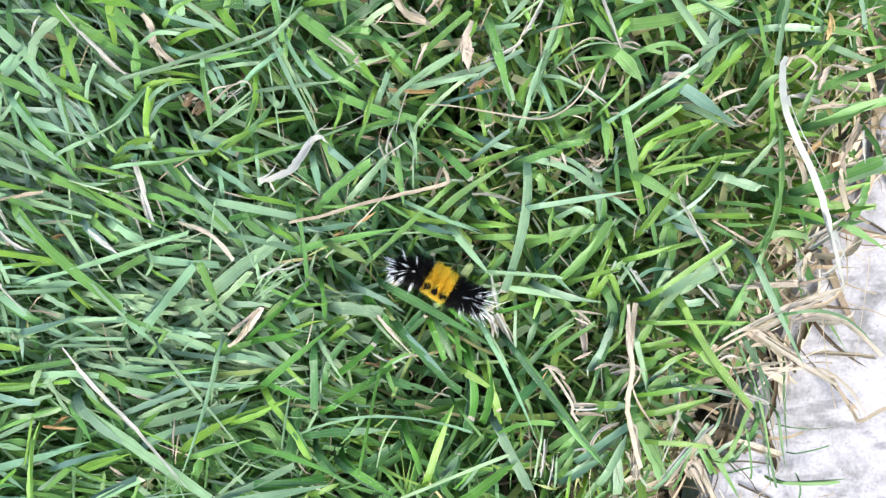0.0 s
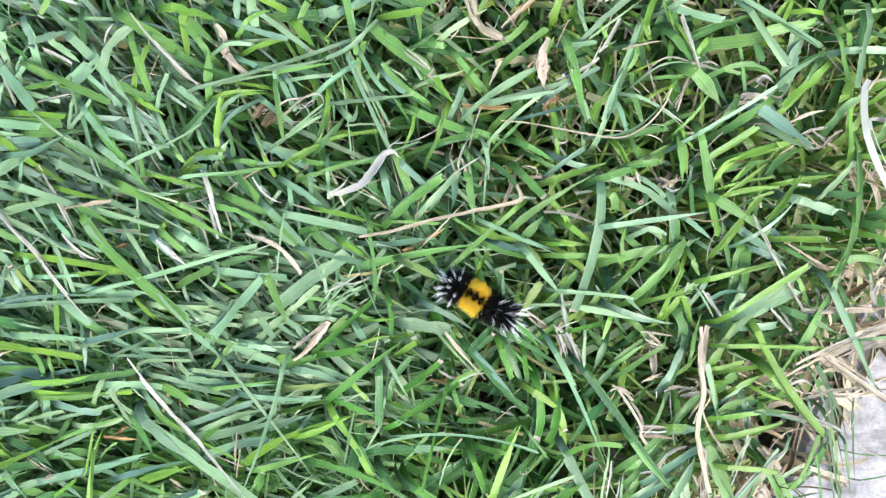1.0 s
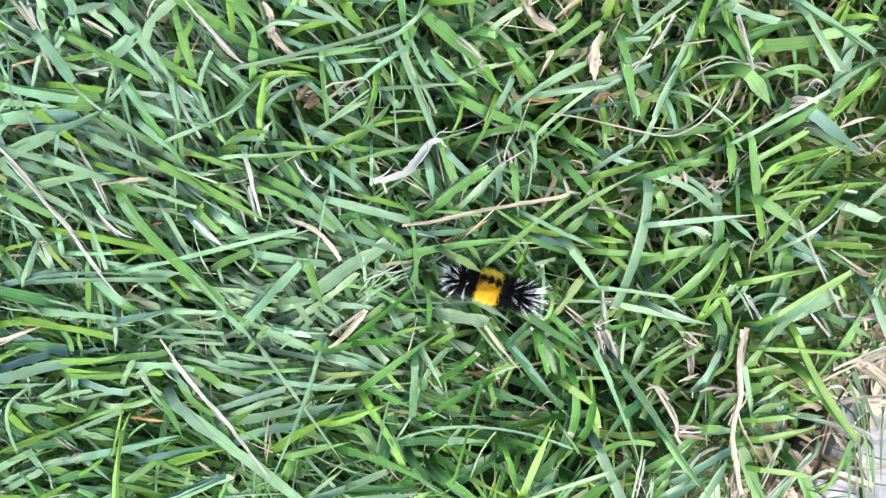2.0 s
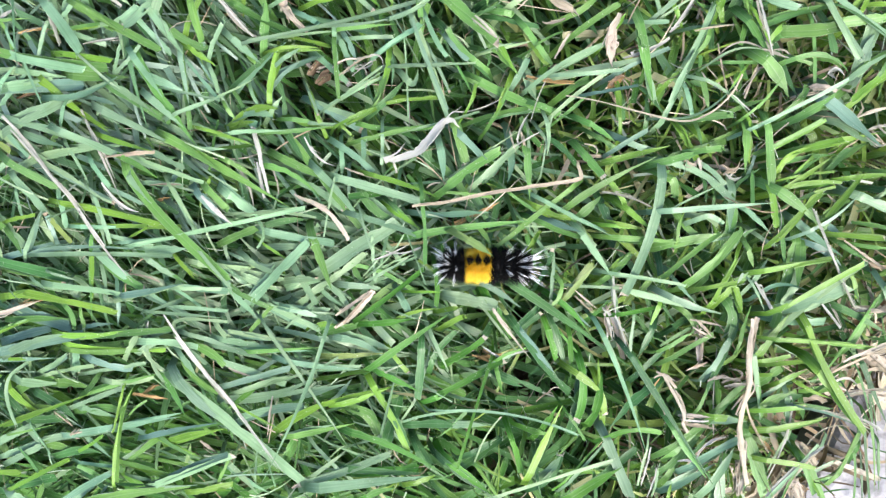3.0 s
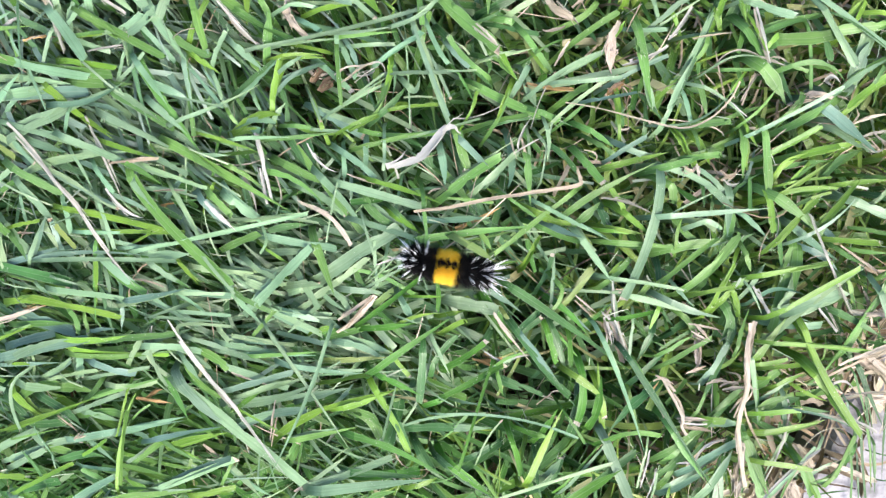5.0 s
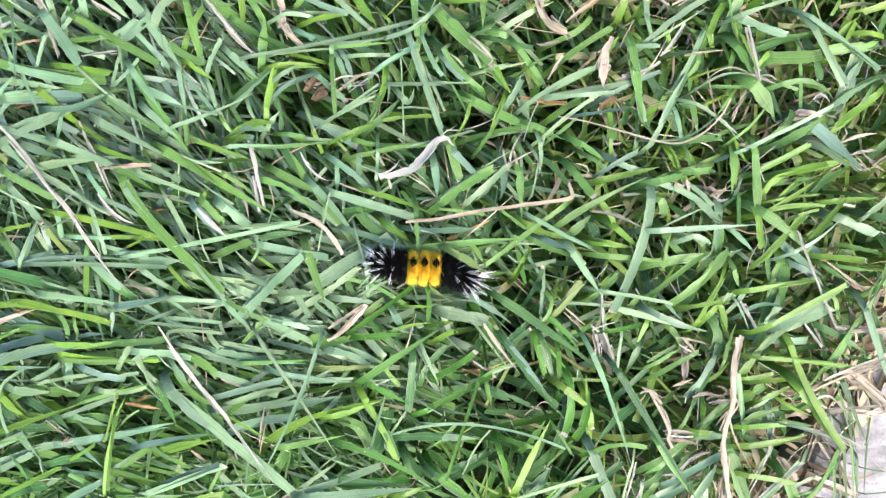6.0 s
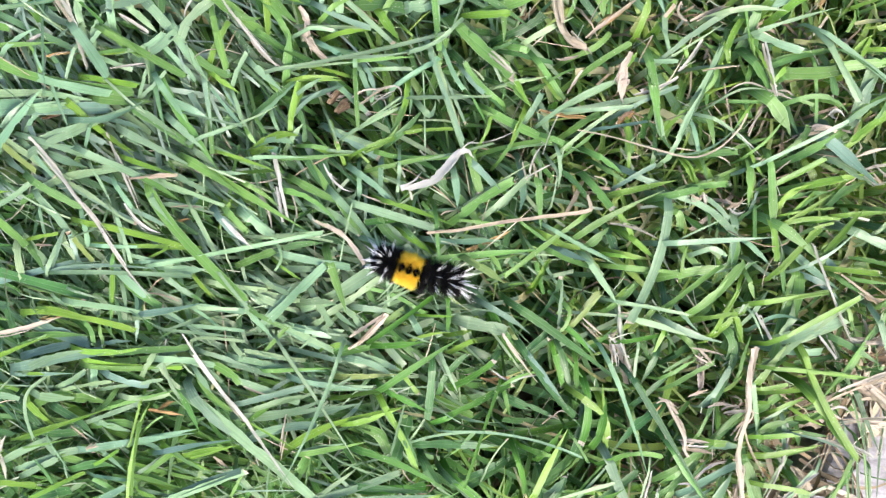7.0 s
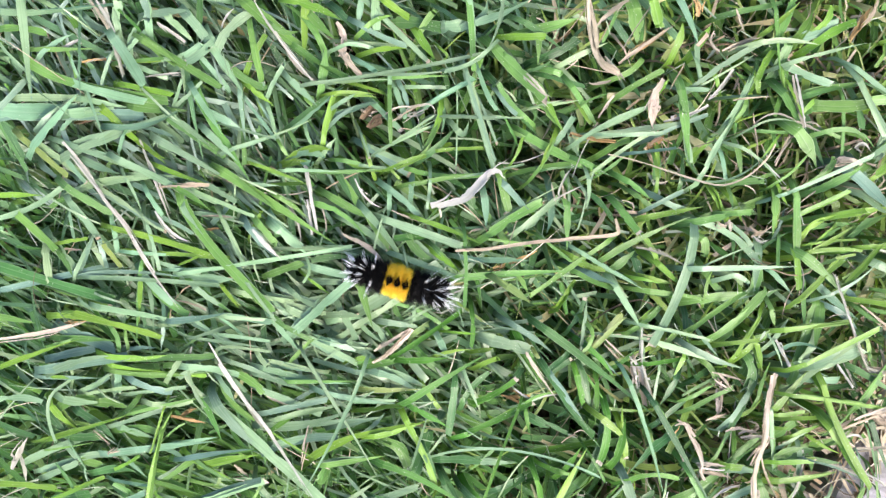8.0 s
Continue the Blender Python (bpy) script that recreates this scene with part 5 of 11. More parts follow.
dry("s", 1.6, 59.7, 46.2, 35.5, 63.8, 48.6, 35.8, 66.5, 49.2, 35.9)
dry("w", 1.2, 67.3, 53.7, 38.3, 69.1, 57.4, 38.7, 72.1, 53.4, 38.4)
dry("w", 1.3, 13.3, -16.6, 30.1, 16.4, -18.3, 30.0, 18.1, -21.9, 29.8)
dry("s", 0.8, 16.5, -24.2, 28.6, 12.2, -18.7, 28.9, 15.8, -14.8, 29.3)
dry("w", 0.9, 80.6, 37.8, 36.4, 84.3, 34.2, 36.3, 87.1, 36.9, 36.6)
dry("s", 0.9, 81.9, 39.6, 36.6, 85.4, 37.5, 36.6, 85.8, 35.2, 36.4)
dry("w", 0.9, 83.2, 41.3, 36.8, 86.2, 38.5, 36.7, 88.2, 38.3, 36.7)
dry("w", 1.3, 54.9, -5.0, 33.2, 57.9, -8.8, 33.0, 60.7, -12.7, 32.8)
dry("s", 0.8, 38.1, -17.5, 30.7, 43.1, -17.6, 30.9, 48.1, -18.7, 31.0)
dry("w", 1.5, 81.2, -32.8, 29.8, 85.2, -28.6, 30.3, 88.7, -32.9, 30.0)
dry("s", 1.3, 85.6, -34.4, 29.8, 82.0, -32.4, 29.9, 78.8, -33.1, 29.7)
dry("s", 1.6, 90.3, -28.7, 29.4, 95.0, -25.7, 29.8, 100.1, -29.5, 29.6)
dry("w", 0.8, 44.0, -57.2, 29.7, 45.8, -51.2, 30.3, 52.5, -50.2, 30.6)
dry("w", 0.8, 39.1, -59.0, 28.4, 41.5, -58.1, 28.6, 44.0, -58.6, 28.6)
dry("s", 1.6, 58.0, -57.4, 27.1, 57.0, -62.8, 26.7, 59.4, -67.8, 26.4)
dry("s", 1.3, 54.9, -59.5, 26.9, 58.6, -65.2, 26.5, 56.9, -68.0, 26.3)
dry("s", 1.6, 73.0, -65.0, 26.0, 75.2, -60.2, 26.4, 77.5, -66.7, 26.0)
dry("s", 2.0, -77.2, 46.8, 25.4, -75.3, 44.2, 25.3, -70.6, 46.7, 25.6)
dry("s", 0.8, -68.9, 44.8, 32.5, -66.4, 47.9, 32.8, -62.0, 47.8, 33.0)
dry("s", 0.6, -67.2, 42.6, 32.4, -59.8, 49.3, 33.2, -58.2, 48.9, 33.2)
dry("w", 0.5, -61.1, 46.3, 32.9, -57.5, 44.3, 32.8, -59.6, 38.6, 32.3)
dry("w", 0.6, -59.0, 48.9, 33.1, -55.0, 50.5, 33.4, -54.7, 46.2, 33.1)
dry("s", 0.6, -18.0, 31.7, 32.0, -17.1, 28.6, 31.8, -15.4, 25.5, 31.6)
dry("w", 0.6, -16.8, 26.9, 32.6, -13.5, 29.6, 33.0, -8.6, 32.5, 33.3)
blade("p", 1.0, -8.6, 30.8, 34.2, -6.2, 28.1, 34.1, -7.0, 25.4, 33.8)
dry("s", 0.8, 3.2, 29.7, 32.5, 9.0, 29.7, 32.6, 6.0, 26.0, 32.3)
dry("s", 1.0, 10.9, 36.7, 34.3, 13.5, 35.4, 34.2, 15.7, 37.2, 34.4)
dry("o", 2.6, 12.3, 49.3, 33.3, 10.9, 47.3, 33.1, 8.2, 46.2, 32.9)
dry("w", 1.3, -158.8, 54.3, 29.6, -161.1, 52.4, 29.4, -163.4, 51.1, 29.2)
dry("o", 1.0, -158.7, 47.8, 27.1, -152.8, 50.3, 27.4, -148.3, 49.3, 27.5)
blade("p", 1.1, -155.1, 33.5, 29.0, -151.1, 34.6, 29.2, -147.2, 35.8, 29.4)
dry("w", 0.8, -138.9, 45.9, 30.5, -131.5, 48.0, 30.9, -128.8, 48.4, 31.0)
blade("p", 1.0, -129.0, 52.3, 31.3, -127.9, 46.3, 30.9, -127.2, 41.3, 30.5)
blade("p", 1.1, -149.4, 50.3, 30.5, -150.7, 45.7, 30.1, -151.4, 41.6, 29.8)
blade("g", 1.9, -29.6, 50.3, 33.1, -35.9, 53.2, 33.2, -37.6, 58.1, 33.5)
blade("g", 1.9, -4.1, 64.4, 35.0, 1.2, 66.4, 35.4, 3.0, 71.2, 35.8)
blade("y", 1.6, 24.6, 67.6, 37.1, 22.2, 70.9, 37.3, 21.5, 72.7, 37.5)
blade("g", 1.6, 34.1, 61.6, 36.9, 34.1, 58.5, 36.7, 29.4, 54.9, 36.3)
blade("y", 2.2, 72.2, 71.4, 38.9, 73.3, 74.6, 39.2, 77.5, 78.0, 39.6)
blade("y", 1.6, 81.3, 73.8, 39.3, 78.2, 73.7, 39.2, 75.1, 73.2, 39.1)
blade("g", 1.9, 73.6, 30.8, 35.7, 74.6, 34.9, 36.0, 82.4, 36.4, 36.4)
blade("g", 1.6, 90.9, 13.1, 34.8, 85.7, 13.9, 34.7, 79.4, 14.0, 34.5)
blade("y", 2.2, 34.7, 35.1, 33.9, 38.5, 31.1, 33.6, 38.9, 28.3, 33.4)
blade("y", 2.2, 30.7, 35.5, 33.8, 33.8, 32.1, 33.6, 32.9, 27.3, 33.2)
blade("e", 1.6, 4.6, -25.1, 28.1, 6.1, -31.7, 27.6, 6.2, -38.4, 27.1)
dry("s", 0.5, -0.2, -42.3, 27.6, 1.9, -38.7, 28.0, 4.7, -41.8, 27.8)
dry("s", 0.5, -3.2, -45.1, 27.3, 0.4, -40.5, 27.8, 1.5, -42.9, 27.6)
blade("g", 1.6, 34.6, -28.7, 29.7, 39.2, -24.9, 30.2, 45.2, -21.0, 30.7)
blade("g", 2.6, 61.7, -32.8, 30.2, 64.9, -29.1, 30.6, 66.9, -28.9, 30.7)
blade("g", 1.9, 36.5, -15.3, 29.9, 39.5, -16.6, 29.9, 41.4, -21.5, 29.5)
blade("d", 2.0, -34.1, -35.4, 27.1, -34.3, -32.9, 27.3, -28.4, -26.4, 28.0)
blade("d", 1.7, -36.4, -63.2, 23.8, -33.4, -69.0, 23.5, -27.2, -71.1, 23.5)
blade("e", 2.3, -50.2, -78.6, 22.2, -47.9, -75.9, 22.5, -42.0, -75.7, 22.7)
blade("g", 2.0, -156.8, -34.0, 22.6, -147.1, -32.4, 23.0, -138.7, -32.3, 23.3)
blade("b", 2.4, -153.5, -73.0, 19.6, -144.5, -67.4, 20.3, -138.7, -67.2, 20.5)
blade("b", 2.0, -158.0, -74.9, 20.3, -151.4, -71.7, 20.7, -144.9, -68.4, 21.2)
blade("g", 1.3, -87.3, -31.3, 25.9, -84.3, -27.0, 26.3, -81.3, -23.2, 26.7)
blade("p", 2.3, -94.6, -41.1, 25.9, -86.1, -43.0, 26.0, -76.1, -46.1, 26.0)
blade("p", 2.0, -96.6, -36.3, 26.2, -88.3, -37.3, 26.4, -79.9, -39.7, 26.4)
blade("p", 2.0, -92.3, -47.5, 26.4, -84.1, -44.1, 26.9, -74.7, -40.7, 27.5)
blade("p", 1.6, -105.0, -33.8, 26.1, -96.9, -34.8, 26.3, -89.9, -37.3, 26.3)
blade("p", 2.3, -73.3, -39.1, 26.7, -66.5, -40.0, 26.8, -58.4, -40.1, 27.0)
blade("p", 1.6, -80.5, -33.2, 25.9, -87.2, -32.3, 25.8, -93.8, -32.0, 25.6)
blade("p", 2.0, -67.4, -31.9, 26.4, -74.1, -30.9, 26.3, -80.8, -29.9, 26.2)
blade("p", 2.3, -82.9, -23.4, 26.6, -74.7, -26.0, 26.7, -67.6, -29.4, 26.6)
blade("b", 2.3, -60.9, -31.3, 26.7, -54.4, -30.6, 26.9, -47.2, -36.7, 26.6)
blade("d", 3.0, -158.1, -85.7, 18.4, -151.3, -82.6, 18.9, -143.1, -80.7, 19.3)
blade("d", 2.7, -141.3, -73.3, 20.9, -134.0, -69.1, 21.5, -129.6, -72.1, 21.3)
blade("d", 3.0, -155.2, -62.5, 21.3, -149.2, -65.4, 21.3, -140.2, -61.1, 21.9)
blade("d", 2.4, -134.4, -77.8, 20.7, -128.4, -79.8, 20.8, -125.6, -85.7, 20.4)
blade("d", 2.7, -148.8, -55.1, 22.1, -137.8, -59.6, 22.1, -136.8, -63.3, 21.8)
blade("d", 2.3, -158.7, -56.1, 21.8, -153.6, -60.8, 21.5, -148.3, -67.0, 21.2)
blade("d", 2.3, -134.3, -53.9, 21.7, -126.3, -51.2, 22.1, -119.6, -47.3, 22.6)
blade("g", 2.3, 37.7, -65.3, 23.9, 47.8, -41.6, 26.1, 58.2, -35.5, 26.9)
blade("g", 3.6, 63.1, -40.5, 26.7, 67.9, -38.9, 26.9, 72.1, -36.2, 27.3)
blade("y", 1.6, 63.5, -42.5, 27.5, 69.6, -41.3, 27.8, 75.6, -40.1, 28.1)
blade("y", 1.5, 63.8, -48.0, 29.1, 68.9, -48.1, 29.2, 79.8, -43.0, 30.0)
blade("g", 2.3, 59.7, -49.4, 24.8, 63.5, -56.3, 24.4, 67.0, -64.9, 23.8)
blade("y", 1.6, 49.2, -45.6, 26.8, 54.2, -45.7, 27.0, 59.3, -46.3, 27.1)
dry("w", 0.8, 68.8, -37.0, 31.1, 72.1, -44.7, 30.6, 65.4, -62.2, 29.0)
dry("w", 0.8, 70.2, -63.8, 28.0, 72.6, -60.5, 28.3, 79.7, -51.6, 29.3)
blade("y", 1.1, 65.4, -56.4, 27.5, 72.3, -57.0, 27.6, 79.9, -57.9, 27.8)
blade("y", 1.2, 23.6, -38.7, 26.6, 26.3, -47.2, 26.0, 30.4, -57.0, 25.4)
blade("b", 2.3, 39.9, -67.2, 22.8, 48.5, -61.1, 23.6, 56.7, -52.3, 24.5)
blade("g", 1.6, 24.7, -31.2, 30.2, 30.2, -39.6, 29.7, 49.9, -64.9, 28.3)
dry("w", 0.8, 30.1, -67.8, 24.5, 31.1, -62.4, 24.9, 32.0, -55.9, 25.5)
blade("p", 0.8, 34.5, -67.9, 24.6, 34.6, -62.9, 25.0, 34.7, -60.4, 25.2)
dry("s", 0.8, 45.0, -57.6, 27.7, 46.8, -51.8, 28.3, 52.5, -50.8, 28.5)
dry("w", 0.8, 39.7, -59.6, 26.4, 41.9, -58.7, 26.6, 45.2, -59.0, 26.6)
dry("s", 0.8, 52.5, -35.6, 28.7, 58.9, -30.7, 29.3, 51.0, -30.7, 29.1)
dry("k", 2.3, -76.1, 42.9, 27.1, -72.9, 49.6, 27.8, -69.4, 44.8, 27.5)
dry("k", 2.0, -74.1, 41.0, 26.1, -70.0, 48.3, 26.8, -67.4, 43.3, 26.4)
dry("w", 0.6, -66.1, 43.1, 30.5, -63.8, 48.3, 31.0, -58.0, 49.5, 31.2)
dry("w", 0.6, -63.4, 43.3, 30.6, -59.2, 47.8, 31.0, -56.9, 48.3, 31.2)
dry("w", 0.6, -65.7, 45.6, 30.7, -60.6, 44.7, 30.8, -57.8, 47.3, 31.1)
blade("p", 1.3, -48.1, 60.0, 34.4, -42.3, 46.9, 33.5, -34.1, 31.0, 32.5)
blade("p", 1.0, -41.2, 50.6, 33.8, -38.4, 45.4, 33.5, -35.6, 40.6, 33.2)
blade("p", 1.0, -66.6, 36.1, 31.9, -60.5, 40.1, 32.4, -54.2, 43.9, 32.9)
blade("y", 1.3, -61.4, 31.2, 31.7, -55.1, 33.7, 32.0, -54.6, 39.4, 32.5)
blade("y", 1.4, -71.6, 30.4, 31.3, -73.4, 34.2, 31.5, -74.9, 38.1, 31.8)
blade("b", 1.9, -67.3, 52.9, 32.2, -65.0, 48.9, 32.0, -62.9, 44.5, 31.7)
dry("w", 0.8, -20.1, -30.2, 29.0, -16.3, -32.5, 28.9, -13.9, -32.9, 28.9)
dry("w", 0.8, -13.9, -32.9, 28.9, -11.7, -31.0, 29.2, -5.4, -30.1, 29.4)
blade("e", 2.0, -0.8, -53.5, 25.7, 1.2, -50.2, 26.0, 3.7, -46.2, 26.4)
blade("d", 3.6, 8.4, -50.6, 26.2, 9.5, -42.3, 26.9, 9.3, -33.9, 27.6)
blade("y", 2.3, 16.7, -48.3, 25.6, 14.7, -39.6, 26.3, 13.8, -31.1, 26.9)
dry("s", 1.5, 13.9, -15.1, 28.2, 18.2, -21.7, 27.8, 22.1, -30.3, 27.2)
dry("s", 1.1, 15.9, -13.9, 29.4, 18.5, -19.7, 29.0, 20.9, -28.2, 28.4)
dry("w", 1.0, 13.7, -17.5, 29.0, 16.1, -22.6, 28.7, 15.1, -26.7, 28.3)
dry("o", 1.3, -22.9, -33.5, 24.6, -19.1, -34.0, 24.7, -15.2, -36.3, 24.6)
blade("y", 1.6, 105.1, 53.8, 39.5, 107.4, 56.2, 39.7, 109.9, 59.5, 40.1)
blade("g", 2.9, 125.9, 42.5, 39.2, 115.8, 40.1, 38.7, 105.7, 36.5, 38.1)
blade("g", 1.9, 125.4, 52.7, 40.0, 118.5, 50.3, 39.6, 111.3, 47.5, 39.1)
blade("p", 4.2, 127.2, 24.9, 36.8, 118.3, 22.0, 36.3, 106.8, 18.2, 35.7)
dry("s", 2.2, 113.6, 23.5, 38.3, 112.9, 17.6, 37.8, 116.0, 11.7, 37.4)
dry("s", 1.9, 117.4, 37.5, 40.5, 116.2, 32.5, 40.1, 112.8, 24.4, 39.3)
blade("y", 1.3, 114.8, 17.4, 35.8, 118.7, 18.5, 36.0, 123.0, 19.3, 36.2)
blade("y", 1.9, 116.6, 11.8, 35.4, 120.1, 12.4, 35.6, 124.0, 12.9, 35.8)
blade("g", 2.3, 116.5, 7.3, 35.1, 122.5, 4.2, 35.0, 128.2, 0.4, 34.9)
blade("p", 1.7, 97.0, 70.9, 41.6, 95.8, 61.6, 40.8, 93.8, 52.1, 40.0)
blade("g", 1.3, 89.8, 65.4, 39.9, 90.8, 60.3, 39.6, 91.9, 54.6, 39.1)
dry("s", 1.0, 86.7, 36.4, 37.5, 88.9, 39.9, 37.9, 91.7, 40.8, 38.0)
dry("s", 1.0, 86.2, 38.6, 36.7, 88.3, 36.8, 36.6, 91.9, 35.9, 36.6)
dry("w", 2.1, 99.9, 44.3, 36.5, 103.7, 44.6, 36.7, 108.3, 42.3, 36.6)
dry("s", 1.6, 105.7, 48.5, 38.0, 107.8, 50.5, 38.3, 110.6, 51.9, 38.5)
dry("w", 1.3, 105.3, 3.7, 35.5, 110.7, 5.8, 35.8, 116.5, 10.5, 36.3)
blade("g", 1.1, 92.6, 0.5, 35.8, 101.0, 16.2, 37.3, 96.5, 34.7, 38.7)
dry("s", 1.8, 86.5, -10.6, 33.7, 94.4, -10.1, 34.0, 102.9, -9.6, 34.3)
dry("s", 1.5, 81.4, -25.6, 34.4, 96.3, -16.7, 35.6, 114.8, -10.5, 36.6)
dry("s", 1.1, 101.4, -9.5, 33.3, 107.6, -9.1, 33.5, 114.5, -7.1, 33.9)
blade("d", 1.1, 101.2, -17.5, 37.6, 116.6, -11.3, 38.6, 124.1, -28.5, 37.4)
dry("s", 2.1, 102.6, -21.1, 30.4, 115.1, -13.7, 31.4, 129.3, -31.0, 30.4)
dry("s", 1.5, 86.5, -20.5, 33.0, 102.5, -31.7, 32.5, 115.2, -39.0, 32.3)
dry("s", 1.3, 103.4, -35.1, 28.3, 118.1, -31.2, 29.0, 127.1, -51.5, 27.7)
blade("b", 2.1, 90.4, -4.0, 36.4, 97.3, -18.0, 35.5, 104.5, -33.7, 34.4)
blade("d", 1.7, 89.0, -26.0, 30.6, 93.0, -34.1, 30.1, 98.3, -42.8, 29.5)
dry("s", 0.8, 85.2, -34.1, 31.8, 93.7, -32.7, 32.2, 102.0, -32.0, 32.5)
dry("w", 1.0, 83.8, -40.5, 31.3, 91.5, -41.6, 31.4, 96.0, -44.8, 31.3)
blade("d", 0.9, 98.4, -44.6, 17.4, 100.6, -58.9, 16.3, 103.9, -73.5, 15.2)
blade("d", 0.9, 105.4, -34.0, 18.4, 105.5, -48.2, 17.3, 107.0, -62.7, 16.2)
blade("d", 1.4, 112.1, -74.7, 7.4, 121.0, -74.2, 7.7, 130.2, -73.4, 8.0)
blade("d", 1.8, 92.6, -65.7, 11.5, 95.7, -61.5, 11.9, 99.7, -56.5, 12.5)
dry("w", 1.0, 110.1, -6.6, 33.8, 114.1, -7.0, 33.9, 117.7, 4.0, 34.9)
dry("s", 1.5, 120.5, 68.2, 37.1, 116.8, 61.9, 36.5, 109.7, 62.0, 36.3)
dry("s", 1.5, 115.0, 47.7, 35.3, 117.5, 45.7, 35.2, 123.1, 45.3, 35.3)
dry("s", 2.0, 108.3, 33.3, 33.9, 105.6, 31.3, 33.7, 101.3, 27.7, 33.3)
dry("s", 2.3, 92.3, -5.8, 31.3, 94.4, 0.8, 31.9, 94.0, 0.8, 31.9)
dry("w", 1.6, 104.8, -2.5, 32.9, 102.5, -7.0, 32.5, 106.7, -13.2, 32.1)
dry("s", 1.3, 119.4, 57.2, 36.2, 123.3, 58.1, 36.3, 127.2, 58.4, 36.5)
dry("s", 1.6, 113.3, 37.2, 35.4, 107.2, 30.0, 34.6, 107.3, 29.2, 34.6)
dry("s", 1.5, 70.4, -59.6, 27.3, 76.4, -66.4, 27.0, 79.0, -73.3, 26.5)
long_dry("v", 2.5, "long grey-white withered grass ribbon over the lawn edge", (95.2, 53.6, 45.1), (94.3, 49.9, 44.9), (95.7, 38.3, 43.9), (103.7, 21.2, 42.8), (108.2, 8.7, 41.9), (111.8, -4.3, 41.0), (113.6, -11.9, 40.5))
long_dry("s", 1.0, "thin curled tan straw end", (102.0, 47.4, 44.6), (103.4, 50.8, 45.0), (100.2, 53.6, 45.2), (97.0, 53.2, 45.2), (95.2, 51.0, 45.2))
blade("g", 1.3, 109.0, -74.3, 8.2, 118.9, -75.1, 9.2, 127.4, -74.0, 9.3)
blade("d", 0.5, 113.0, -57.3, 4.9, 120.4, -58.4, 5.9, 126.2, -56.7, 6.0)
blade("d", 0.5, 114.9, -65.7, 4.8, 119.7, -64.7, 6.4, 124.8, -62.8, 7.1)
blade("d", 0.6, 94.8, -71.5, 5.1, 99.1, -69.3, 7.0, 102.0, -69.2, 7.7)
blade("d", 0.6, 115.4, -79.5, 5.9, 116.1, -75.4, 7.5, 114.0, -71.6, 8.0)
dry("s", 0.6, 121.0, -79.0, 7.5, 125.0, -78.0, 9.0, 125.2, -76.6, 9.5)
dry("w", 0.6, 105.7, -20.8, 29.3, 105.6, -25.1, 28.8, 105.2, -29.4, 27.2)
blade("g", 1.4, 98.1, -53.7, 15.7, 95.7, -60.1, 14.6, 94.2, -63.2, 12.8)
blade("d", 1.0, 92.1, -26.6, 22.6, 96.6, -29.5, 22.5, 100.9, -48.2, 21.2)
blade("d", 0.9, 100.1, -52.6, 12.8, 102.7, -65.1, 11.9, 104.9, -76.2, 11.1)
blade("d", 1.1, 105.8, -52.5, 13.0, 107.8, -64.4, 12.1, 108.8, -68.5, 11.8)
blade("g", 2.4, 81.7, -58.5, 17.8, 87.8, -68.9, 17.1, 92.6, -77.0, 16.6)
blade("g", 1.4, 90.1, -64.8, 13.5, 99.2, -61.1, 14.1, 99.3, -50.3, 15.0)
blade("b", 1.4, 86.6, -63.0, 13.6, 91.7, -58.0, 14.1, 96.9, -58.4, 14.2)
dry("s", 2.2, 82.1, -31.8, 21.9, 99.8, -21.7, 23.3, 119.8, -11.8, 24.6)
dry("s", 2.4, 98.7, -23.7, 21.1, 110.8, -37.7, 20.3, 119.9, -39.2, 20.5)
dry("s", 2.2, 87.6, -11.4, 25.7, 97.7, -9.7, 26.2, 107.2, -9.3, 26.5)
dry("s", 2.2, 96.5, -36.6, 20.0, 102.3, -36.7, 20.1, 112.1, -35.4, 20.5)
dry("w", 1.9, 108.7, -22.1, 15.5, 117.3, -21.2, 15.8, 125.9, -20.3, 16.1)
dry("s", 1.6, 116.8, -33.2, 8.8, 120.3, -31.7, 9.1, 138.0, -33.9, 9.4)
dry("s", 2.1, 77.5, -62.1, 17.4, 81.4, -68.8, 16.9, 84.3, -77.1, 16.4)
dry("s", 1.2, 67.0, -69.7, 27.4, 69.6, -65.1, 27.9, 81.1, -51.1, 29.3)
dry("w", 1.0, 73.7, -41.6, 24.9, 86.5, -41.1, 25.3, 97.9, -45.7, 25.3)
dry("w", 1.0, 104.8, -48.1, 17.3, 106.1, -41.0, 17.9, 106.8, -34.0, 18.5)
long_dry("s", 1.6, "pale tan bent dry leaf on the pavement", (126.0, -41.5, 6.5), (132.7, -52.2, 5.8), (134.9, -55.0, 5.7), (143.0, -50.6, 6.2))
dry("w", 1.3, 105.5, 0.7, 27.2, 107.1, -13.4, 26.1, 108.9, -11.4, 26.4)
dry("s", 1.3, 106.9, -0.9, 27.1, 109.7, 3.4, 27.6, 115.1, 7.1, 28.0)
blade("p", 2.6, -175.7, 62.8, 32.8, -172.8, 49.6, 31.8, -169.9, 35.5, 30.7)
blade("g", 3.0, -173.1, 45.9, 30.5, -168.4, 38.0, 30.0, -131.8, 39.9, 31.2)
blade("b", 3.7, -180.7, 29.0, 26.9, -161.6, 32.3, 27.7, -138.4, 34.9, 28.6)
blade("b", 2.7, -168.1, 21.9, 29.7, -163.6, 29.5, 30.5, -157.2, 38.3, 31.4)
blade("o2", 2.0, -172.3, 23.7, 28.7, -165.0, 19.0, 28.6, -157.6, 14.5, 28.4)
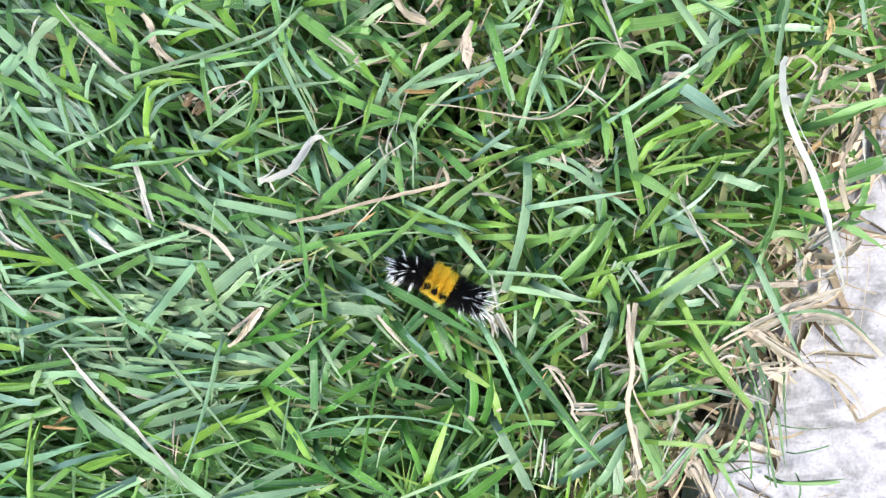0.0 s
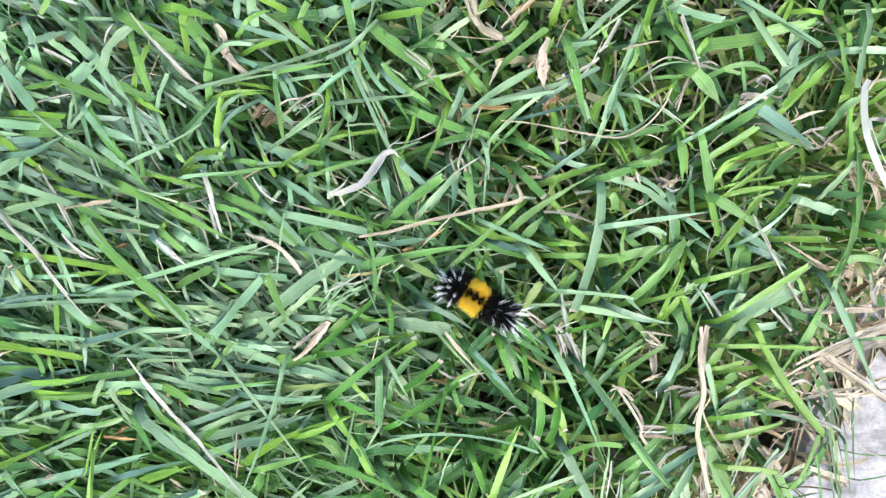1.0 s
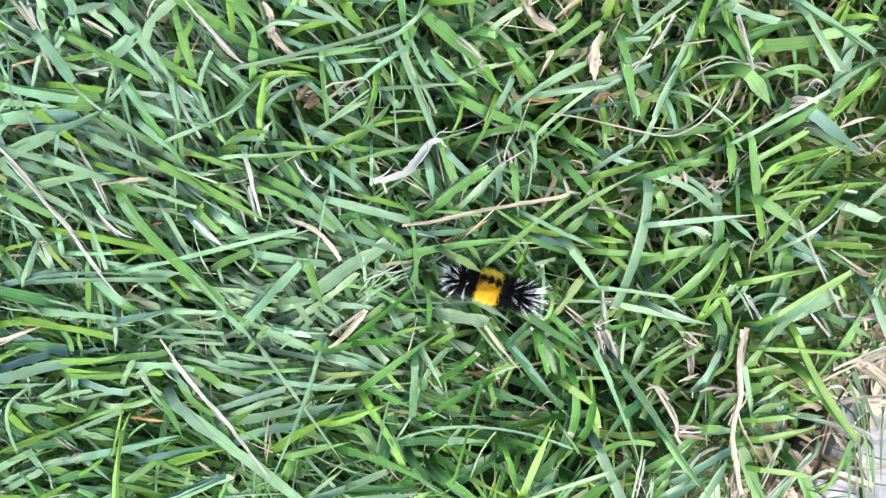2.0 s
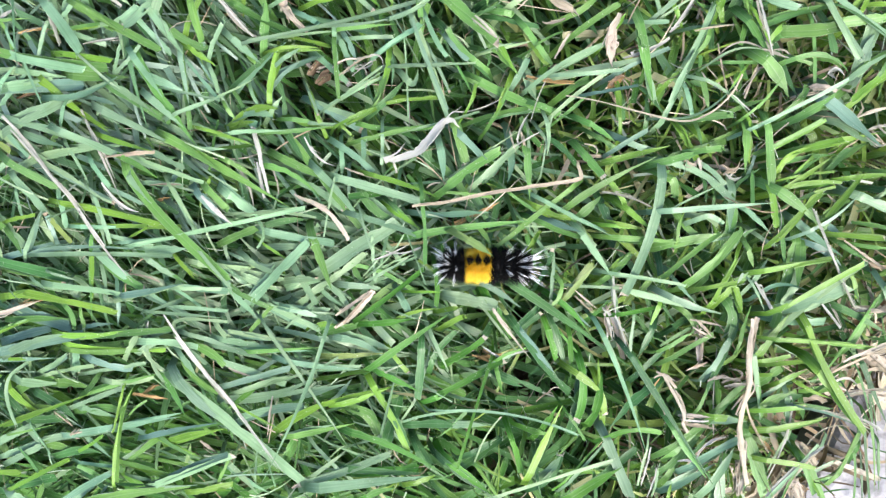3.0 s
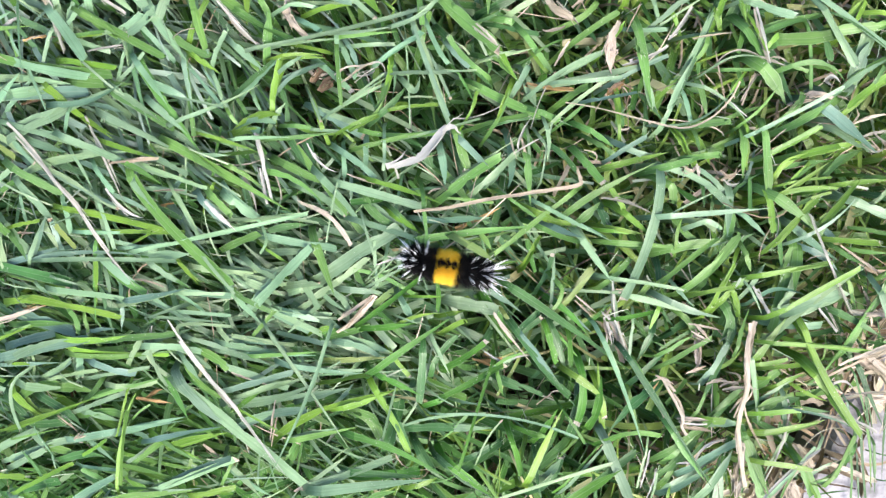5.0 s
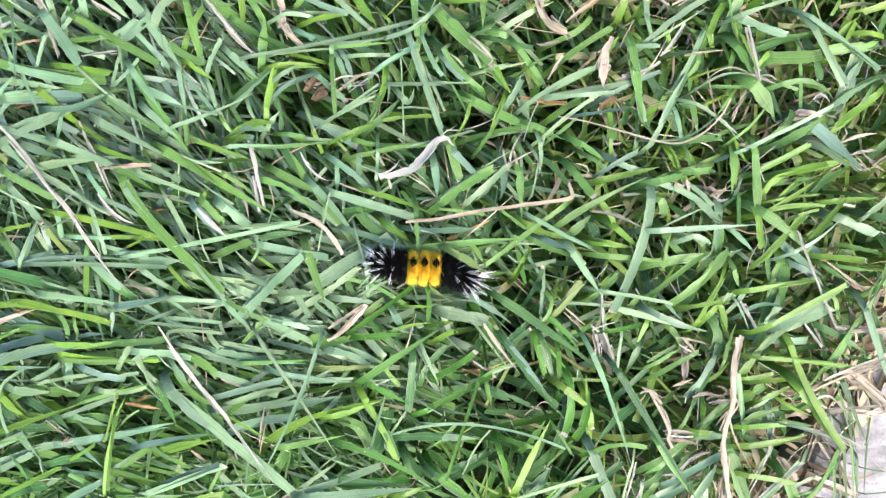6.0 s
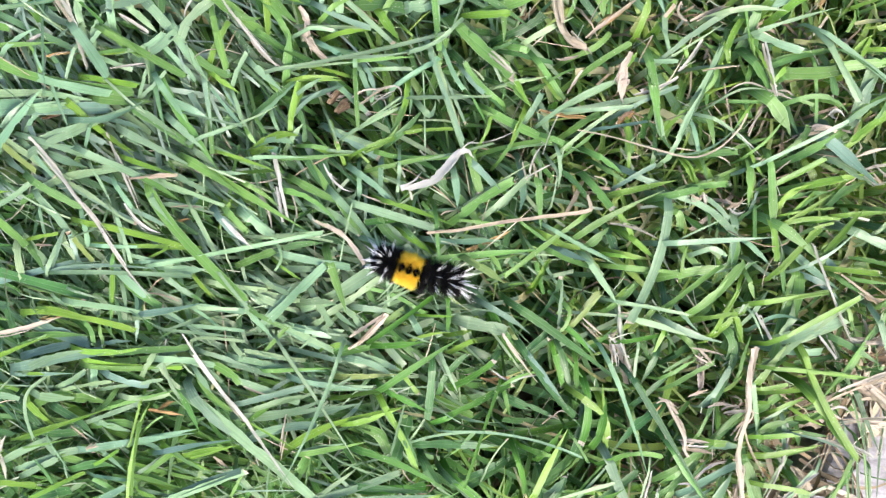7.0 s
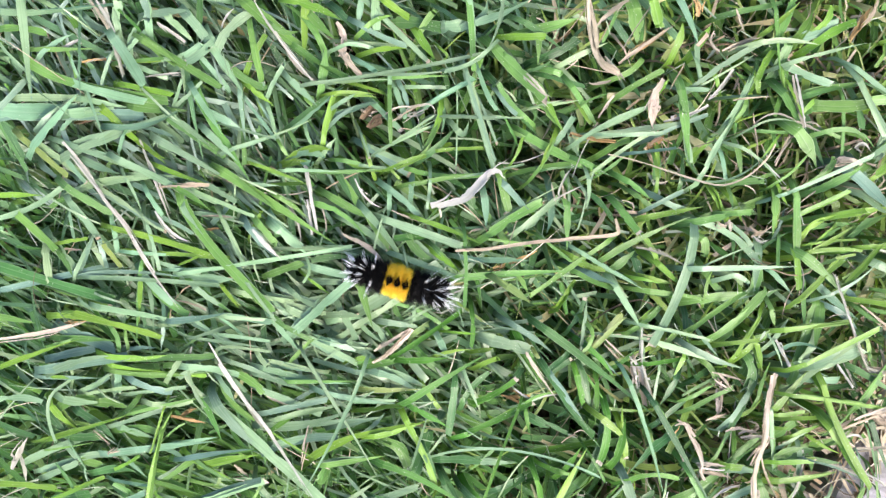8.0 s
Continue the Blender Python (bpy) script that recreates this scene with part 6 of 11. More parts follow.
blade("p", 2.4, -168.0, 22.5, 27.8, -157.1, 16.8, 27.6, -147.9, 12.5, 27.6)
blade("b", 2.0, -183.2, 58.3, 29.2, -177.7, 59.3, 29.4, -172.5, 60.4, 29.7)
blade("b", 1.7, -170.0, 60.2, 30.7, -160.9, 61.9, 31.1, -149.8, 64.9, 31.7)
blade("b", 2.3, -181.9, 61.9, 29.5, -180.5, 55.7, 29.0, -178.7, 49.3, 28.6)
blade("y", 2.0, -178.3, 6.0, 26.1, -171.8, 7.2, 26.4, -165.7, 7.8, 26.6)
blade("b", 1.7, -177.2, -0.7, 26.6, -165.7, 2.5, 27.2, -159.0, 11.3, 28.1)
blade("p", 2.1, -172.6, -54.8, 22.4, -164.5, -51.2, 23.0, -159.2, -53.6, 22.9)
dry("s", 1.7, -174.6, -36.8, 22.8, -159.6, -32.7, 23.6, -149.0, -27.8, 24.3)
blade("y", 1.7, -173.4, -45.2, 23.2, -161.5, -37.9, 24.1, -149.8, -32.9, 24.9)
dry("w", 2.1, -166.1, -75.4, 22.0, -164.8, -70.7, 22.4, -162.3, -64.8, 22.9)
dry("w", 1.4, -165.0, -69.9, 21.5, -162.5, -73.3, 21.3, -161.8, -79.5, 20.8)
blade("y", 2.1, -170.4, -80.6, 20.4, -161.1, -79.7, 20.8, -152.2, -79.1, 21.1)
blade("d", 3.4, -176.5, -14.6, 24.5, -158.7, -17.9, 24.8, -140.8, -20.2, 25.2)
blade("g", 2.7, -171.6, 1.3, 27.0, -165.4, -2.7, 26.8, -158.9, -7.4, 26.6)
blade("p", 2.4, -162.4, -8.8, 26.4, -161.5, -13.3, 26.1, -160.6, -17.7, 25.8)
blade("g", 2.1, -175.2, -29.7, 23.4, -169.4, -29.9, 23.5, -163.9, -30.2, 23.7)
blade("b", 2.1, -151.2, -12.8, 24.4, -168.2, -19.0, 23.4, -175.5, -22.1, 23.0)
blade("b", 2.4, -144.7, -62.3, 20.7, -161.0, -70.8, 19.5, -164.2, -73.9, 19.2)
blade("b", 1.0, -155.0, -49.0, 24.4, -161.4, -52.5, 24.0, -153.5, -64.5, 23.2)
dry("w", 1.3, -154.7, 65.2, 32.6, -151.3, 60.9, 32.3, -148.2, 56.6, 32.1)
blade("p", 2.3, -148.9, 60.7, 31.4, -149.5, 63.8, 31.6, -149.4, 67.0, 31.9)
blade("p", 2.6, -139.8, 62.0, 31.8, -139.9, 65.1, 32.0, -140.5, 68.2, 32.2)
dry("s", 1.3, -4.3, 68.4, 36.3, 1.4, 74.1, 37.0, 10.0, 81.2, 37.8)
blade("g", 2.3, -91.6, 64.7, 33.4, -93.8, 69.5, 33.7, -102.2, 71.9, 33.7)
blade("b", 1.6, -80.1, 76.6, 34.7, -69.3, 69.3, 34.5, -58.4, 61.3, 34.1)
blade("b", 2.0, -49.7, 80.8, 36.0, -47.5, 74.1, 35.5, -45.8, 67.8, 35.0)
blade("g", 2.0, -32.6, 76.0, 36.1, -28.3, 74.3, 36.1, -20.2, 69.8, 36.0)
blade("d", 2.6, -86.2, 72.3, 32.2, -78.9, 67.0, 32.0, -71.8, 63.0, 31.9)
long_dry("s", 1.5, "bent tan dry grass stalk", (-4.7, 64.8, 38.0), (-10.0, 67.3, 38.1), (-13.8, 74.7, 38.6), (-16.4, 84.9, 39.3))
blade("p", 2.3, -75.1, -15.1, 29.5, -72.0, -13.9, 29.7, -67.6, -14.9, 29.8)
blade("p", 2.3, -71.4, -19.9, 28.3, -67.7, -16.5, 28.7, -63.7, -13.0, 29.0)
blade("p", 2.3, -88.2, -22.2, 27.6, -84.6, -16.4, 28.1, -81.0, -10.9, 28.7)
blade("p", 2.0, -74.4, -13.8, 28.7, -71.8, -17.4, 28.5, -68.5, -21.7, 28.2)
blade("p", 2.4, -89.1, -15.8, 28.1, -84.5, -17.2, 28.1, -78.9, -19.2, 28.1)
blade("p", 2.0, -60.0, -15.6, 29.0, -55.7, -15.4, 29.1, -50.5, -15.8, 29.2)
blade("p", 2.7, -80.5, -23.5, 26.7, -73.5, -24.2, 26.9, -65.2, -24.0, 27.1)
blade("p", 2.4, -94.7, -18.6, 26.7, -90.6, -23.2, 26.4, -85.1, -27.6, 26.2)
blade("p", 2.0, -103.8, -13.0, 26.8, -96.8, -13.6, 27.0, -88.5, -13.4, 27.3)
blade("p", 1.7, -88.7, -10.8, 28.5, -84.1, -14.4, 28.3, -76.5, -14.2, 28.6)
blade("b", 2.4, -76.2, 12.8, 27.8, -67.8, 10.6, 29.2, -62.5, 5.6, 29.3)
blade("b", 2.5, -70.3, 15.6, 31.5, -61.8, 9.3, 31.2, -56.6, 0.9, 29.6)
blade("g", 2.0, -85.4, 16.3, 29.8, -77.6, 17.4, 30.5, -70.0, 8.9, 29.5)
blade("g", 2.4, -81.6, 19.0, 29.8, -72.1, 14.7, 31.0, -65.4, 13.3, 31.2)
blade("b", 2.7, -57.9, 10.8, 30.0, -53.8, 6.4, 29.2, -42.9, 2.6, 27.6)
blade("b", 1.7, -95.9, 9.3, 30.0, -92.2, 5.8, 30.2, -87.9, 3.2, 29.5)
blade("b", 3.1, -95.5, 7.3, 30.7, -89.6, 3.5, 29.9, -86.4, 1.0, 28.1)
blade("p", 0.9, -95.8, 1.7, 27.6, -81.9, 5.2, 29.3, -70.3, 2.9, 29.5)
blade("b", 1.6, -90.8, 2.2, 26.6, -81.3, 3.7, 28.5, -73.7, 5.8, 29.5)
blade("g", 1.7, -96.1, 16.7, 31.8, -92.0, 15.6, 31.2, -87.0, 11.3, 29.4)
blade("d", 3.1, -76.8, 27.0, 26.8, -75.0, 23.7, 27.2, -72.4, 18.1, 26.5)
blade("d", 2.0, -80.2, 25.6, 29.7, -77.5, 21.8, 29.7, -74.9, 18.1, 28.7)
blade("b", 1.6, -64.7, 22.2, 30.2, -63.7, 16.5, 30.1, -64.5, 14.7, 29.2)
blade("b", 1.1, -62.1, 14.5, 29.6, -61.6, 11.1, 29.1, -62.1, 8.5, 27.7)
blade("b", 2.0, -64.7, 23.4, 30.7, -61.0, 21.7, 31.2, -55.4, 17.1, 30.5)
blade("b", 1.9, -58.6, 25.9, 31.2, -57.8, 20.0, 30.6, -59.0, 15.6, 29.0)
blade("b", 2.4, -36.9, 24.8, 31.1, -35.7, 21.3, 31.3, -35.3, 16.2, 30.3)
blade("d", 2.8, -40.9, 24.5, 29.8, -39.2, 19.1, 28.7, -36.1, 17.1, 27.0)
blade("g", 1.3, -41.0, 13.2, 31.7, -39.9, 11.3, 32.2, -40.9, 7.6, 31.5)
blade("b", 1.1, -53.4, 27.0, 32.7, -53.0, 24.7, 32.3, -53.2, 19.3, 30.6)
blade("y", 1.9, -48.5, 6.5, 30.7, -44.7, 4.7, 32.0, -40.8, 2.0, 32.3)
blade("b", 1.9, -40.0, 6.5, 29.6, -37.1, 6.4, 29.8, -32.9, 6.4, 29.0)
blade("p", 1.1, -58.4, 4.4, 29.8, -50.1, 2.9, 30.9, -41.9, 0.7, 31.0)
blade("p", 0.6, -65.9, 14.4, 31.7, -67.3, 5.7, 31.2, -67.9, -5.4, 29.7)
dry("w", 1.1, -90.4, 26.8, 31.0, -87.3, 19.2, 31.4, -84.2, 8.4, 30.5)
dry("w", 0.6, -85.2, 17.1, 29.0, -82.2, 13.8, 29.5, -81.7, 8.6, 28.9)
blade("p", 0.9, -86.2, -0.2, 28.7, -82.9, -3.7, 29.9, -86.2, -7.0, 29.8)
blade("g", 2.4, -95.2, -5.5, 27.5, -91.9, -3.6, 28.5, -87.3, -1.5, 28.5)
blade("b", 2.0, -73.8, -5.6, 27.6, -71.6, -2.7, 27.7, -69.6, 0.9, 27.0)
blade("b", 1.4, -95.7, 24.7, 31.2, -87.8, 26.1, 31.8, -80.0, 26.4, 31.4)
blade("g", 1.6, -83.5, 26.1, 29.5, -76.6, 27.0, 30.4, -71.6, 27.9, 30.2)
blade("g", 1.6, -58.5, 25.9, 31.5, -45.8, 30.1, 33.1, -43.8, 30.3, 33.1)
blade("y", 0.9, -65.2, 29.2, 31.2, -63.5, 27.7, 31.4, -61.8, 26.6, 30.7)
blade("d", 1.9, -48.6, 29.5, 28.8, -45.2, 28.1, 29.9, -41.9, 26.8, 30.1)
dry("s", 0.8, -63.4, 17.5, 30.8, -59.3, 16.1, 31.1, -55.3, 15.5, 30.4)
dry("w", 1.1, -50.1, 20.7, 32.2, -48.9, 18.6, 31.5, -48.7, 17.4, 29.8)
dry("w", 0.8, -39.9, 13.8, 29.0, -38.8, 15.5, 30.2, -36.0, 15.7, 30.3)
blade("g", 2.8, -33.7, 15.0, 32.4, -28.1, 20.9, 33.8, -20.1, 26.1, 34.2)
blade("p", 2.0, -24.4, 17.9, 32.2, -20.9, 21.6, 32.3, -15.3, 28.0, 31.7)
blade("p", 1.1, -33.8, 17.1, 30.2, -26.0, 24.1, 32.7, -15.9, 31.3, 34.2)
blade("g", 2.8, -33.3, 31.3, 33.2, -31.1, 25.4, 33.4, -29.2, 21.8, 32.8)
blade("b", 2.2, -31.5, 29.0, 34.1, -26.8, 25.5, 33.8, -23.6, 22.0, 32.5)
blade("b", 2.4, -17.6, 29.2, 29.8, -15.0, 22.5, 30.9, -17.4, 17.0, 31.0)
blade("g", 2.4, -12.8, 26.1, 33.0, -12.0, 21.8, 33.1, -10.6, 12.8, 31.8)
blade("p", 0.9, -13.0, 32.5, 32.4, -11.8, 25.5, 32.5, -10.9, 18.4, 31.6)
blade("p", 1.4, -8.1, 34.2, 36.1, -6.7, 30.7, 35.1, -7.0, 26.3, 33.1)
blade("d", 2.0, -5.7, 30.2, 30.8, -1.2, 27.7, 32.0, 2.0, 23.6, 32.1)
blade("g", 2.7, 3.1, 26.8, 33.8, 4.9, 24.7, 34.8, 9.0, 20.6, 34.7)
blade("p", 1.4, 12.9, 29.7, 34.6, 15.1, 31.6, 35.4, 19.8, 34.6, 35.3)
blade("b", 2.0, 14.4, 31.4, 34.3, 18.6, 29.2, 34.6, 22.7, 29.5, 34.0)
blade("g", 1.6, 6.9, 32.1, 31.6, 10.0, 30.3, 32.9, 13.3, 28.6, 33.2)
blade("y", 1.7, 11.3, 19.6, 33.8, 16.9, 14.6, 33.4, 16.9, 12.2, 32.0)
blade("y", 1.6, 16.8, 12.2, 32.5, 20.8, 9.6, 32.9, 26.0, 6.2, 32.3)
blade("y", 1.3, 13.8, 7.5, 32.0, 17.5, 7.6, 32.2, 20.9, 6.9, 31.4)
blade("d", 3.1, 9.9, 14.0, 29.7, 12.2, 8.9, 30.2, 15.2, 5.6, 29.8)
blade("g", 2.7, 4.1, 9.8, 32.3, 7.3, 13.1, 33.1, 9.1, 15.5, 32.7)
blade("b", 1.1, -3.9, 11.9, 31.1, 4.5, 8.6, 30.9, 13.2, 5.4, 29.8)
blade("y", 1.9, -7.3, 10.0, 30.4, -4.4, 8.0, 31.0, 1.6, 8.8, 31.0)
blade("b", 2.2, -4.0, 7.4, 31.8, -1.1, 6.1, 33.0, 4.4, 5.0, 33.3)
blade("b", 2.0, -32.9, 6.9, 30.7, -26.8, 7.7, 32.2, -21.5, 8.5, 32.7)
blade("p", 0.6, -17.5, 15.5, 30.2, -14.7, 12.5, 31.3, -7.9, 9.9, 31.6)
blade("g", 1.1, -18.2, -0.3, 31.9, -14.4, 2.5, 31.8, -10.5, 5.2, 30.6)
blade("p", 0.8, -19.5, -1.7, 30.0, -15.1, 2.8, 29.8, -7.3, 7.5, 28.8)
blade("y", 1.3, -9.0, 0.5, 32.1, -8.3, 2.8, 32.2, -6.5, 4.4, 31.3)
blade("p", 0.8, -31.8, -0.0, 28.6, -27.2, 2.4, 29.7, -22.4, 3.3, 29.7)
blade("p", 0.6, -14.7, 5.2, 31.5, -7.8, 5.5, 31.2, 0.9, 5.9, 30.0)
blade("p", 1.7, 5.4, 5.1, 30.5, 6.1, 3.3, 30.9, 9.4, 1.0, 30.4)
blade("g", 2.2, 15.5, 4.0, 31.3, 22.8, 3.3, 31.5, 30.2, 4.9, 30.8)
blade("b", 1.9, 25.0, 15.4, 33.7, 24.3, 9.3, 33.6, 24.4, 4.9, 32.6)
blade("g", 1.9, 26.2, 21.9, 33.1, 26.3, 23.9, 33.7, 28.1, 24.4, 33.2)
blade("b", 1.7, -94.9, -13.9, 25.9, -89.9, -17.1, 26.0, -82.6, -21.8, 25.1)
blade("b", 1.9, -91.5, -16.3, 27.5, -90.7, -16.7, 27.2, -79.9, -22.8, 25.8)
blade("p", 2.0, -91.0, -14.4, 25.0, -85.1, -16.0, 26.5, -73.8, -16.3, 27.3)
dry("s", 1.9, -74.1, -15.5, 28.3, -70.9, -15.6, 28.2, -67.9, -14.2, 27.2)
blade("p", 1.6, -68.9, -16.7, 27.2, -65.6, -20.0, 28.2, -61.0, -21.6, 28.5)
blade("p", 1.1, -66.1, -15.6, 27.5, -63.6, -17.1, 26.8, -59.4, -20.2, 25.0)
blade("g", 2.0, -59.4, -9.7, 26.9, -58.8, -13.1, 27.6, -54.3, -15.4, 27.6)
blade("p", 1.4, -53.6, -15.0, 26.7, -52.1, -12.5, 27.9, -47.3, -12.2, 28.1)
dry("s", 0.9, -60.4, -26.7, 29.5, -56.8, -21.0, 30.7, -53.2, -17.0, 30.7)
blade("g", 2.2, -65.1, -30.2, 24.6, -60.4, -28.5, 26.6, -53.4, -25.9, 27.6)
blade("e", 2.0, -53.3, -26.3, 28.2, -45.2, -25.2, 29.0, -40.5, -23.8, 28.8)
blade("b", 3.0, -73.0, -23.0, 25.8, -66.8, -24.8, 26.7, -59.8, -28.3, 26.5)
blade("b", 2.8, -61.4, -29.8, 25.3, -52.2, -31.4, 26.1, -46.2, -33.4, 25.8)
blade("g", 2.2, -67.2, -28.6, 25.8, -63.9, -27.9, 26.8, -60.7, -26.9, 26.8)
blade("p", 0.8, -84.4, -28.6, 25.3, -79.1, -33.5, 25.1, -70.3, -43.4, 23.6)
blade("p", 0.6, -68.4, -42.7, 26.0, -66.9, -37.7, 27.9, -65.8, -31.4, 28.8)
blade("b", 2.4, -93.7, -32.9, 24.1, -89.1, -32.7, 25.6, -80.6, -33.9, 26.2)
blade("b", 3.1, -93.6, -35.8, 23.7, -84.7, -36.8, 25.4, -78.7, -36.6, 26.2)
blade("b", 1.7, -88.4, -37.0, 26.3, -80.2, -36.2, 26.9, -68.9, -35.9, 26.6)
blade("p", 1.4, -84.0, -42.6, 25.5, -81.4, -40.5, 25.1, -77.4, -37.7, 23.7)
blade("b", 1.9, -76.2, -39.0, 27.8, -68.2, -40.4, 27.4, -54.7, -39.8, 26.2)
blade("p", 1.1, -70.4, -39.3, 25.6, -61.5, -39.9, 27.4, -54.6, -38.8, 28.3)
blade("o2", 1.9, -63.1, -36.7, 27.2, -56.2, -35.7, 27.2, -47.8, -34.7, 26.2)
blade("y", 1.3, -44.6, -23.9, 27.7, -40.8, -20.5, 29.7, -33.5, -20.1, 30.6)
blade("y", 0.9, -39.6, -15.9, 29.1, -36.4, -15.6, 29.8, -33.1, -15.3, 29.4)
blade("y", 1.4, -45.7, -34.8, 26.8, -43.6, -37.5, 26.8, -40.7, -40.3, 25.8)
blade("p", 0.9, -35.6, -28.2, 26.4, -33.8, -32.7, 27.0, -29.3, -38.0, 26.6)
blade("b", 2.4, -44.2, -18.8, 28.7, -41.9, -21.9, 28.3, -41.3, -23.7, 26.9)
blade("e", 1.6, -35.2, -10.8, 27.5, -33.8, -15.9, 28.0, -34.5, -19.7, 27.6)
blade("p", 1.1, -92.2, -10.3, 26.8, -87.9, -11.5, 27.3, -80.6, -12.5, 27.0)
blade("p", 1.4, -95.1, -12.3, 25.8, -90.9, -12.2, 27.3, -81.2, -13.3, 27.9)
blade("b", 2.0, -76.1, -23.7, 29.2, -71.7, -24.0, 28.6, -65.6, -26.7, 26.9)
blade("b", 2.0, -83.0, -23.8, 26.1, -77.1, -26.8, 26.1, -71.3, -29.1, 25.2)
blade("g", 1.6, -92.9, -19.3, 27.5, -90.9, -21.0, 28.6, -82.5, -23.9, 28.7)
blade("p", 0.6, -51.3, -12.2, 28.7, -47.9, -9.8, 28.8, -43.0, -5.7, 28.1)
blade("p", 0.5, -50.7, -9.7, 28.4, -44.9, -6.0, 30.2, -40.6, -5.0, 30.7)
blade("p", 0.5, -53.1, -9.0, 30.4, -49.9, -4.2, 31.0, -47.9, -4.5, 30.1)
blade("g", 0.8, -53.7, -5.0, 29.7, -53.1, -9.4, 30.3, -52.7, -12.2, 30.0)
blade("d", 4.7, -17.0, -15.9, 25.5, -15.5, -21.4, 26.8, -13.2, -26.9, 27.1)
blade("e", 2.7, -20.3, -17.6, 27.6, -17.6, -22.2, 28.4, -14.1, -26.9, 28.2)
blade("o2", 1.3, -14.9, -19.1, 28.6, -11.3, -24.0, 28.0, -8.6, -26.6, 26.6)
blade("b", 2.4, -10.1, -24.5, 30.7, -4.5, -31.0, 30.1, 1.1, -36.1, 28.7)
blade("d", 1.9, -9.6, -23.8, 29.3, -7.3, -21.5, 30.3, -4.1, -19.0, 30.4)
blade("p", 1.9, -21.9, -11.8, 30.7, -15.8, -14.0, 30.9, -10.2, -18.1, 30.0)
blade("d", 3.1, -1.1, -22.3, 29.2, 1.0, -26.6, 28.9, 5.5, -36.0, 27.3)
blade("e", 1.9, -27.8, -34.2, 28.3, -22.8, -30.9, 29.4, -19.5, -27.1, 29.6)
blade("y", 2.0, -30.0, -24.1, 28.6, -28.1, -22.3, 30.2, -26.2, -21.5, 30.8)
blade("y", 1.6, -30.3, -20.2, 27.3, -29.1, -19.7, 28.0, -27.9, -19.5, 27.6)
blade("d", 2.2, -20.2, -27.4, 28.1, -19.1, -26.1, 27.7, -18.0, -23.3, 26.3)
blade("b", 1.3, 1.3, -15.2, 27.7, 5.7, -18.6, 28.9, 11.3, -22.8, 29.1)
blade("g", 1.4, -0.2, -9.0, 30.4, 3.5, -11.0, 31.6, -1.9, -17.2, 31.2)
blade("p", 1.6, 15.5, -6.4, 30.2, 22.5, -6.1, 31.2, 32.0, -7.2, 31.2)
dry("w", 1.1, 14.8, -6.7, 32.0, 15.2, -10.7, 31.9, 16.9, -18.0, 30.6)
blade("y", 1.6, 14.5, -4.3, 32.0, 16.3, -1.7, 32.1, 19.9, 1.0, 31.2)
blade("y", 1.3, 14.3, -6.1, 30.2, 16.1, -2.4, 30.5, 19.4, -2.8, 29.5)
blade("o2", 1.6, 2.6, -13.6, 31.0, 5.9, -7.9, 32.2, 9.6, -3.9, 32.3)
dry("s", 0.9, 4.4, -11.7, 31.6, 7.2, -13.7, 31.9, 11.0, -16.4, 31.2)
dry("w", 1.1, 13.5, -16.1, 28.8, 15.9, -20.7, 29.7, 16.8, -25.6, 29.5)
dry("w", 0.9, 16.3, -17.9, 32.2, 19.1, -22.2, 31.3, 21.7, -28.5, 29.2)
blade("e", 1.4, 18.0, -17.4, 31.6, 22.2, -16.6, 31.3, 30.6, -14.0, 30.3)
blade("e", 1.4, 9.6, -19.9, 27.6, 12.3, -17.4, 29.3, 15.0, -13.3, 30.2)
blade("e", 0.9, 2.1, -24.6, 28.3, 4.7, -27.7, 28.0, 10.2, -32.4, 26.7)
blade("p", 0.8, -16.4, -34.3, 29.4, -12.0, -31.7, 30.1, -6.7, -29.2, 29.7)
blade("p", 0.6, -19.9, -30.3, 27.6, -16.0, -32.5, 27.3, -13.7, -33.4, 26.0)
dry("o", 1.9, -20.7, -35.0, 20.2, -18.3, -33.6, 21.5, -15.7, -34.5, 21.6)
blade("y", 1.6, -20.6, -38.7, 25.1, -16.7, -34.9, 27.0, -13.4, -33.9, 27.7)
blade("d", 2.0, 28.5, -1.7, 27.7, 29.4, -6.0, 29.0, 28.7, -8.9, 29.4)
blade("b", 1.1, 21.8, -19.1, 31.8, 21.4, -24.5, 31.4, 21.9, -28.3, 30.1)
blade("d", 1.9, 25.8, -34.0, 28.4, 30.0, -28.1, 29.4, 34.3, -24.0, 29.3)
blade("d", 1.6, -4.5, -8.9, 26.1, -3.2, -6.2, 27.2, -2.2, -0.4, 27.6)
blade("b", 1.3, -1.9, -14.9, 29.5, -2.1, -2.7, 29.8, -1.9, -0.3, 28.4)
blade("p", 0.8, 15.2, -25.4, 31.4, 19.2, -32.1, 31.0, 19.7, -34.3, 29.8)
blade("y", 2.7, -77.8, -60.6, 24.2, -74.8, -56.0, 25.1, -65.3, -51.0, 25.1)
blade("b", 2.4, -88.0, -56.9, 24.3, -76.0, -51.8, 24.5, -70.3, -53.5, 23.0)
blade("b", 2.0, -73.7, -61.1, 24.0, -67.0, -58.2, 26.1, -60.5, -56.3, 27.0)
blade("y", 2.0, -59.4, -50.3, 27.5, -53.0, -48.5, 27.4, -43.7, -43.3, 26.7)
blade("b", 1.6, -89.5, -52.3, 23.0, -82.3, -51.4, 24.1, -67.4, -46.7, 24.7)
blade("p", 1.4, -88.3, -48.7, 25.8, -80.7, -44.9, 26.9, -74.8, -43.1, 26.8)
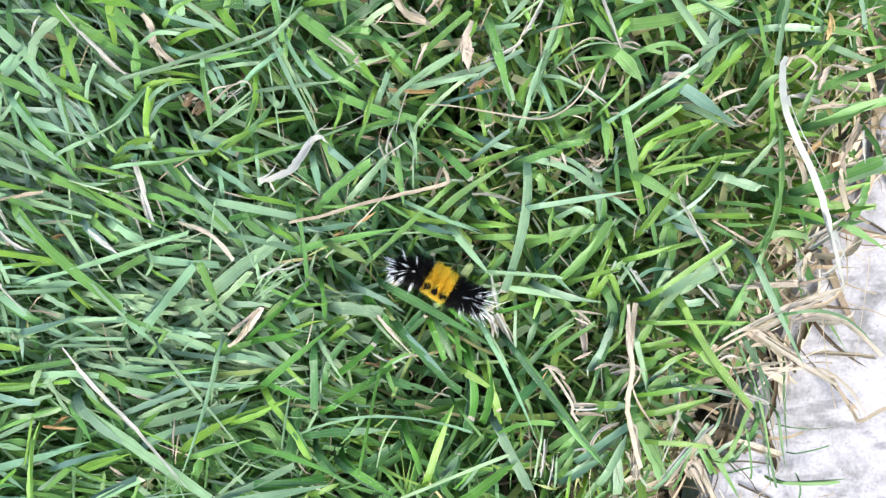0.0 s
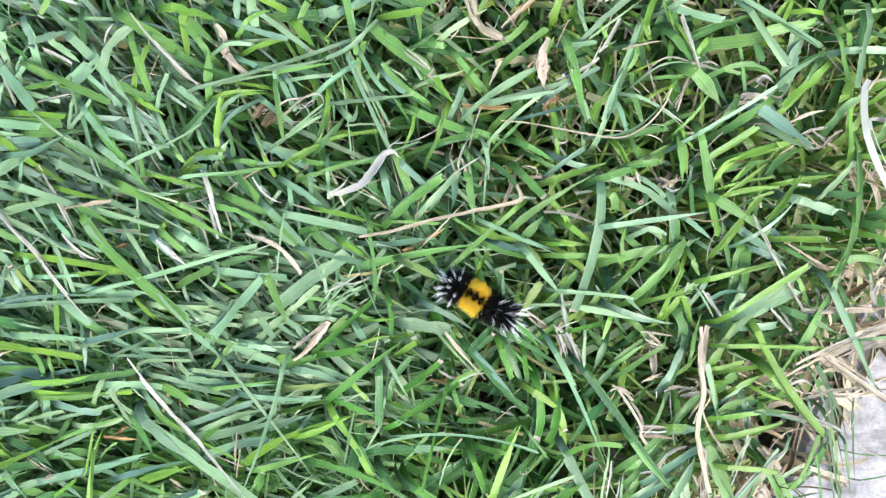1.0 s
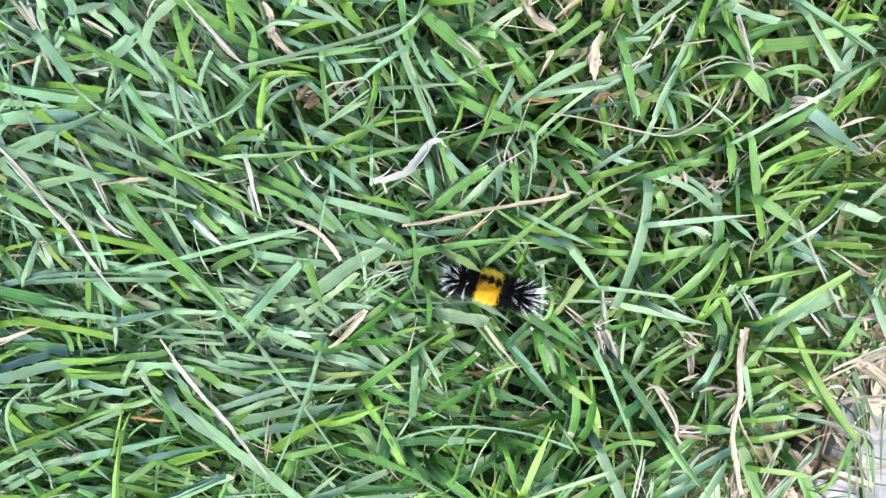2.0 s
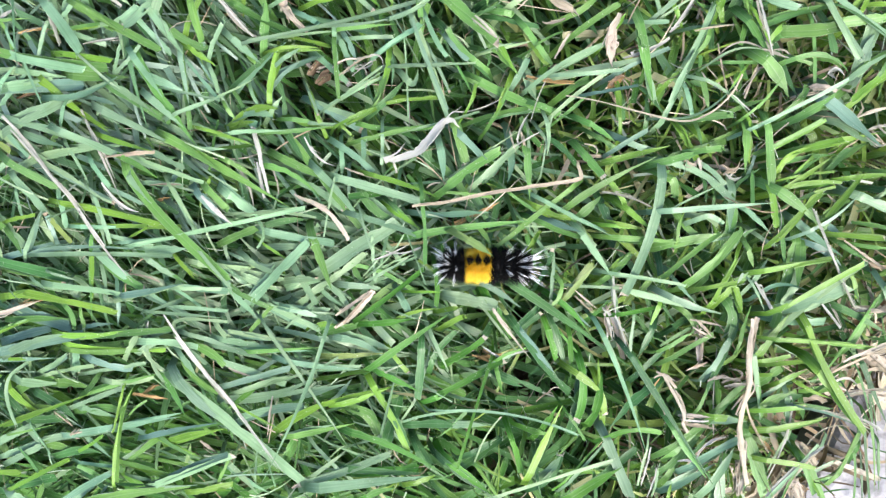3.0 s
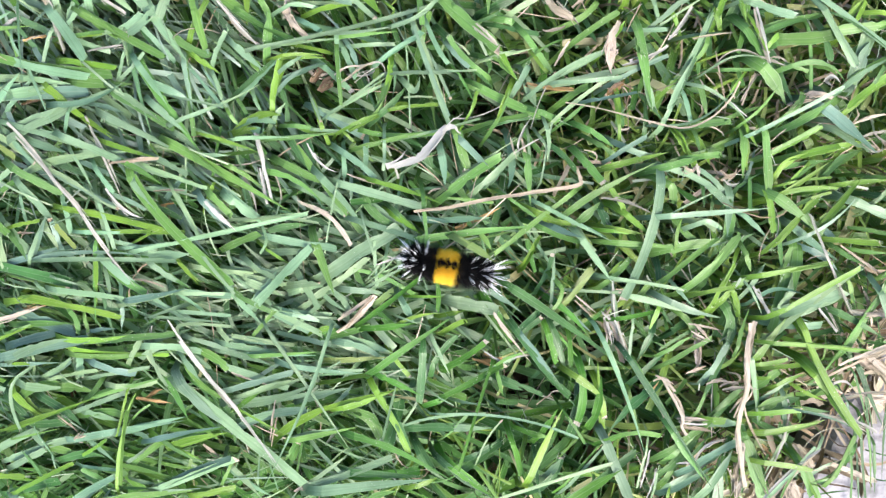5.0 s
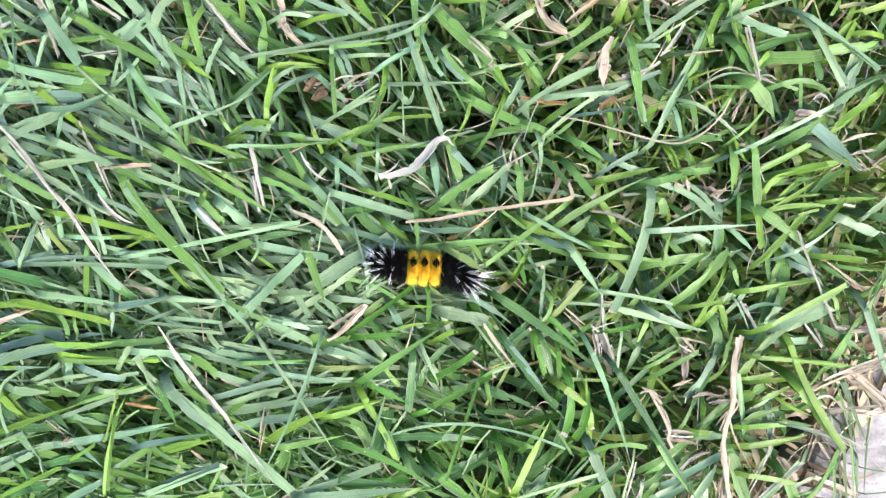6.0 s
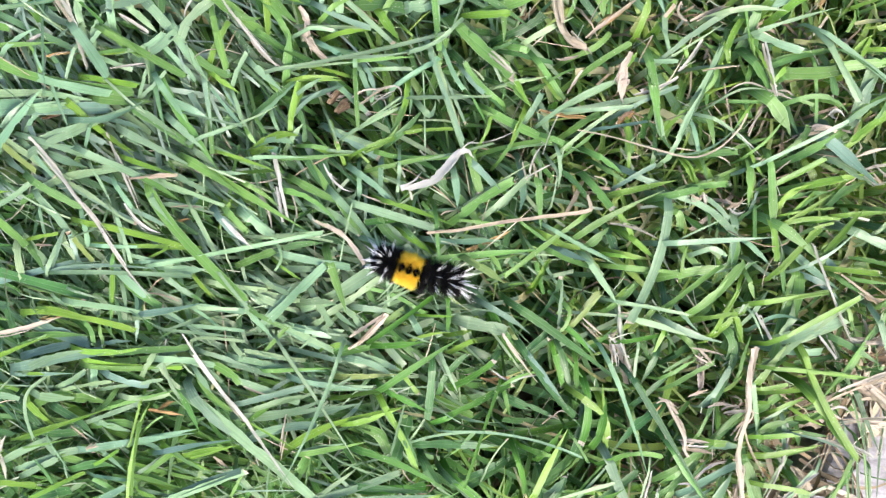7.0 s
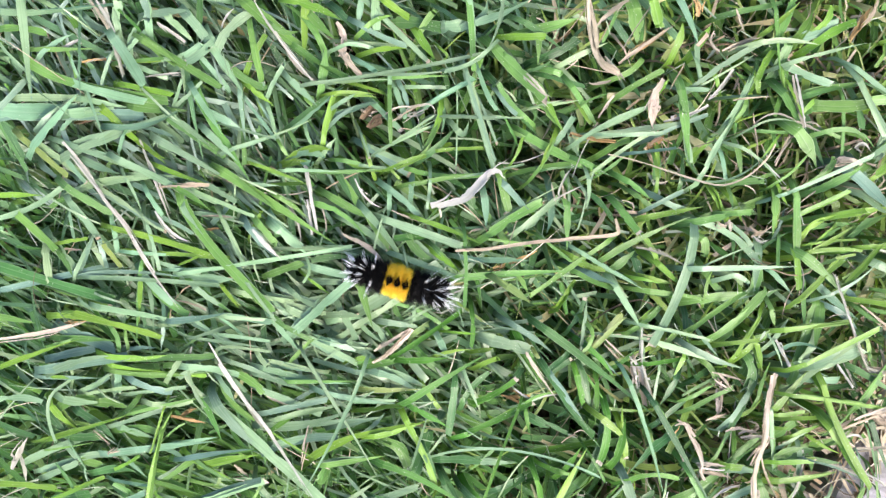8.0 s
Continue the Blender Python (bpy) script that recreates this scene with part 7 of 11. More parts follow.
blade("b", 2.4, -70.4, -48.9, 25.2, -65.2, -46.3, 26.4, -58.3, -44.6, 26.6)
blade("b", 3.5, -67.7, -76.4, 22.0, -58.8, -71.0, 23.3, -46.7, -65.6, 23.7)
blade("e", 3.0, -55.4, -71.0, 23.7, -47.1, -70.7, 23.9, -35.6, -68.6, 23.3)
blade("g", 1.1, -52.0, -52.4, 24.5, -49.3, -55.2, 24.3, -46.6, -58.2, 23.2)
blade("g", 3.1, -54.8, -51.3, 26.8, -48.8, -51.5, 27.4, -48.3, -55.8, 26.4)
blade("d", 3.9, -45.6, -60.8, 22.4, -43.7, -53.1, 23.9, -43.4, -47.6, 24.2)
blade("d", 2.4, -43.5, -53.6, 27.0, -40.8, -57.1, 27.0, -39.5, -62.7, 25.9)
blade("b", 1.9, -51.0, -45.0, 25.7, -47.1, -51.2, 25.4, -43.7, -53.4, 24.4)
blade("b", 2.4, -91.1, -73.6, 21.0, -85.3, -77.4, 22.2, -79.0, -79.7, 22.5)
blade("p", 0.6, -90.3, -74.7, 24.0, -81.9, -73.0, 24.4, -69.4, -73.0, 23.8)
blade("p", 0.8, -66.2, -72.7, 22.6, -60.3, -67.4, 23.8, -56.1, -63.5, 23.9)
dry("s", 1.7, -72.9, -78.5, 19.5, -70.4, -76.7, 20.5, -68.0, -75.2, 20.4)
blade("g", 2.4, -74.0, -67.9, 23.7, -72.5, -64.3, 23.4, -71.8, -61.9, 22.0)
blade("p", 0.6, -83.5, -74.1, 22.8, -83.5, -69.5, 22.7, -83.8, -66.9, 21.3)
dry("s", 0.5, -79.9, -64.0, 24.7, -79.4, -57.3, 24.7, -78.3, -50.7, 23.7)
blade("g", 1.1, -80.8, -59.3, 22.2, -85.8, -56.3, 23.1, -87.7, -54.2, 23.1)
blade("b", 1.4, -60.7, -48.3, 24.0, -58.5, -45.7, 25.5, -57.3, -43.4, 25.9)
blade("p", 0.5, -61.7, -67.1, 22.9, -59.1, -63.4, 24.6, -57.3, -62.8, 25.1)
blade("d", 2.0, -35.4, -62.1, 23.9, -31.6, -67.2, 24.1, -31.5, -67.8, 23.6)
blade("y", 1.9, -36.1, -72.0, 26.1, -32.5, -70.3, 25.8, -30.5, -70.0, 24.4)
blade("e", 1.9, -9.2, -57.0, 28.3, -7.3, -60.7, 27.8, -5.9, -66.5, 26.1)
blade("d", 2.4, -15.4, -37.9, 27.2, -11.9, -40.1, 28.8, -7.6, -40.9, 29.5)
blade("d", 2.7, -0.6, -36.1, 29.5, 3.2, -39.5, 29.4, 6.2, -41.5, 28.4)
blade("e", 3.1, 8.3, -50.2, 26.0, 8.8, -42.0, 27.2, 10.4, -35.6, 27.3)
blade("e", 2.7, 13.6, -46.5, 29.4, 15.1, -42.1, 29.8, 14.9, -34.8, 29.4)
blade("y", 2.4, 7.4, -35.7, 30.4, 11.7, -37.6, 30.0, 16.7, -42.3, 28.4)
blade("e", 0.9, 6.8, -67.8, 28.1, 12.7, -60.1, 28.3, 18.8, -52.7, 27.5)
blade("d", 2.4, 9.7, -73.1, 23.9, 17.2, -67.8, 26.0, 27.4, -56.5, 27.7)
dry("w", 0.6, 29.7, -67.6, 26.4, 30.4, -60.9, 28.5, 30.6, -55.4, 29.4)
dry("w", 0.6, 31.6, -70.8, 26.7, 33.1, -65.1, 28.3, 33.3, -59.9, 28.8)
blade("e", 2.7, -26.0, -65.6, 26.3, -20.9, -69.1, 25.9, -13.0, -74.4, 24.5)
blade("d", 2.7, -20.5, -65.2, 23.3, -17.1, -61.5, 23.4, -11.9, -57.9, 22.5)
blade("b", 2.4, 1.9, -65.9, 26.0, 4.4, -62.8, 27.3, 5.3, -60.2, 27.4)
blade("e", 0.9, 6.6, -48.3, 27.6, 9.8, -52.0, 26.9, 12.4, -56.0, 25.1)
blade("p", 0.6, -18.5, -61.3, 26.2, -17.6, -55.1, 28.0, -13.2, -49.8, 28.8)
blade("b", 2.4, -26.7, -54.1, 25.9, -21.8, -53.3, 26.7, -16.8, -53.5, 26.5)
blade("d", 1.1, -1.8, -63.4, 27.0, -1.3, -68.4, 27.0, 1.0, -73.5, 26.1)
blade("e", 2.0, -4.3, -53.7, 26.7, -1.0, -54.2, 26.8, 2.5, -54.9, 26.0)
dry("s", 1.3, 29.8, -35.1, 29.5, 33.4, -32.4, 29.2, 36.2, -36.7, 27.3)
dry("o", 1.1, 26.4, -42.1, 29.1, 29.6, -38.4, 29.8, 31.4, -35.0, 29.4)
dry("s", 0.9, 32.2, -43.1, 29.8, 35.7, -46.9, 29.0, 34.3, -48.9, 27.3)
blade("d", 1.3, 16.8, -72.2, 26.2, 16.7, -69.3, 26.0, 15.9, -65.0, 25.0)
blade("y", 1.1, 38.1, -70.5, 26.0, 38.2, -67.5, 26.1, 38.8, -66.4, 25.1)
blade("b", 3.2, -148.3, 55.2, 33.3, -143.4, 50.6, 34.6, -137.2, 42.8, 34.7)
blade("b", 0.7, -150.3, 55.2, 30.6, -148.3, 51.9, 29.9, -146.6, 46.6, 28.0)
blade("b", 1.4, -142.1, 56.3, 31.7, -143.4, 53.8, 32.5, -144.0, 51.7, 32.4)
blade("g", 1.7, -140.0, 55.8, 34.2, -133.8, 53.6, 34.3, -129.1, 50.4, 33.2)
blade("g", 1.6, -129.8, 50.8, 31.2, -124.7, 48.9, 32.0, -117.7, 45.8, 31.7)
blade("g", 1.2, -144.9, 49.3, 31.7, -140.8, 50.0, 31.5, -134.3, 51.8, 30.5)
blade("b", 1.4, -134.1, 51.5, 31.1, -130.9, 52.3, 31.5, -128.0, 52.9, 30.9)
blade("b", 2.3, -122.5, 58.3, 31.5, -116.9, 53.2, 32.9, -111.5, 46.4, 33.2)
blade("b", 2.6, -121.3, 56.9, 33.2, -123.5, 53.0, 33.4, -128.3, 51.1, 32.7)
blade("d", 1.6, -124.3, 53.3, 29.4, -120.9, 48.7, 29.1, -113.4, 43.5, 27.9)
blade("b", 1.2, -150.1, 50.0, 30.2, -151.1, 45.8, 29.2, -152.1, 42.2, 27.3)
blade("b", 1.6, -141.8, 48.6, 31.0, -137.7, 47.4, 31.1, -133.0, 46.5, 30.2)
blade("b", 2.6, -159.9, 41.4, 30.2, -153.8, 39.2, 31.7, -137.8, 38.7, 32.5)
blade("p", 1.8, -156.9, 37.1, 29.2, -149.4, 36.7, 30.0, -141.3, 36.4, 29.9)
blade("y", 1.6, -144.2, 42.9, 30.5, -139.6, 41.6, 29.9, -133.3, 41.7, 28.4)
blade("g", 3.2, -141.3, 37.2, 30.1, -133.1, 36.7, 29.9, -126.5, 38.3, 28.9)
blade("b", 2.3, -146.2, 30.2, 30.9, -135.4, 29.3, 32.8, -127.6, 37.0, 34.4)
blade("y", 1.8, -149.3, 35.0, 30.6, -144.8, 31.9, 30.2, -139.5, 27.5, 28.8)
blade("y", 1.8, -139.2, 27.4, 29.5, -135.4, 24.8, 30.6, -129.9, 23.1, 30.8)
blade("b", 2.6, -157.6, 23.7, 27.9, -151.1, 26.2, 29.8, -145.2, 29.8, 30.7)
blade("b", 0.6, -155.3, 38.3, 29.5, -151.6, 33.1, 30.4, -147.1, 23.4, 29.9)
blade("p", 0.8, -160.5, 24.6, 26.6, -154.2, 22.8, 28.3, -144.2, 21.9, 29.1)
blade("b", 2.1, -128.9, 35.3, 33.2, -122.6, 32.0, 32.8, -116.4, 27.8, 31.3)
blade("b", 1.9, -123.0, 42.5, 34.0, -117.9, 36.9, 34.7, -114.2, 32.3, 34.4)
blade("b", 2.3, -118.4, 32.1, 32.8, -114.0, 29.2, 33.3, -108.9, 24.9, 32.7)
blade("b", 1.2, -129.1, 39.6, 29.2, -125.7, 42.6, 31.1, -122.1, 46.4, 32.0)
blade("b", 1.1, -129.9, 40.5, 29.6, -128.6, 43.5, 31.1, -128.3, 46.6, 31.7)
blade("p", 0.6, -131.5, 53.0, 29.9, -127.1, 49.5, 31.2, -127.1, 41.6, 31.0)
blade("b", 1.6, -111.1, 44.5, 32.5, -109.6, 39.0, 32.5, -108.2, 31.0, 31.3)
blade("b", 1.1, -110.0, 43.9, 30.4, -105.6, 39.4, 31.7, -99.2, 33.1, 31.9)
blade("p", 1.3, -110.8, 28.7, 32.7, -104.0, 31.8, 33.6, -97.3, 35.1, 33.5)
blade("y", 1.6, -113.6, 51.6, 31.3, -110.2, 48.8, 31.3, -105.0, 47.3, 30.4)
blade("y", 1.6, -108.3, 46.8, 32.9, -104.6, 44.2, 32.5, -101.8, 43.3, 31.2)
blade("g", 1.4, -109.1, 58.9, 34.2, -108.4, 55.2, 33.9, -105.7, 48.7, 32.4)
blade("b", 1.5, -102.2, 48.3, 33.5, -101.1, 51.5, 33.8, -99.2, 55.0, 33.2)
blade("b", 1.3, -102.8, 42.2, 32.2, -100.8, 39.3, 33.0, -100.0, 35.5, 32.7)
dry("w", 0.5, -156.5, 47.1, 30.0, -154.3, 48.8, 30.8, -151.0, 49.4, 30.5)
blade("b", 0.8, -160.4, 47.9, 30.3, -159.1, 44.5, 30.7, -157.3, 42.4, 30.3)
dry("k", 0.7, -158.5, 29.9, 24.8, -154.3, 31.9, 24.9, -150.6, 33.0, 23.9)
blade("b", 1.6, -136.8, 31.5, 28.4, -131.9, 31.0, 30.1, -127.3, 29.5, 30.6)
blade("b", 2.6, -119.1, 38.0, 31.9, -113.4, 36.5, 31.4, -110.0, 35.0, 29.8)
dry("s", 0.6, -105.1, 30.5, 30.7, -103.4, 28.5, 31.6, -101.9, 26.5, 31.6)
blade("b", 1.3, -142.9, 28.4, 31.0, -143.4, 26.1, 30.5, -144.3, 22.7, 29.0)
blade("b", 3.2, -159.5, 32.3, 29.6, -154.5, 33.1, 29.2, -149.9, 35.1, 28.0)
blade("g", 2.6, -96.4, 59.8, 33.9, -90.7, 56.1, 33.7, -80.6, 53.5, 32.8)
dry("w", 0.7, -99.9, 59.6, 31.1, -96.9, 55.5, 32.2, -91.0, 51.5, 32.5)
dry("s", 0.6, -85.3, 61.8, 32.2, -83.2, 58.0, 32.5, -78.7, 55.7, 32.0)
blade("p", 1.0, -84.3, 51.5, 34.3, -74.3, 54.1, 34.7, -67.4, 55.1, 33.8)
blade("p", 1.1, -73.1, 55.7, 34.5, -61.2, 55.8, 36.3, -52.9, 59.4, 37.2)
blade("p", 1.1, -52.9, 59.6, 36.4, -49.3, 60.5, 37.6, -43.9, 63.7, 38.1)
blade("g", 1.4, -67.6, 55.7, 32.4, -59.7, 57.4, 32.9, -51.9, 58.3, 32.4)
blade("b", 1.2, -54.3, 51.4, 35.1, -50.9, 54.6, 36.4, -45.3, 57.2, 36.6)
blade("g", 2.6, -97.6, 51.1, 29.8, -94.6, 49.0, 31.3, -90.1, 45.1, 31.7)
blade("b", 2.4, -93.6, 39.2, 30.4, -89.2, 44.5, 32.0, -81.9, 50.7, 32.7)
blade("y", 1.9, -85.7, 36.4, 32.5, -85.7, 41.3, 32.8, -84.4, 47.9, 32.3)
blade("y", 1.1, -83.6, 48.7, 34.2, -79.0, 50.2, 34.1, -72.3, 50.1, 33.0)
blade("y", 1.2, -80.7, 52.5, 31.4, -75.2, 51.9, 32.4, -69.8, 50.9, 32.5)
blade("p", 1.3, -82.5, 41.7, 32.6, -79.8, 45.3, 32.4, -73.4, 47.9, 31.2)
blade("b", 1.4, -82.2, 45.9, 34.5, -79.8, 47.5, 34.4, -77.6, 50.3, 33.3)
blade("b", 1.5, -72.2, 46.9, 31.6, -67.7, 44.4, 31.6, -63.2, 41.0, 30.6)
blade("g", 1.3, -68.5, 50.9, 34.8, -67.9, 45.6, 35.5, -66.1, 36.4, 34.9)
blade("b", 1.6, -65.8, 53.7, 32.6, -62.8, 49.8, 32.4, -62.0, 45.8, 31.3)
blade("g", 1.8, -55.6, 37.7, 33.1, -53.3, 43.8, 34.0, -53.6, 48.9, 33.8)
blade("p", 1.1, -51.0, 46.5, 35.4, -46.9, 46.6, 36.6, -37.0, 47.7, 37.1)
blade("b", 1.0, -47.6, 59.5, 37.9, -46.8, 55.5, 38.7, -35.8, 35.3, 37.6)
blade("b", 1.6, -44.1, 60.5, 35.1, -39.9, 51.7, 35.5, -37.2, 50.2, 35.5)
blade("p", 0.6, -66.9, 35.6, 32.4, -60.7, 41.4, 32.9, -55.3, 43.2, 32.1)
blade("p", 0.7, -63.9, 38.5, 33.1, -60.4, 41.6, 33.5, -55.0, 46.2, 33.1)
blade("b", 1.8, -71.8, 34.9, 30.6, -67.0, 32.9, 30.9, -61.4, 32.1, 30.4)
blade("y", 1.1, -63.1, 31.1, 33.6, -58.1, 34.2, 33.6, -55.1, 35.2, 32.4)
blade("g", 2.1, -55.1, 35.1, 32.7, -51.8, 37.5, 33.2, -47.9, 44.3, 33.1)
blade("y", 1.2, -52.5, 36.4, 33.2, -45.8, 38.5, 33.2, -38.9, 39.2, 32.2)
blade("b", 2.1, -47.7, 42.9, 35.0, -44.7, 38.8, 34.6, -44.9, 46.0, 34.1)
blade("b", 2.1, -92.1, 30.1, 31.2, -88.4, 31.8, 31.7, -84.7, 30.3, 31.0)
blade("b", 2.1, -94.5, 27.5, 28.8, -91.2, 28.5, 29.6, -88.0, 27.6, 29.3)
blade("g", 1.2, -97.6, 31.3, 30.6, -96.0, 29.4, 29.9, -94.7, 27.6, 28.2)
blade("g", 1.4, -79.4, 29.9, 30.4, -76.2, 30.1, 30.2, -68.8, 29.2, 29.1)
blade("g", 1.2, -96.7, 36.9, 29.5, -93.9, 33.6, 30.2, -92.5, 31.3, 29.8)
blade("p", 0.8, -75.3, 38.2, 30.7, -72.9, 34.3, 32.1, -71.8, 31.4, 32.5)
blade("b", 1.6, -78.3, 58.6, 33.5, -76.1, 57.6, 35.1, -73.0, 55.9, 35.8)
blade("b", 1.0, -74.0, 29.3, 30.5, -65.3, 29.0, 31.1, -65.5, 30.1, 30.5)
blade("b", 1.3, -64.2, 53.4, 32.4, -57.3, 54.5, 33.4, -52.6, 55.1, 33.3)
dry("k", 2.1, -75.4, 48.5, 24.3, -72.6, 46.7, 25.4, -75.4, 43.4, 25.3)
dry("k", 2.1, -72.6, 43.6, 25.5, -67.8, 44.4, 25.6, -73.7, 41.0, 24.1)
dry("w", 0.7, -62.1, 48.2, 32.7, -60.4, 48.0, 33.3, -56.9, 49.2, 33.1)
dry("w", 0.4, -65.5, 43.7, 32.2, -63.0, 45.7, 31.8, -58.5, 47.9, 30.5)
blade("b", 1.0, -52.5, 48.9, 34.0, -50.9, 45.5, 33.3, -52.4, 39.8, 31.4)
blade("p", 0.5, -49.2, 53.2, 35.1, -47.8, 45.1, 34.3, -46.6, 32.8, 32.3)
blade("y", 0.8, -54.0, 64.5, 34.1, -51.5, 63.3, 33.8, -56.4, 61.6, 32.3)
blade("d", 1.6, -84.3, 40.3, 29.1, -81.9, 36.8, 28.7, -81.7, 31.1, 27.1)
blade("b", 1.1, -91.0, 36.6, 31.3, -89.9, 33.8, 31.6, -88.1, 32.2, 30.9)
blade("g", 3.7, -37.5, 65.1, 36.2, -32.8, 62.0, 36.9, -24.6, 56.4, 36.5)
blade("y", 2.1, -24.5, 56.8, 35.0, -21.8, 52.3, 36.2, -17.9, 47.2, 36.4)
dry("w", 0.8, -31.5, 60.2, 39.7, -27.4, 57.1, 40.6, -24.3, 55.1, 40.6)
blade("g", 1.1, -28.8, 63.1, 35.0, -25.7, 63.6, 35.6, -22.9, 67.3, 35.5)
blade("g", 2.1, -22.7, 63.3, 36.7, -15.0, 61.4, 36.2, -24.8, 65.2, 34.6)
blade("d", 1.6, -24.8, 62.6, 32.5, -17.0, 61.3, 33.1, -12.4, 61.1, 32.8)
blade("g", 1.6, -29.6, 44.4, 33.7, -20.1, 40.3, 33.2, -10.7, 39.5, 31.9)
blade("g", 1.9, -11.1, 39.3, 35.0, -7.9, 38.3, 35.2, -4.4, 37.4, 34.4)
blade("g", 1.6, -28.5, 33.5, 31.9, -22.7, 36.4, 33.8, -13.6, 38.1, 34.7)
blade("b", 1.3, -11.0, 46.1, 37.2, -4.2, 53.3, 38.0, 6.3, 57.4, 37.6)
blade("p", 1.2, -6.6, 47.2, 38.3, 2.2, 47.8, 38.8, 11.0, 50.2, 38.5)
blade("p", 1.4, 11.7, 50.7, 35.5, 17.3, 54.5, 36.9, 23.5, 57.4, 37.3)
blade("p", 1.3, -4.4, 39.1, 36.3, 0.5, 44.7, 36.9, 8.8, 50.8, 36.7)
blade("y", 1.2, -13.2, 54.1, 35.5, -10.8, 50.1, 36.2, -8.6, 50.0, 36.2)
blade("o2", 1.9, -16.1, 58.9, 33.9, -13.3, 54.6, 34.0, -11.3, 49.4, 33.0)
blade("b", 1.8, -14.9, 46.3, 34.0, -14.0, 42.1, 34.2, -11.0, 40.3, 33.6)
blade("b", 1.9, -17.4, 45.7, 33.0, -16.1, 48.0, 34.0, -14.9, 51.6, 34.0)
dry("o", 1.0, -14.9, 46.8, 35.5, -10.1, 45.6, 35.6, -1.6, 46.4, 34.9)
dry("s", 1.6, -10.2, 68.7, 34.8, -5.5, 67.0, 36.3, -2.7, 64.3, 36.7)
dry("s", 1.2, -7.3, 52.5, 33.1, -5.8, 56.3, 34.6, -4.0, 59.3, 35.0)
dry("s", 2.1, 8.4, 61.4, 36.1, 8.2, 56.6, 36.4, 8.3, 52.0, 35.7)
blade("y", 1.8, 8.3, 61.9, 36.0, 9.8, 64.3, 36.6, 10.6, 65.8, 36.2)
blade("g", 2.6, 14.0, 63.0, 38.5, 15.0, 60.2, 38.5, 16.5, 56.6, 37.5)
blade("p", 2.4, 17.5, 52.0, 37.5, 18.3, 48.7, 36.8, 20.7, 43.0, 35.0)
blade("g", 1.9, -2.2, 59.8, 33.6, 2.6, 64.3, 35.5, 8.7, 68.2, 36.3)
blade("d", 2.1, 1.2, 64.5, 33.0, 2.3, 61.4, 34.4, 3.5, 59.6, 34.9)
dry("s", 0.6, 11.2, 62.8, 38.1, 12.6, 66.6, 37.8, 14.7, 70.8, 36.5)
blade("b", 1.4, 13.4, 63.9, 36.3, 16.7, 63.4, 37.6, 22.6, 64.4, 38.0)
blade("b", 1.1, 18.4, 70.8, 37.9, 18.9, 68.8, 38.2, 20.2, 66.6, 37.6)
dry("w", 1.1, 11.4, 53.9, 35.3, 18.4, 56.0, 36.1, 23.6, 60.3, 36.0)
blade("y", 1.3, 11.9, 37.5, 35.8, 11.0, 40.8, 36.0, 10.2, 45.4, 35.3)
blade("b", 1.2, 4.5, 43.8, 34.8, 11.9, 45.5, 35.6, 16.4, 47.0, 35.3)
blade("g", 1.2, -22.4, 35.5, 33.8, -20.6, 38.1, 35.3, -19.3, 45.0, 36.1)
blade("y", 0.8, -30.5, 36.3, 33.5, -28.9, 38.9, 35.0, -28.6, 43.6, 35.7)
dry("w", 0.4, -34.6, 35.5, 32.8, -28.2, 35.2, 32.9, -20.1, 41.0, 32.4)
blade("g", 0.8, -34.3, 48.0, 34.4, -31.5, 44.6, 34.1, -29.8, 41.3, 32.8)
blade("p", 0.7, -37.0, 48.8, 33.1, -34.4, 48.4, 34.1, -29.3, 49.1, 34.3)
blade("b", 1.6, -36.4, 53.9, 35.3, -34.4, 51.2, 35.8, -31.3, 49.7, 35.5)
dry("w", 0.4, -12.8, 34.1, 35.3, -10.9, 44.6, 35.7, -7.3, 50.1, 34.8)
blade("g", 2.1, -2.2, 44.5, 32.9, 0.4, 47.1, 34.9, 3.4, 47.8, 35.7)
dry("k", 1.9, 8.7, 46.4, 34.1, 9.5, 48.3, 34.6, 12.7, 49.5, 34.1)
blade("d", 1.6, 20.3, 39.3, 31.9, 19.9, 42.5, 31.7, 20.2, 46.0, 30.5)
blade("g", 0.7, -13.2, 55.2, 35.0, -11.0, 57.4, 36.9, -6.6, 59.0, 37.9)
blade("p", 0.5, -23.3, 54.1, 36.0, -20.7, 55.0, 35.7, -18.0, 55.7, 34.5)
blade("g", 1.1, -1.5, 38.8, 32.1, 2.0, 42.1, 32.3, 3.5, 44.2, 31.4)
dry("s", 0.5, -19.2, 64.5, 35.7, -17.5, 65.9, 36.8, -16.2, 67.6, 36.9)
blade("d", 2.1, -28.7, 54.2, 29.7, -22.2, 53.4, 30.4, -26.0, 48.6, 29.5)
blade("b", 1.6, 30.4, 58.1, 37.3, 32.8, 64.6, 38.5, 34.5, 70.2, 38.6)
blade("b", 1.8, 24.9, 42.2, 37.9, 26.5, 49.7, 39.6, 29.6, 56.3, 40.4)
dry("w", 1.1, 23.6, 62.0, 35.4, 26.0, 64.7, 36.2, 29.2, 71.7, 36.4)
dry("s", 0.7, 29.4, 62.0, 39.1, 33.9, 63.7, 39.3, 41.0, 64.9, 38.5)
blade("y", 0.7, 42.4, 72.8, 39.4, 43.0, 69.5, 39.5, 44.8, 67.5, 38.8)
blade("y", 1.1, 45.2, 69.1, 38.7, 47.8, 65.0, 38.7, 50.9, 60.0, 37.7)
dry("w", 1.0, 45.3, 71.5, 41.9, 46.9, 65.8, 42.7, 50.4, 56.5, 42.2)
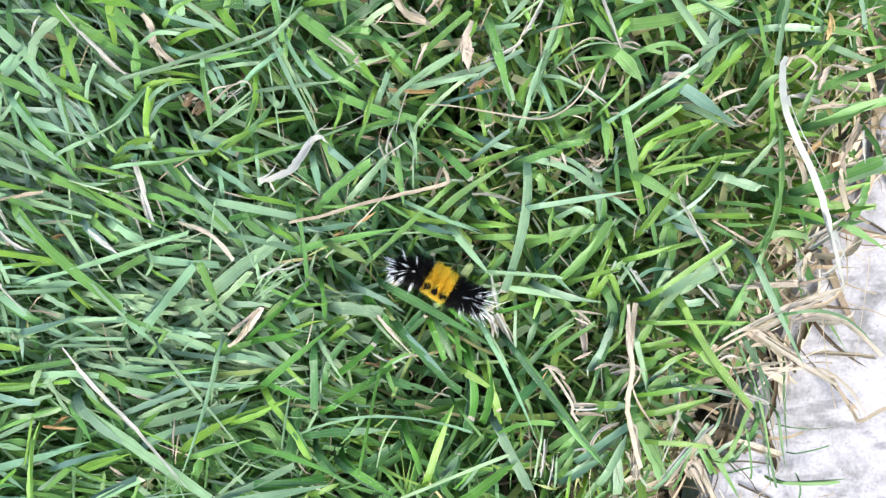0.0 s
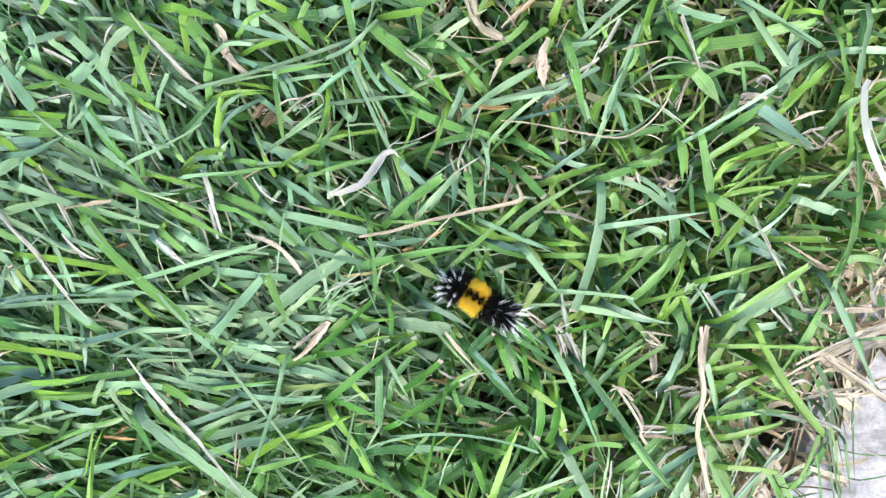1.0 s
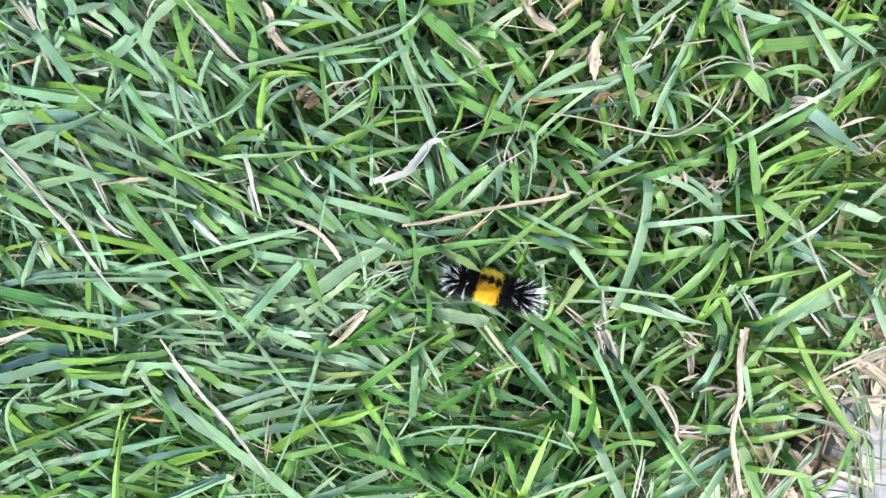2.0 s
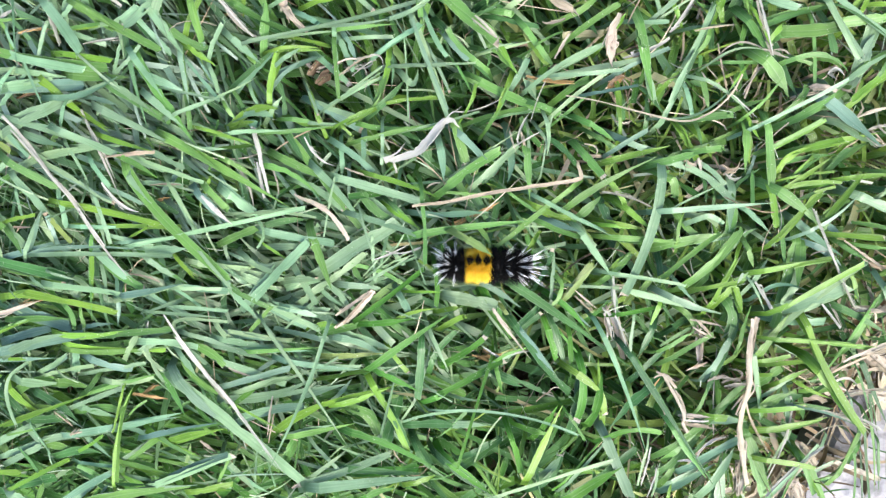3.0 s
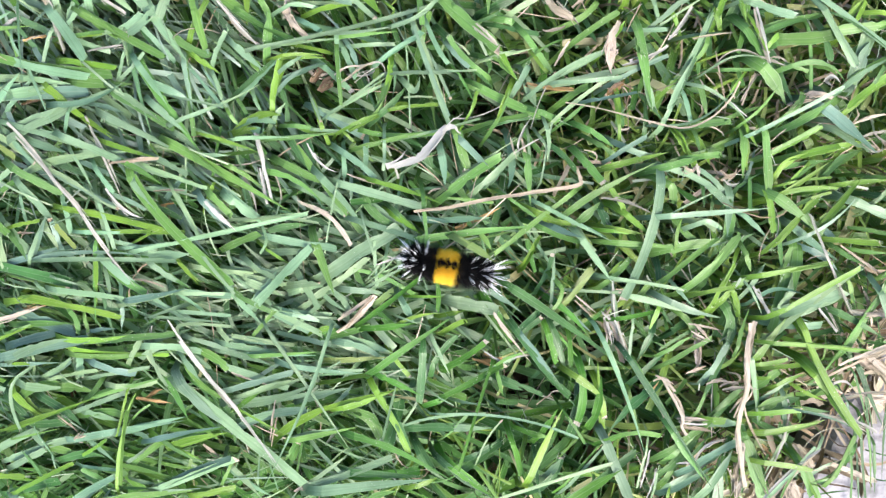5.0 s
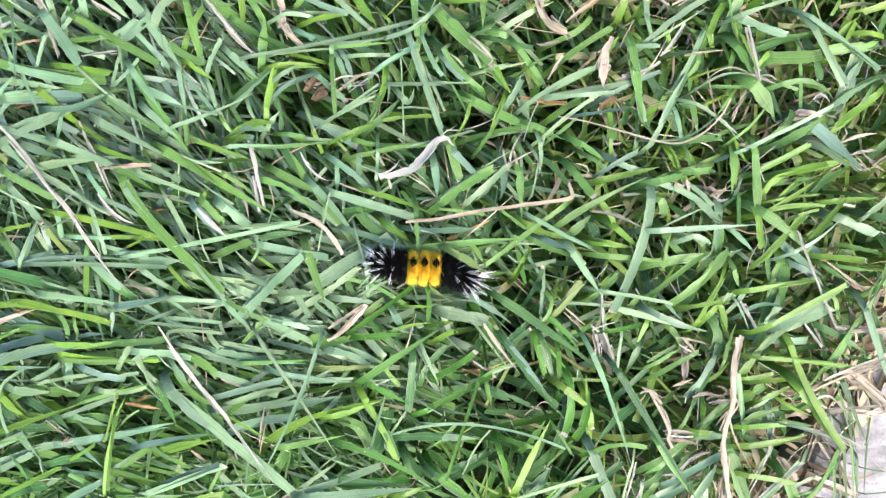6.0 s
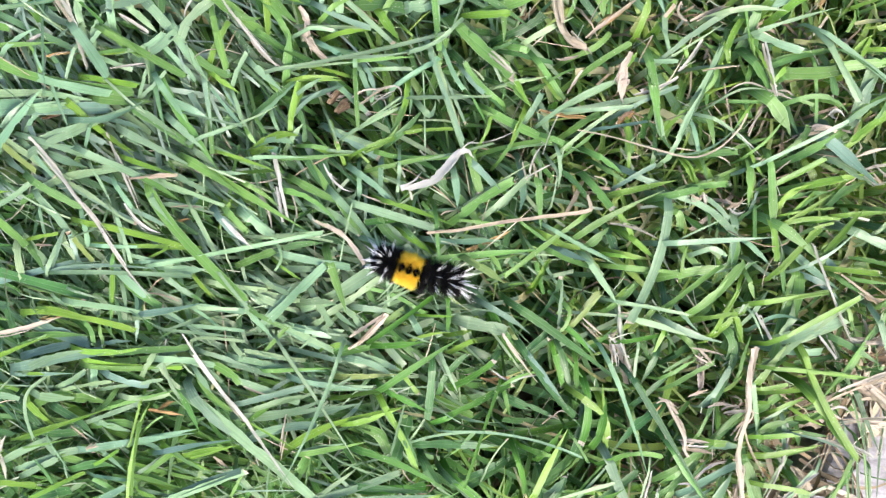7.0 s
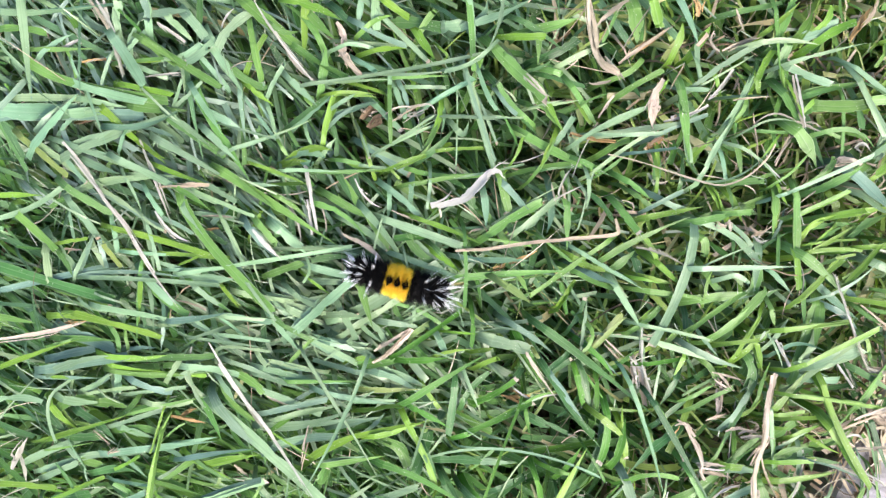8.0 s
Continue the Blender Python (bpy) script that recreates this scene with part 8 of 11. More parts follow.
blade("g", 3.2, 43.9, 66.4, 38.7, 47.8, 61.7, 38.1, 52.2, 57.2, 36.5)
blade("g", 4.2, 50.1, 56.2, 38.0, 55.1, 52.6, 37.2, 58.7, 46.9, 35.2)
blade("d", 1.6, 49.6, 72.0, 35.1, 54.3, 72.1, 36.7, 59.6, 70.4, 37.1)
blade("g", 2.1, 51.1, 66.8, 37.9, 57.5, 70.2, 38.9, 65.6, 72.5, 38.8)
blade("y", 1.8, 51.8, 63.2, 37.8, 53.0, 65.8, 38.3, 55.5, 66.7, 37.7)
blade("g", 3.7, 54.8, 64.6, 37.4, 65.2, 64.5, 39.2, 69.3, 67.1, 40.1)
blade("g", 3.2, 69.6, 67.8, 39.2, 76.0, 69.1, 39.9, 83.1, 70.6, 39.7)
blade("b", 1.4, 63.4, 71.9, 43.4, 66.0, 67.6, 43.3, 74.2, 57.9, 41.8)
blade("d", 0.8, 67.8, 72.2, 39.7, 76.5, 69.5, 40.6, 82.9, 63.7, 40.2)
blade("b", 3.7, 76.9, 57.3, 37.8, 76.9, 62.7, 39.6, 79.9, 66.5, 40.3)
blade("g", 1.1, 61.5, 68.3, 38.2, 62.8, 64.4, 38.7, 64.8, 51.4, 37.5)
blade("g", 2.6, 66.2, 67.3, 37.7, 67.6, 63.9, 38.3, 68.5, 59.6, 37.9)
blade("b", 1.8, 73.3, 53.0, 39.5, 77.8, 57.9, 40.9, 83.4, 61.0, 41.1)
blade("y", 1.9, 76.4, 47.7, 37.7, 79.9, 52.7, 38.6, 85.5, 55.9, 38.5)
blade("b", 0.8, 52.3, 39.7, 39.5, 61.2, 45.0, 41.6, 71.2, 51.5, 42.8)
blade("g", 2.6, 60.7, 41.2, 35.8, 65.6, 44.1, 37.4, 70.6, 49.2, 38.3)
blade("b", 4.2, 70.9, 48.2, 34.5, 73.3, 44.9, 35.8, 74.0, 42.1, 36.2)
blade("p", 0.7, 37.0, 55.8, 39.0, 41.7, 60.9, 40.3, 50.0, 58.4, 40.1)
blade("y", 1.0, 44.5, 52.7, 36.8, 42.9, 50.8, 38.1, 40.9, 46.9, 38.1)
blade("p", 0.7, 25.9, 38.3, 35.9, 37.2, 36.6, 37.3, 43.3, 51.2, 39.0)
blade("p", 1.1, 33.8, 49.1, 39.5, 39.4, 48.6, 39.4, 47.6, 40.2, 37.7)
blade("g", 1.8, 33.7, 49.1, 36.5, 35.1, 44.7, 36.9, 36.7, 41.4, 36.4)
blade("g", 1.1, 40.1, 55.2, 35.0, 46.2, 55.4, 36.4, 49.5, 56.1, 36.8)
blade("g", 1.4, 65.7, 58.0, 36.3, 71.0, 59.4, 37.3, 73.4, 54.5, 36.7)
dry("w", 0.8, 52.0, 59.1, 37.7, 54.8, 60.1, 37.8, 57.4, 58.2, 36.6)
blade("g", 1.2, 57.6, 57.5, 37.6, 60.4, 56.7, 38.0, 64.8, 56.1, 37.6)
dry("s", 1.3, 59.0, 47.0, 34.5, 65.6, 50.0, 36.6, 59.8, 45.8, 36.7)
dry("s", 1.6, 64.3, 49.3, 36.8, 67.9, 50.4, 36.3, 71.0, 51.1, 34.7)
dry("w", 1.6, 70.7, 55.3, 36.7, 65.9, 54.9, 37.8, 70.3, 52.4, 38.1)
blade("g", 2.1, 59.6, 44.7, 36.2, 62.9, 48.3, 37.7, 62.5, 50.6, 38.0)
dry("s", 1.1, 72.3, 50.1, 36.7, 73.5, 50.1, 37.7, 75.2, 49.2, 37.6)
blade("y", 1.6, 35.2, 71.0, 37.8, 37.6, 68.9, 37.6, 38.4, 65.9, 36.4)
blade("y", 1.4, 74.1, 71.2, 40.1, 75.2, 73.2, 39.6, 76.6, 76.6, 38.3)
blade("g", 1.3, 35.5, 69.9, 35.8, 31.7, 68.3, 36.7, 29.7, 71.1, 36.9)
dry("s", 0.6, 37.2, 60.2, 35.4, 38.8, 53.3, 36.0, 40.5, 48.8, 35.7)
dry("s", 0.6, 45.0, 46.4, 37.1, 46.3, 49.8, 37.7, 48.9, 54.6, 37.5)
blade("b", 1.4, 29.4, 47.2, 35.5, 30.4, 44.5, 36.5, 32.0, 39.9, 36.4)
blade("g", 1.1, 48.9, 43.0, 37.9, 52.5, 46.5, 37.9, 55.2, 52.1, 37.0)
blade("g", 1.4, 43.6, 42.3, 35.0, 48.2, 45.3, 35.6, 54.5, 46.5, 35.1)
blade("g", 2.1, 34.0, 39.1, 35.5, 38.9, 40.3, 35.8, 43.2, 40.9, 35.0)
blade("y", 1.4, 25.3, 49.1, 34.1, 26.5, 50.7, 34.9, 28.0, 52.5, 34.7)
blade("g", 1.3, 81.5, 55.3, 39.6, 83.3, 59.6, 40.2, 84.5, 59.8, 39.4)
dry("w", 0.8, -156.5, 20.3, 32.3, -150.3, 14.8, 32.3, -139.4, 2.4, 30.8)
blade("b", 2.6, -155.7, 19.9, 26.9, -148.0, 17.5, 28.3, -142.9, 17.2, 28.8)
blade("p", 1.9, -155.1, 10.8, 27.3, -149.6, 15.6, 28.7, -138.6, 17.3, 29.0)
blade("p", 1.6, -139.0, 17.4, 28.1, -133.4, 17.7, 28.9, -123.9, 19.0, 28.8)
blade("p", 2.1, -142.6, 21.1, 32.7, -133.2, 18.3, 32.2, -126.2, 15.4, 30.7)
blade("g", 1.9, -125.7, 15.4, 31.9, -120.3, 13.6, 32.0, -115.1, 10.3, 30.9)
blade("p", 1.6, -148.2, 12.1, 29.3, -139.0, 8.7, 30.5, -134.4, 5.6, 30.6)
blade("p", 0.8, -134.6, 5.6, 30.1, -132.3, 3.4, 30.3, -128.2, 2.4, 29.6)
blade("g", 2.3, -157.2, 11.4, 31.2, -151.5, 8.2, 30.6, -144.0, 5.3, 29.1)
blade("b", 1.6, -159.2, 19.4, 28.4, -156.0, 15.7, 28.5, -152.2, 13.2, 27.6)
dry("w", 0.7, -135.5, 22.6, 30.0, -132.1, 19.1, 31.2, -126.6, 7.4, 30.7)
dry("s", 1.1, -130.3, 15.0, 30.9, -124.2, 16.0, 31.9, -116.4, 17.4, 32.1)
blade("p", 1.4, -121.2, 15.4, 29.7, -114.1, 12.6, 29.5, -103.0, 10.2, 28.5)
blade("b", 2.1, -123.3, 10.3, 31.6, -121.5, 4.9, 31.1, -109.0, -4.9, 29.6)
blade("b", 2.1, -126.0, 14.7, 26.6, -125.0, 13.0, 28.1, -123.3, 9.4, 28.5)
blade("g", 2.6, -114.1, 21.4, 30.4, -105.1, 19.0, 31.7, -95.8, 12.4, 31.7)
blade("y", 1.6, -141.6, 0.7, 27.8, -134.3, 1.6, 28.2, -126.1, -0.6, 27.5)
blade("y", 1.8, -126.0, -0.6, 27.6, -120.7, -2.0, 27.2, -115.7, -2.3, 25.8)
blade("b", 1.3, -137.3, -5.2, 28.1, -130.9, -5.0, 28.0, -120.5, -3.9, 27.1)
blade("b", 1.3, -133.5, 3.6, 28.6, -131.0, -2.4, 28.2, -128.9, -9.6, 26.7)
blade("b", 1.6, -129.7, 6.1, 27.8, -122.6, 4.6, 29.4, -120.2, 2.6, 29.8)
blade("p", 1.1, -112.1, 8.2, 29.8, -107.8, 3.5, 30.4, -103.6, -4.4, 29.7)
dry("w", 1.6, -102.5, 6.4, 33.1, -98.6, 3.0, 33.1, -94.7, -0.4, 32.0)
blade("b", 1.2, -124.2, -8.6, 28.0, -110.8, -7.2, 28.4, -95.5, -1.8, 28.2)
blade("p", 1.8, -157.0, 6.4, 25.4, -148.9, -0.5, 26.1, -146.9, -3.6, 25.8)
blade("o2", 1.6, -146.7, -3.6, 26.3, -143.2, -7.4, 26.2, -140.2, -10.1, 25.3)
dry("w", 0.6, -136.8, -0.0, 31.4, -132.9, -5.0, 31.0, -129.4, -10.1, 29.6)
blade("g", 2.1, -158.2, -8.5, 26.2, -155.6, -10.5, 26.9, -153.3, -14.3, 26.5)
blade("b", 1.9, -152.9, -13.0, 24.3, -151.0, -9.4, 25.9, -148.8, -1.6, 26.9)
blade("b", 1.6, -146.0, -8.5, 24.6, -146.6, -5.2, 26.2, -147.7, -2.1, 26.8)
blade("y", 1.3, -158.0, -5.2, 27.1, -155.1, -4.1, 27.8, -150.5, -2.9, 27.5)
dry("s", 1.1, -159.8, -7.3, 23.1, -155.8, -6.9, 24.8, -152.2, -6.6, 25.6)
blade("b", 1.6, -144.2, 3.1, 27.1, -142.2, -0.7, 27.9, -141.7, -5.8, 27.6)
blade("y", 1.6, -132.6, 20.9, 28.8, -123.9, 18.3, 30.4, -117.8, 17.8, 31.0)
blade("b", 1.9, -118.6, 17.9, 28.5, -112.9, 15.5, 30.1, -108.5, 13.6, 30.7)
blade("b", 1.8, -139.8, 14.9, 27.1, -135.9, 13.9, 27.9, -131.3, 11.9, 27.7)
blade("b", 1.5, -134.6, 12.6, 28.8, -131.4, 8.6, 28.8, -129.7, 6.7, 27.8)
blade("b", 1.0, -142.0, 16.8, 28.5, -138.7, 13.1, 28.1, -135.6, 6.2, 26.3)
dry("s", 0.7, -118.3, 8.2, 28.8, -112.4, 9.4, 29.3, -108.8, 8.9, 28.5)
dry("o", 1.1, -118.8, 3.5, 22.7, -116.5, 4.6, 24.3, -113.3, 5.3, 24.9)
blade("b", 1.9, -114.1, 8.8, 25.2, -112.3, 11.0, 27.1, -109.8, 13.4, 27.9)
blade("p", 0.8, -126.4, 3.7, 27.5, -123.8, 1.5, 26.8, -121.6, 0.4, 25.1)
blade("p", 0.7, -150.2, -13.2, 25.3, -145.9, -10.6, 25.8, -137.5, -9.9, 25.3)
blade("y", 0.8, -123.0, -6.8, 27.1, -119.9, -5.2, 28.7, -117.2, -3.5, 29.4)
blade("p", 1.3, -127.7, -7.3, 27.5, -119.9, -8.4, 28.0, -116.8, -9.0, 27.4)
blade("d", 1.6, -121.7, 5.3, 26.0, -116.1, 3.1, 25.9, -110.8, 0.9, 24.7)
blade("g", 2.1, -101.4, 8.2, 29.9, -98.6, 6.0, 30.0, -95.6, 2.8, 29.1)
blade("b", 2.1, -112.7, 24.9, 28.6, -109.5, 23.8, 29.5, -105.2, 19.7, 29.1)
blade("y", 0.8, -104.6, 25.4, 29.3, -100.5, 24.7, 29.4, -97.5, 24.0, 28.5)
blade("b", 1.3, -105.0, 19.5, 31.7, -101.0, 19.5, 31.3, -96.8, 20.1, 30.0)
blade("p", 1.6, -149.0, -5.4, 25.7, -146.5, -8.5, 25.4, -145.5, -11.7, 23.9)
blade("b", 1.2, -157.0, 3.1, 26.0, -155.8, -0.9, 26.0, -155.6, -3.9, 25.1)
blade("y", 1.1, -102.9, 7.5, 28.1, -101.9, 9.8, 28.5, -101.2, 12.1, 27.8)
blade("g", 2.3, 27.1, 27.0, 35.8, 32.8, 28.8, 36.0, 36.6, 30.6, 35.2)
blade("g", 1.9, 36.0, 30.4, 37.2, 38.4, 30.9, 37.5, 41.7, 31.5, 36.7)
blade("g", 2.6, 47.0, 35.4, 37.2, 47.0, 30.5, 38.0, 47.4, 25.1, 37.7)
blade("g", 2.9, 52.6, 37.2, 38.1, 53.9, 30.2, 37.2, 56.5, 20.2, 35.1)
blade("y", 2.1, 55.5, 20.0, 37.5, 56.7, 15.4, 37.5, 57.8, 10.6, 36.5)
blade("b", 1.8, 28.0, 12.9, 37.6, 40.7, 14.8, 37.7, 55.7, 17.4, 37.0)
blade("y", 2.6, 58.1, 27.1, 34.1, 59.0, 32.0, 35.9, 65.0, 33.7, 36.5)
blade("y", 2.1, 61.5, 32.4, 36.3, 67.6, 34.4, 37.8, 74.1, 36.6, 38.3)
blade("y", 1.4, 59.7, 9.2, 36.1, 62.9, 14.6, 36.9, 69.5, 21.4, 36.9)
blade("g", 3.2, 57.1, 20.7, 38.1, 62.1, 18.5, 38.3, 70.2, 12.3, 37.3)
blade("g", 2.1, 71.9, 12.4, 33.8, 74.9, 10.0, 34.5, 76.9, 9.7, 34.3)
blade("y", 2.3, 72.2, 14.6, 35.0, 76.9, 20.2, 36.9, 80.6, 28.7, 38.0)
blade("b", 1.3, 67.8, 10.5, 36.0, 75.8, 14.5, 37.2, 80.3, 22.4, 37.7)
blade("g", 1.4, 60.7, 24.4, 33.7, 64.8, 28.8, 35.9, 69.4, 31.7, 36.9)
blade("y", 1.1, 59.8, 22.1, 35.2, 64.9, 25.2, 36.9, 74.3, 24.5, 37.5)
blade("y", 1.1, 64.3, 18.8, 34.5, 67.6, 21.5, 35.1, 73.5, 23.4, 34.7)
blade("y", 0.8, 60.8, 24.8, 36.0, 65.1, 26.6, 35.7, 74.3, 27.8, 34.4)
blade("g", 2.1, 72.5, 29.9, 33.2, 76.4, 32.8, 35.2, 81.7, 35.9, 36.3)
blade("b", 4.2, 71.3, 41.8, 36.3, 74.1, 40.9, 37.9, 83.3, 36.4, 38.3)
blade("y", 1.1, 76.5, 36.5, 35.8, 77.1, 38.0, 37.4, 80.3, 39.8, 38.1)
blade("g", 1.8, 61.0, 29.8, 34.4, 65.8, 31.5, 34.7, 74.5, 32.7, 34.1)
blade("p", 0.6, 28.6, 13.8, 37.0, 36.2, 18.9, 37.0, 46.3, 23.7, 36.0)
blade("b", 1.6, 37.1, 26.5, 33.4, 43.4, 23.8, 33.5, 46.0, 18.7, 32.3)
blade("g", 3.2, 45.0, 18.1, 33.7, 48.0, 14.8, 33.1, 46.5, 7.9, 31.2)
blade("b", 1.6, 38.2, 12.0, 34.6, 40.1, 13.8, 34.3, 44.0, 10.4, 32.7)
blade("y", 1.1, 31.6, 6.0, 33.5, 30.6, 9.8, 34.6, 33.1, 13.4, 34.8)
blade("g", 2.1, 31.8, 12.0, 30.6, 34.1, 7.8, 31.8, 38.6, 6.1, 32.2)
blade("y", 2.1, 30.1, 34.9, 34.0, 32.6, 30.8, 34.2, 35.5, 26.9, 33.4)
dry("w", 1.3, 34.7, 28.3, 35.3, 35.9, 26.1, 34.8, 36.3, 24.5, 33.4)
dry("s", 2.1, 42.9, 24.3, 33.3, 45.0, 25.9, 32.9, 47.7, 26.5, 31.5)
blade("g", 1.4, 46.0, 19.8, 32.1, 45.8, 22.7, 33.8, 53.4, 27.4, 34.9)
blade("y", 1.3, 47.6, 39.5, 36.5, 48.3, 37.2, 36.9, 51.5, 34.1, 36.3)
blade("g", 1.3, 34.1, 36.3, 34.6, 35.0, 33.6, 35.8, 35.3, 30.9, 36.0)
blade("b", 1.8, 50.1, 15.3, 32.7, 52.8, 13.9, 33.1, 58.7, 8.5, 32.3)
blade("g", 3.2, 30.6, 3.7, 32.0, 37.2, 6.2, 32.0, 49.8, 8.2, 31.1)
blade("g", 1.6, 48.5, 5.3, 32.4, 49.5, 8.7, 32.5, 54.4, 10.2, 31.6)
blade("y", 1.6, 76.8, 10.2, 34.5, 82.8, 10.8, 34.5, 89.5, 10.3, 33.5)
blade("y", 2.1, 82.2, 21.0, 34.5, 87.0, 19.8, 35.3, 91.6, 18.6, 35.2)
blade("y", 1.4, 84.4, 28.7, 35.9, 86.2, 28.5, 37.4, 88.9, 28.5, 38.0)
blade("g", 1.4, 55.1, 33.3, 37.0, 60.8, 36.7, 37.9, 66.8, 41.2, 38.0)
blade("g", 2.6, 27.7, 21.7, 35.6, 29.7, 21.4, 35.4, 29.4, 16.6, 33.6)
blade("b", 1.1, 50.9, 27.8, 32.8, 51.1, 30.7, 34.3, 51.5, 34.7, 34.9)
blade("d", 1.3, 37.9, 22.3, 32.5, 39.2, 19.2, 32.1, 39.7, 16.0, 30.7)
blade("p", 0.8, 87.5, 22.5, 35.5, 88.7, 24.8, 35.8, 91.0, 25.0, 34.9)
blade("b", 2.1, 65.3, 12.4, 33.9, 69.0, 10.0, 34.2, 72.1, 7.6, 33.4)
blade("g", 1.1, 60.8, 16.3, 33.1, 63.5, 18.7, 34.6, 67.6, 21.2, 35.1)
dry("w", 0.5, 68.0, 17.0, 35.2, 70.4, 13.4, 35.6, 73.5, 7.7, 34.9)
dry("s", 0.7, 71.9, 21.1, 35.3, 74.6, 18.9, 35.2, 76.7, 17.8, 34.1)
dry("w", 0.4, 58.6, 18.2, 33.8, 60.4, 14.1, 35.2, 59.4, 9.7, 35.5)
blade("p", 1.3, 55.6, 7.6, 32.0, 57.6, 5.7, 32.9, 59.8, 5.9, 32.9)
dry("s", 0.6, 60.8, 28.3, 31.3, 63.1, 26.8, 32.1, 66.9, 25.6, 32.0)
blade("g", 3.2, -158.9, -18.8, 23.2, -153.4, -19.5, 23.9, -142.7, -21.5, 23.7)
blade("b", 1.6, -144.1, -22.4, 27.7, -135.6, -22.4, 27.7, -125.1, -23.5, 26.7)
blade("b", 2.1, -123.4, -23.7, 28.3, -116.4, -22.5, 29.4, -106.7, -18.8, 29.9)
blade("y", 2.1, -152.1, -25.4, 26.2, -141.0, -26.2, 27.5, -126.9, -29.0, 27.8)
blade("y", 1.4, -157.5, -26.9, 24.8, -154.9, -25.1, 25.5, -151.6, -24.9, 25.0)
blade("b", 3.7, -156.5, -31.0, 21.8, -148.4, -32.9, 23.1, -139.7, -34.8, 23.3)
blade("b", 2.6, -155.7, -43.1, 26.0, -149.0, -37.5, 28.0, -139.5, -36.3, 28.7)
blade("y", 2.3, -140.6, -36.6, 27.3, -133.1, -37.9, 26.8, -119.7, -33.3, 25.9)
blade("y", 1.8, -139.8, -39.7, 24.7, -133.3, -41.5, 24.3, -111.8, -39.3, 23.7)
blade("y", 1.4, -133.8, -12.5, 27.3, -133.2, -19.8, 27.3, -133.1, -26.2, 26.4)
blade("g", 2.6, -132.5, -14.1, 24.9, -126.2, -19.0, 26.3, -118.2, -21.5, 26.9)
blade("b", 1.4, -131.3, -15.6, 26.3, -129.2, -19.1, 27.5, -128.3, -27.3, 27.4)
blade("b", 2.1, -117.4, -13.1, 27.8, -111.8, -17.0, 27.7, -106.5, -18.8, 26.7)
blade("b", 2.1, -117.9, -23.9, 23.9, -111.9, -25.2, 25.3, -103.8, -29.7, 25.4)
blade("p", 2.1, -116.7, -36.6, 27.7, -110.2, -35.2, 28.0, -101.7, -37.0, 27.1)
blade("g", 2.6, -101.9, -37.2, 26.0, -96.7, -38.3, 26.7, -93.8, -42.0, 26.2)
blade("p", 1.4, -117.9, -38.7, 25.3, -117.3, -42.6, 25.3, -111.5, -46.1, 24.5)
blade("p", 1.8, -121.9, -39.5, 25.9, -119.8, -35.4, 26.7, -118.0, -31.4, 26.5)
dry("w", 0.8, -111.0, -28.1, 30.8, -106.1, -35.3, 30.0, -98.0, -44.8, 28.0)
dry("w", 0.7, -116.8, -30.8, 26.2, -117.2, -33.6, 25.9, -116.9, -36.5, 24.6)
blade("b", 1.3, -107.9, -20.4, 29.1, -101.0, -20.0, 29.1, -94.0, -19.7, 28.1)
blade("p", 1.1, -109.6, -31.3, 25.6, -112.2, -27.9, 26.4, -93.6, -29.2, 26.4)
blade("b", 1.4, -135.1, -34.1, 23.8, -131.4, -33.0, 24.6, -126.9, -32.5, 24.3)
blade("b", 2.1, -132.7, -43.3, 25.5, -126.3, -45.6, 25.3, -121.5, -45.9, 24.2)
blade("p", 1.3, -146.4, -49.4, 23.0, -138.9, -46.6, 24.4, -131.8, -45.1, 24.7)
blade("b", 1.8, -146.2, -47.6, 23.8, -141.7, -45.1, 24.5, -139.9, -42.0, 24.2)
dry("o", 1.1, -158.0, -30.1, 20.1, -154.6, -29.4, 20.4, -149.4, -28.0, 19.8)
blade("y", 1.1, -157.0, -45.6, 23.2, -150.9, -45.0, 23.3, -143.1, -44.5, 22.5)
blade("y", 1.2, -110.0, -12.0, 25.9, -107.2, -15.3, 26.1, -103.7, -17.5, 25.5)
blade("b", 1.9, -103.6, -9.7, 26.3, -98.6, -13.4, 26.5, -94.8, -16.1, 25.9)
blade("b", 1.3, -108.2, -26.1, 26.3, -100.0, -25.9, 26.6, -94.0, -26.0, 25.9)
blade("b", 1.3, -110.2, -20.9, 24.8, -105.7, -23.2, 25.5, -102.6, -25.7, 25.1)
blade("b", 2.1, -139.4, -24.1, 24.6, -137.1, -27.8, 24.2, -137.8, -23.0, 23.4)
blade("b", 2.4, -138.0, -41.9, 23.5, -137.4, -44.0, 24.2, -137.6, -48.5, 23.7)
blade("b", 1.9, -106.8, -40.5, 25.3, -104.2, -42.8, 26.1, -101.8, -45.8, 25.9)
dry("w", 0.7, -130.5, -12.2, 26.2, -127.1, -15.0, 25.9, -126.4, -16.9, 24.6)
blade("g", 1.4, -140.7, -28.5, 26.0, -137.6, -30.5, 25.9, -138.0, -35.1, 24.6)
blade("p", 1.1, -152.6, -50.5, 20.0, -151.2, -45.9, 21.8, -151.6, -42.7, 22.5)
blade("b", 1.4, -126.2, -24.6, 24.8, -125.9, -29.0, 24.5, -126.4, -33.7, 23.2)
blade("g", 1.1, -136.8, -31.1, 24.5, -135.6, -33.2, 24.2, -135.9, -35.7, 22.9)
blade("b", 2.6, -157.4, -39.8, 23.1, -152.5, -37.5, 23.6, -145.7, -35.7, 23.1)
blade("b", 1.1, -150.9, -21.9, 24.7, -148.5, -23.3, 25.0, -146.6, -24.8, 24.2)
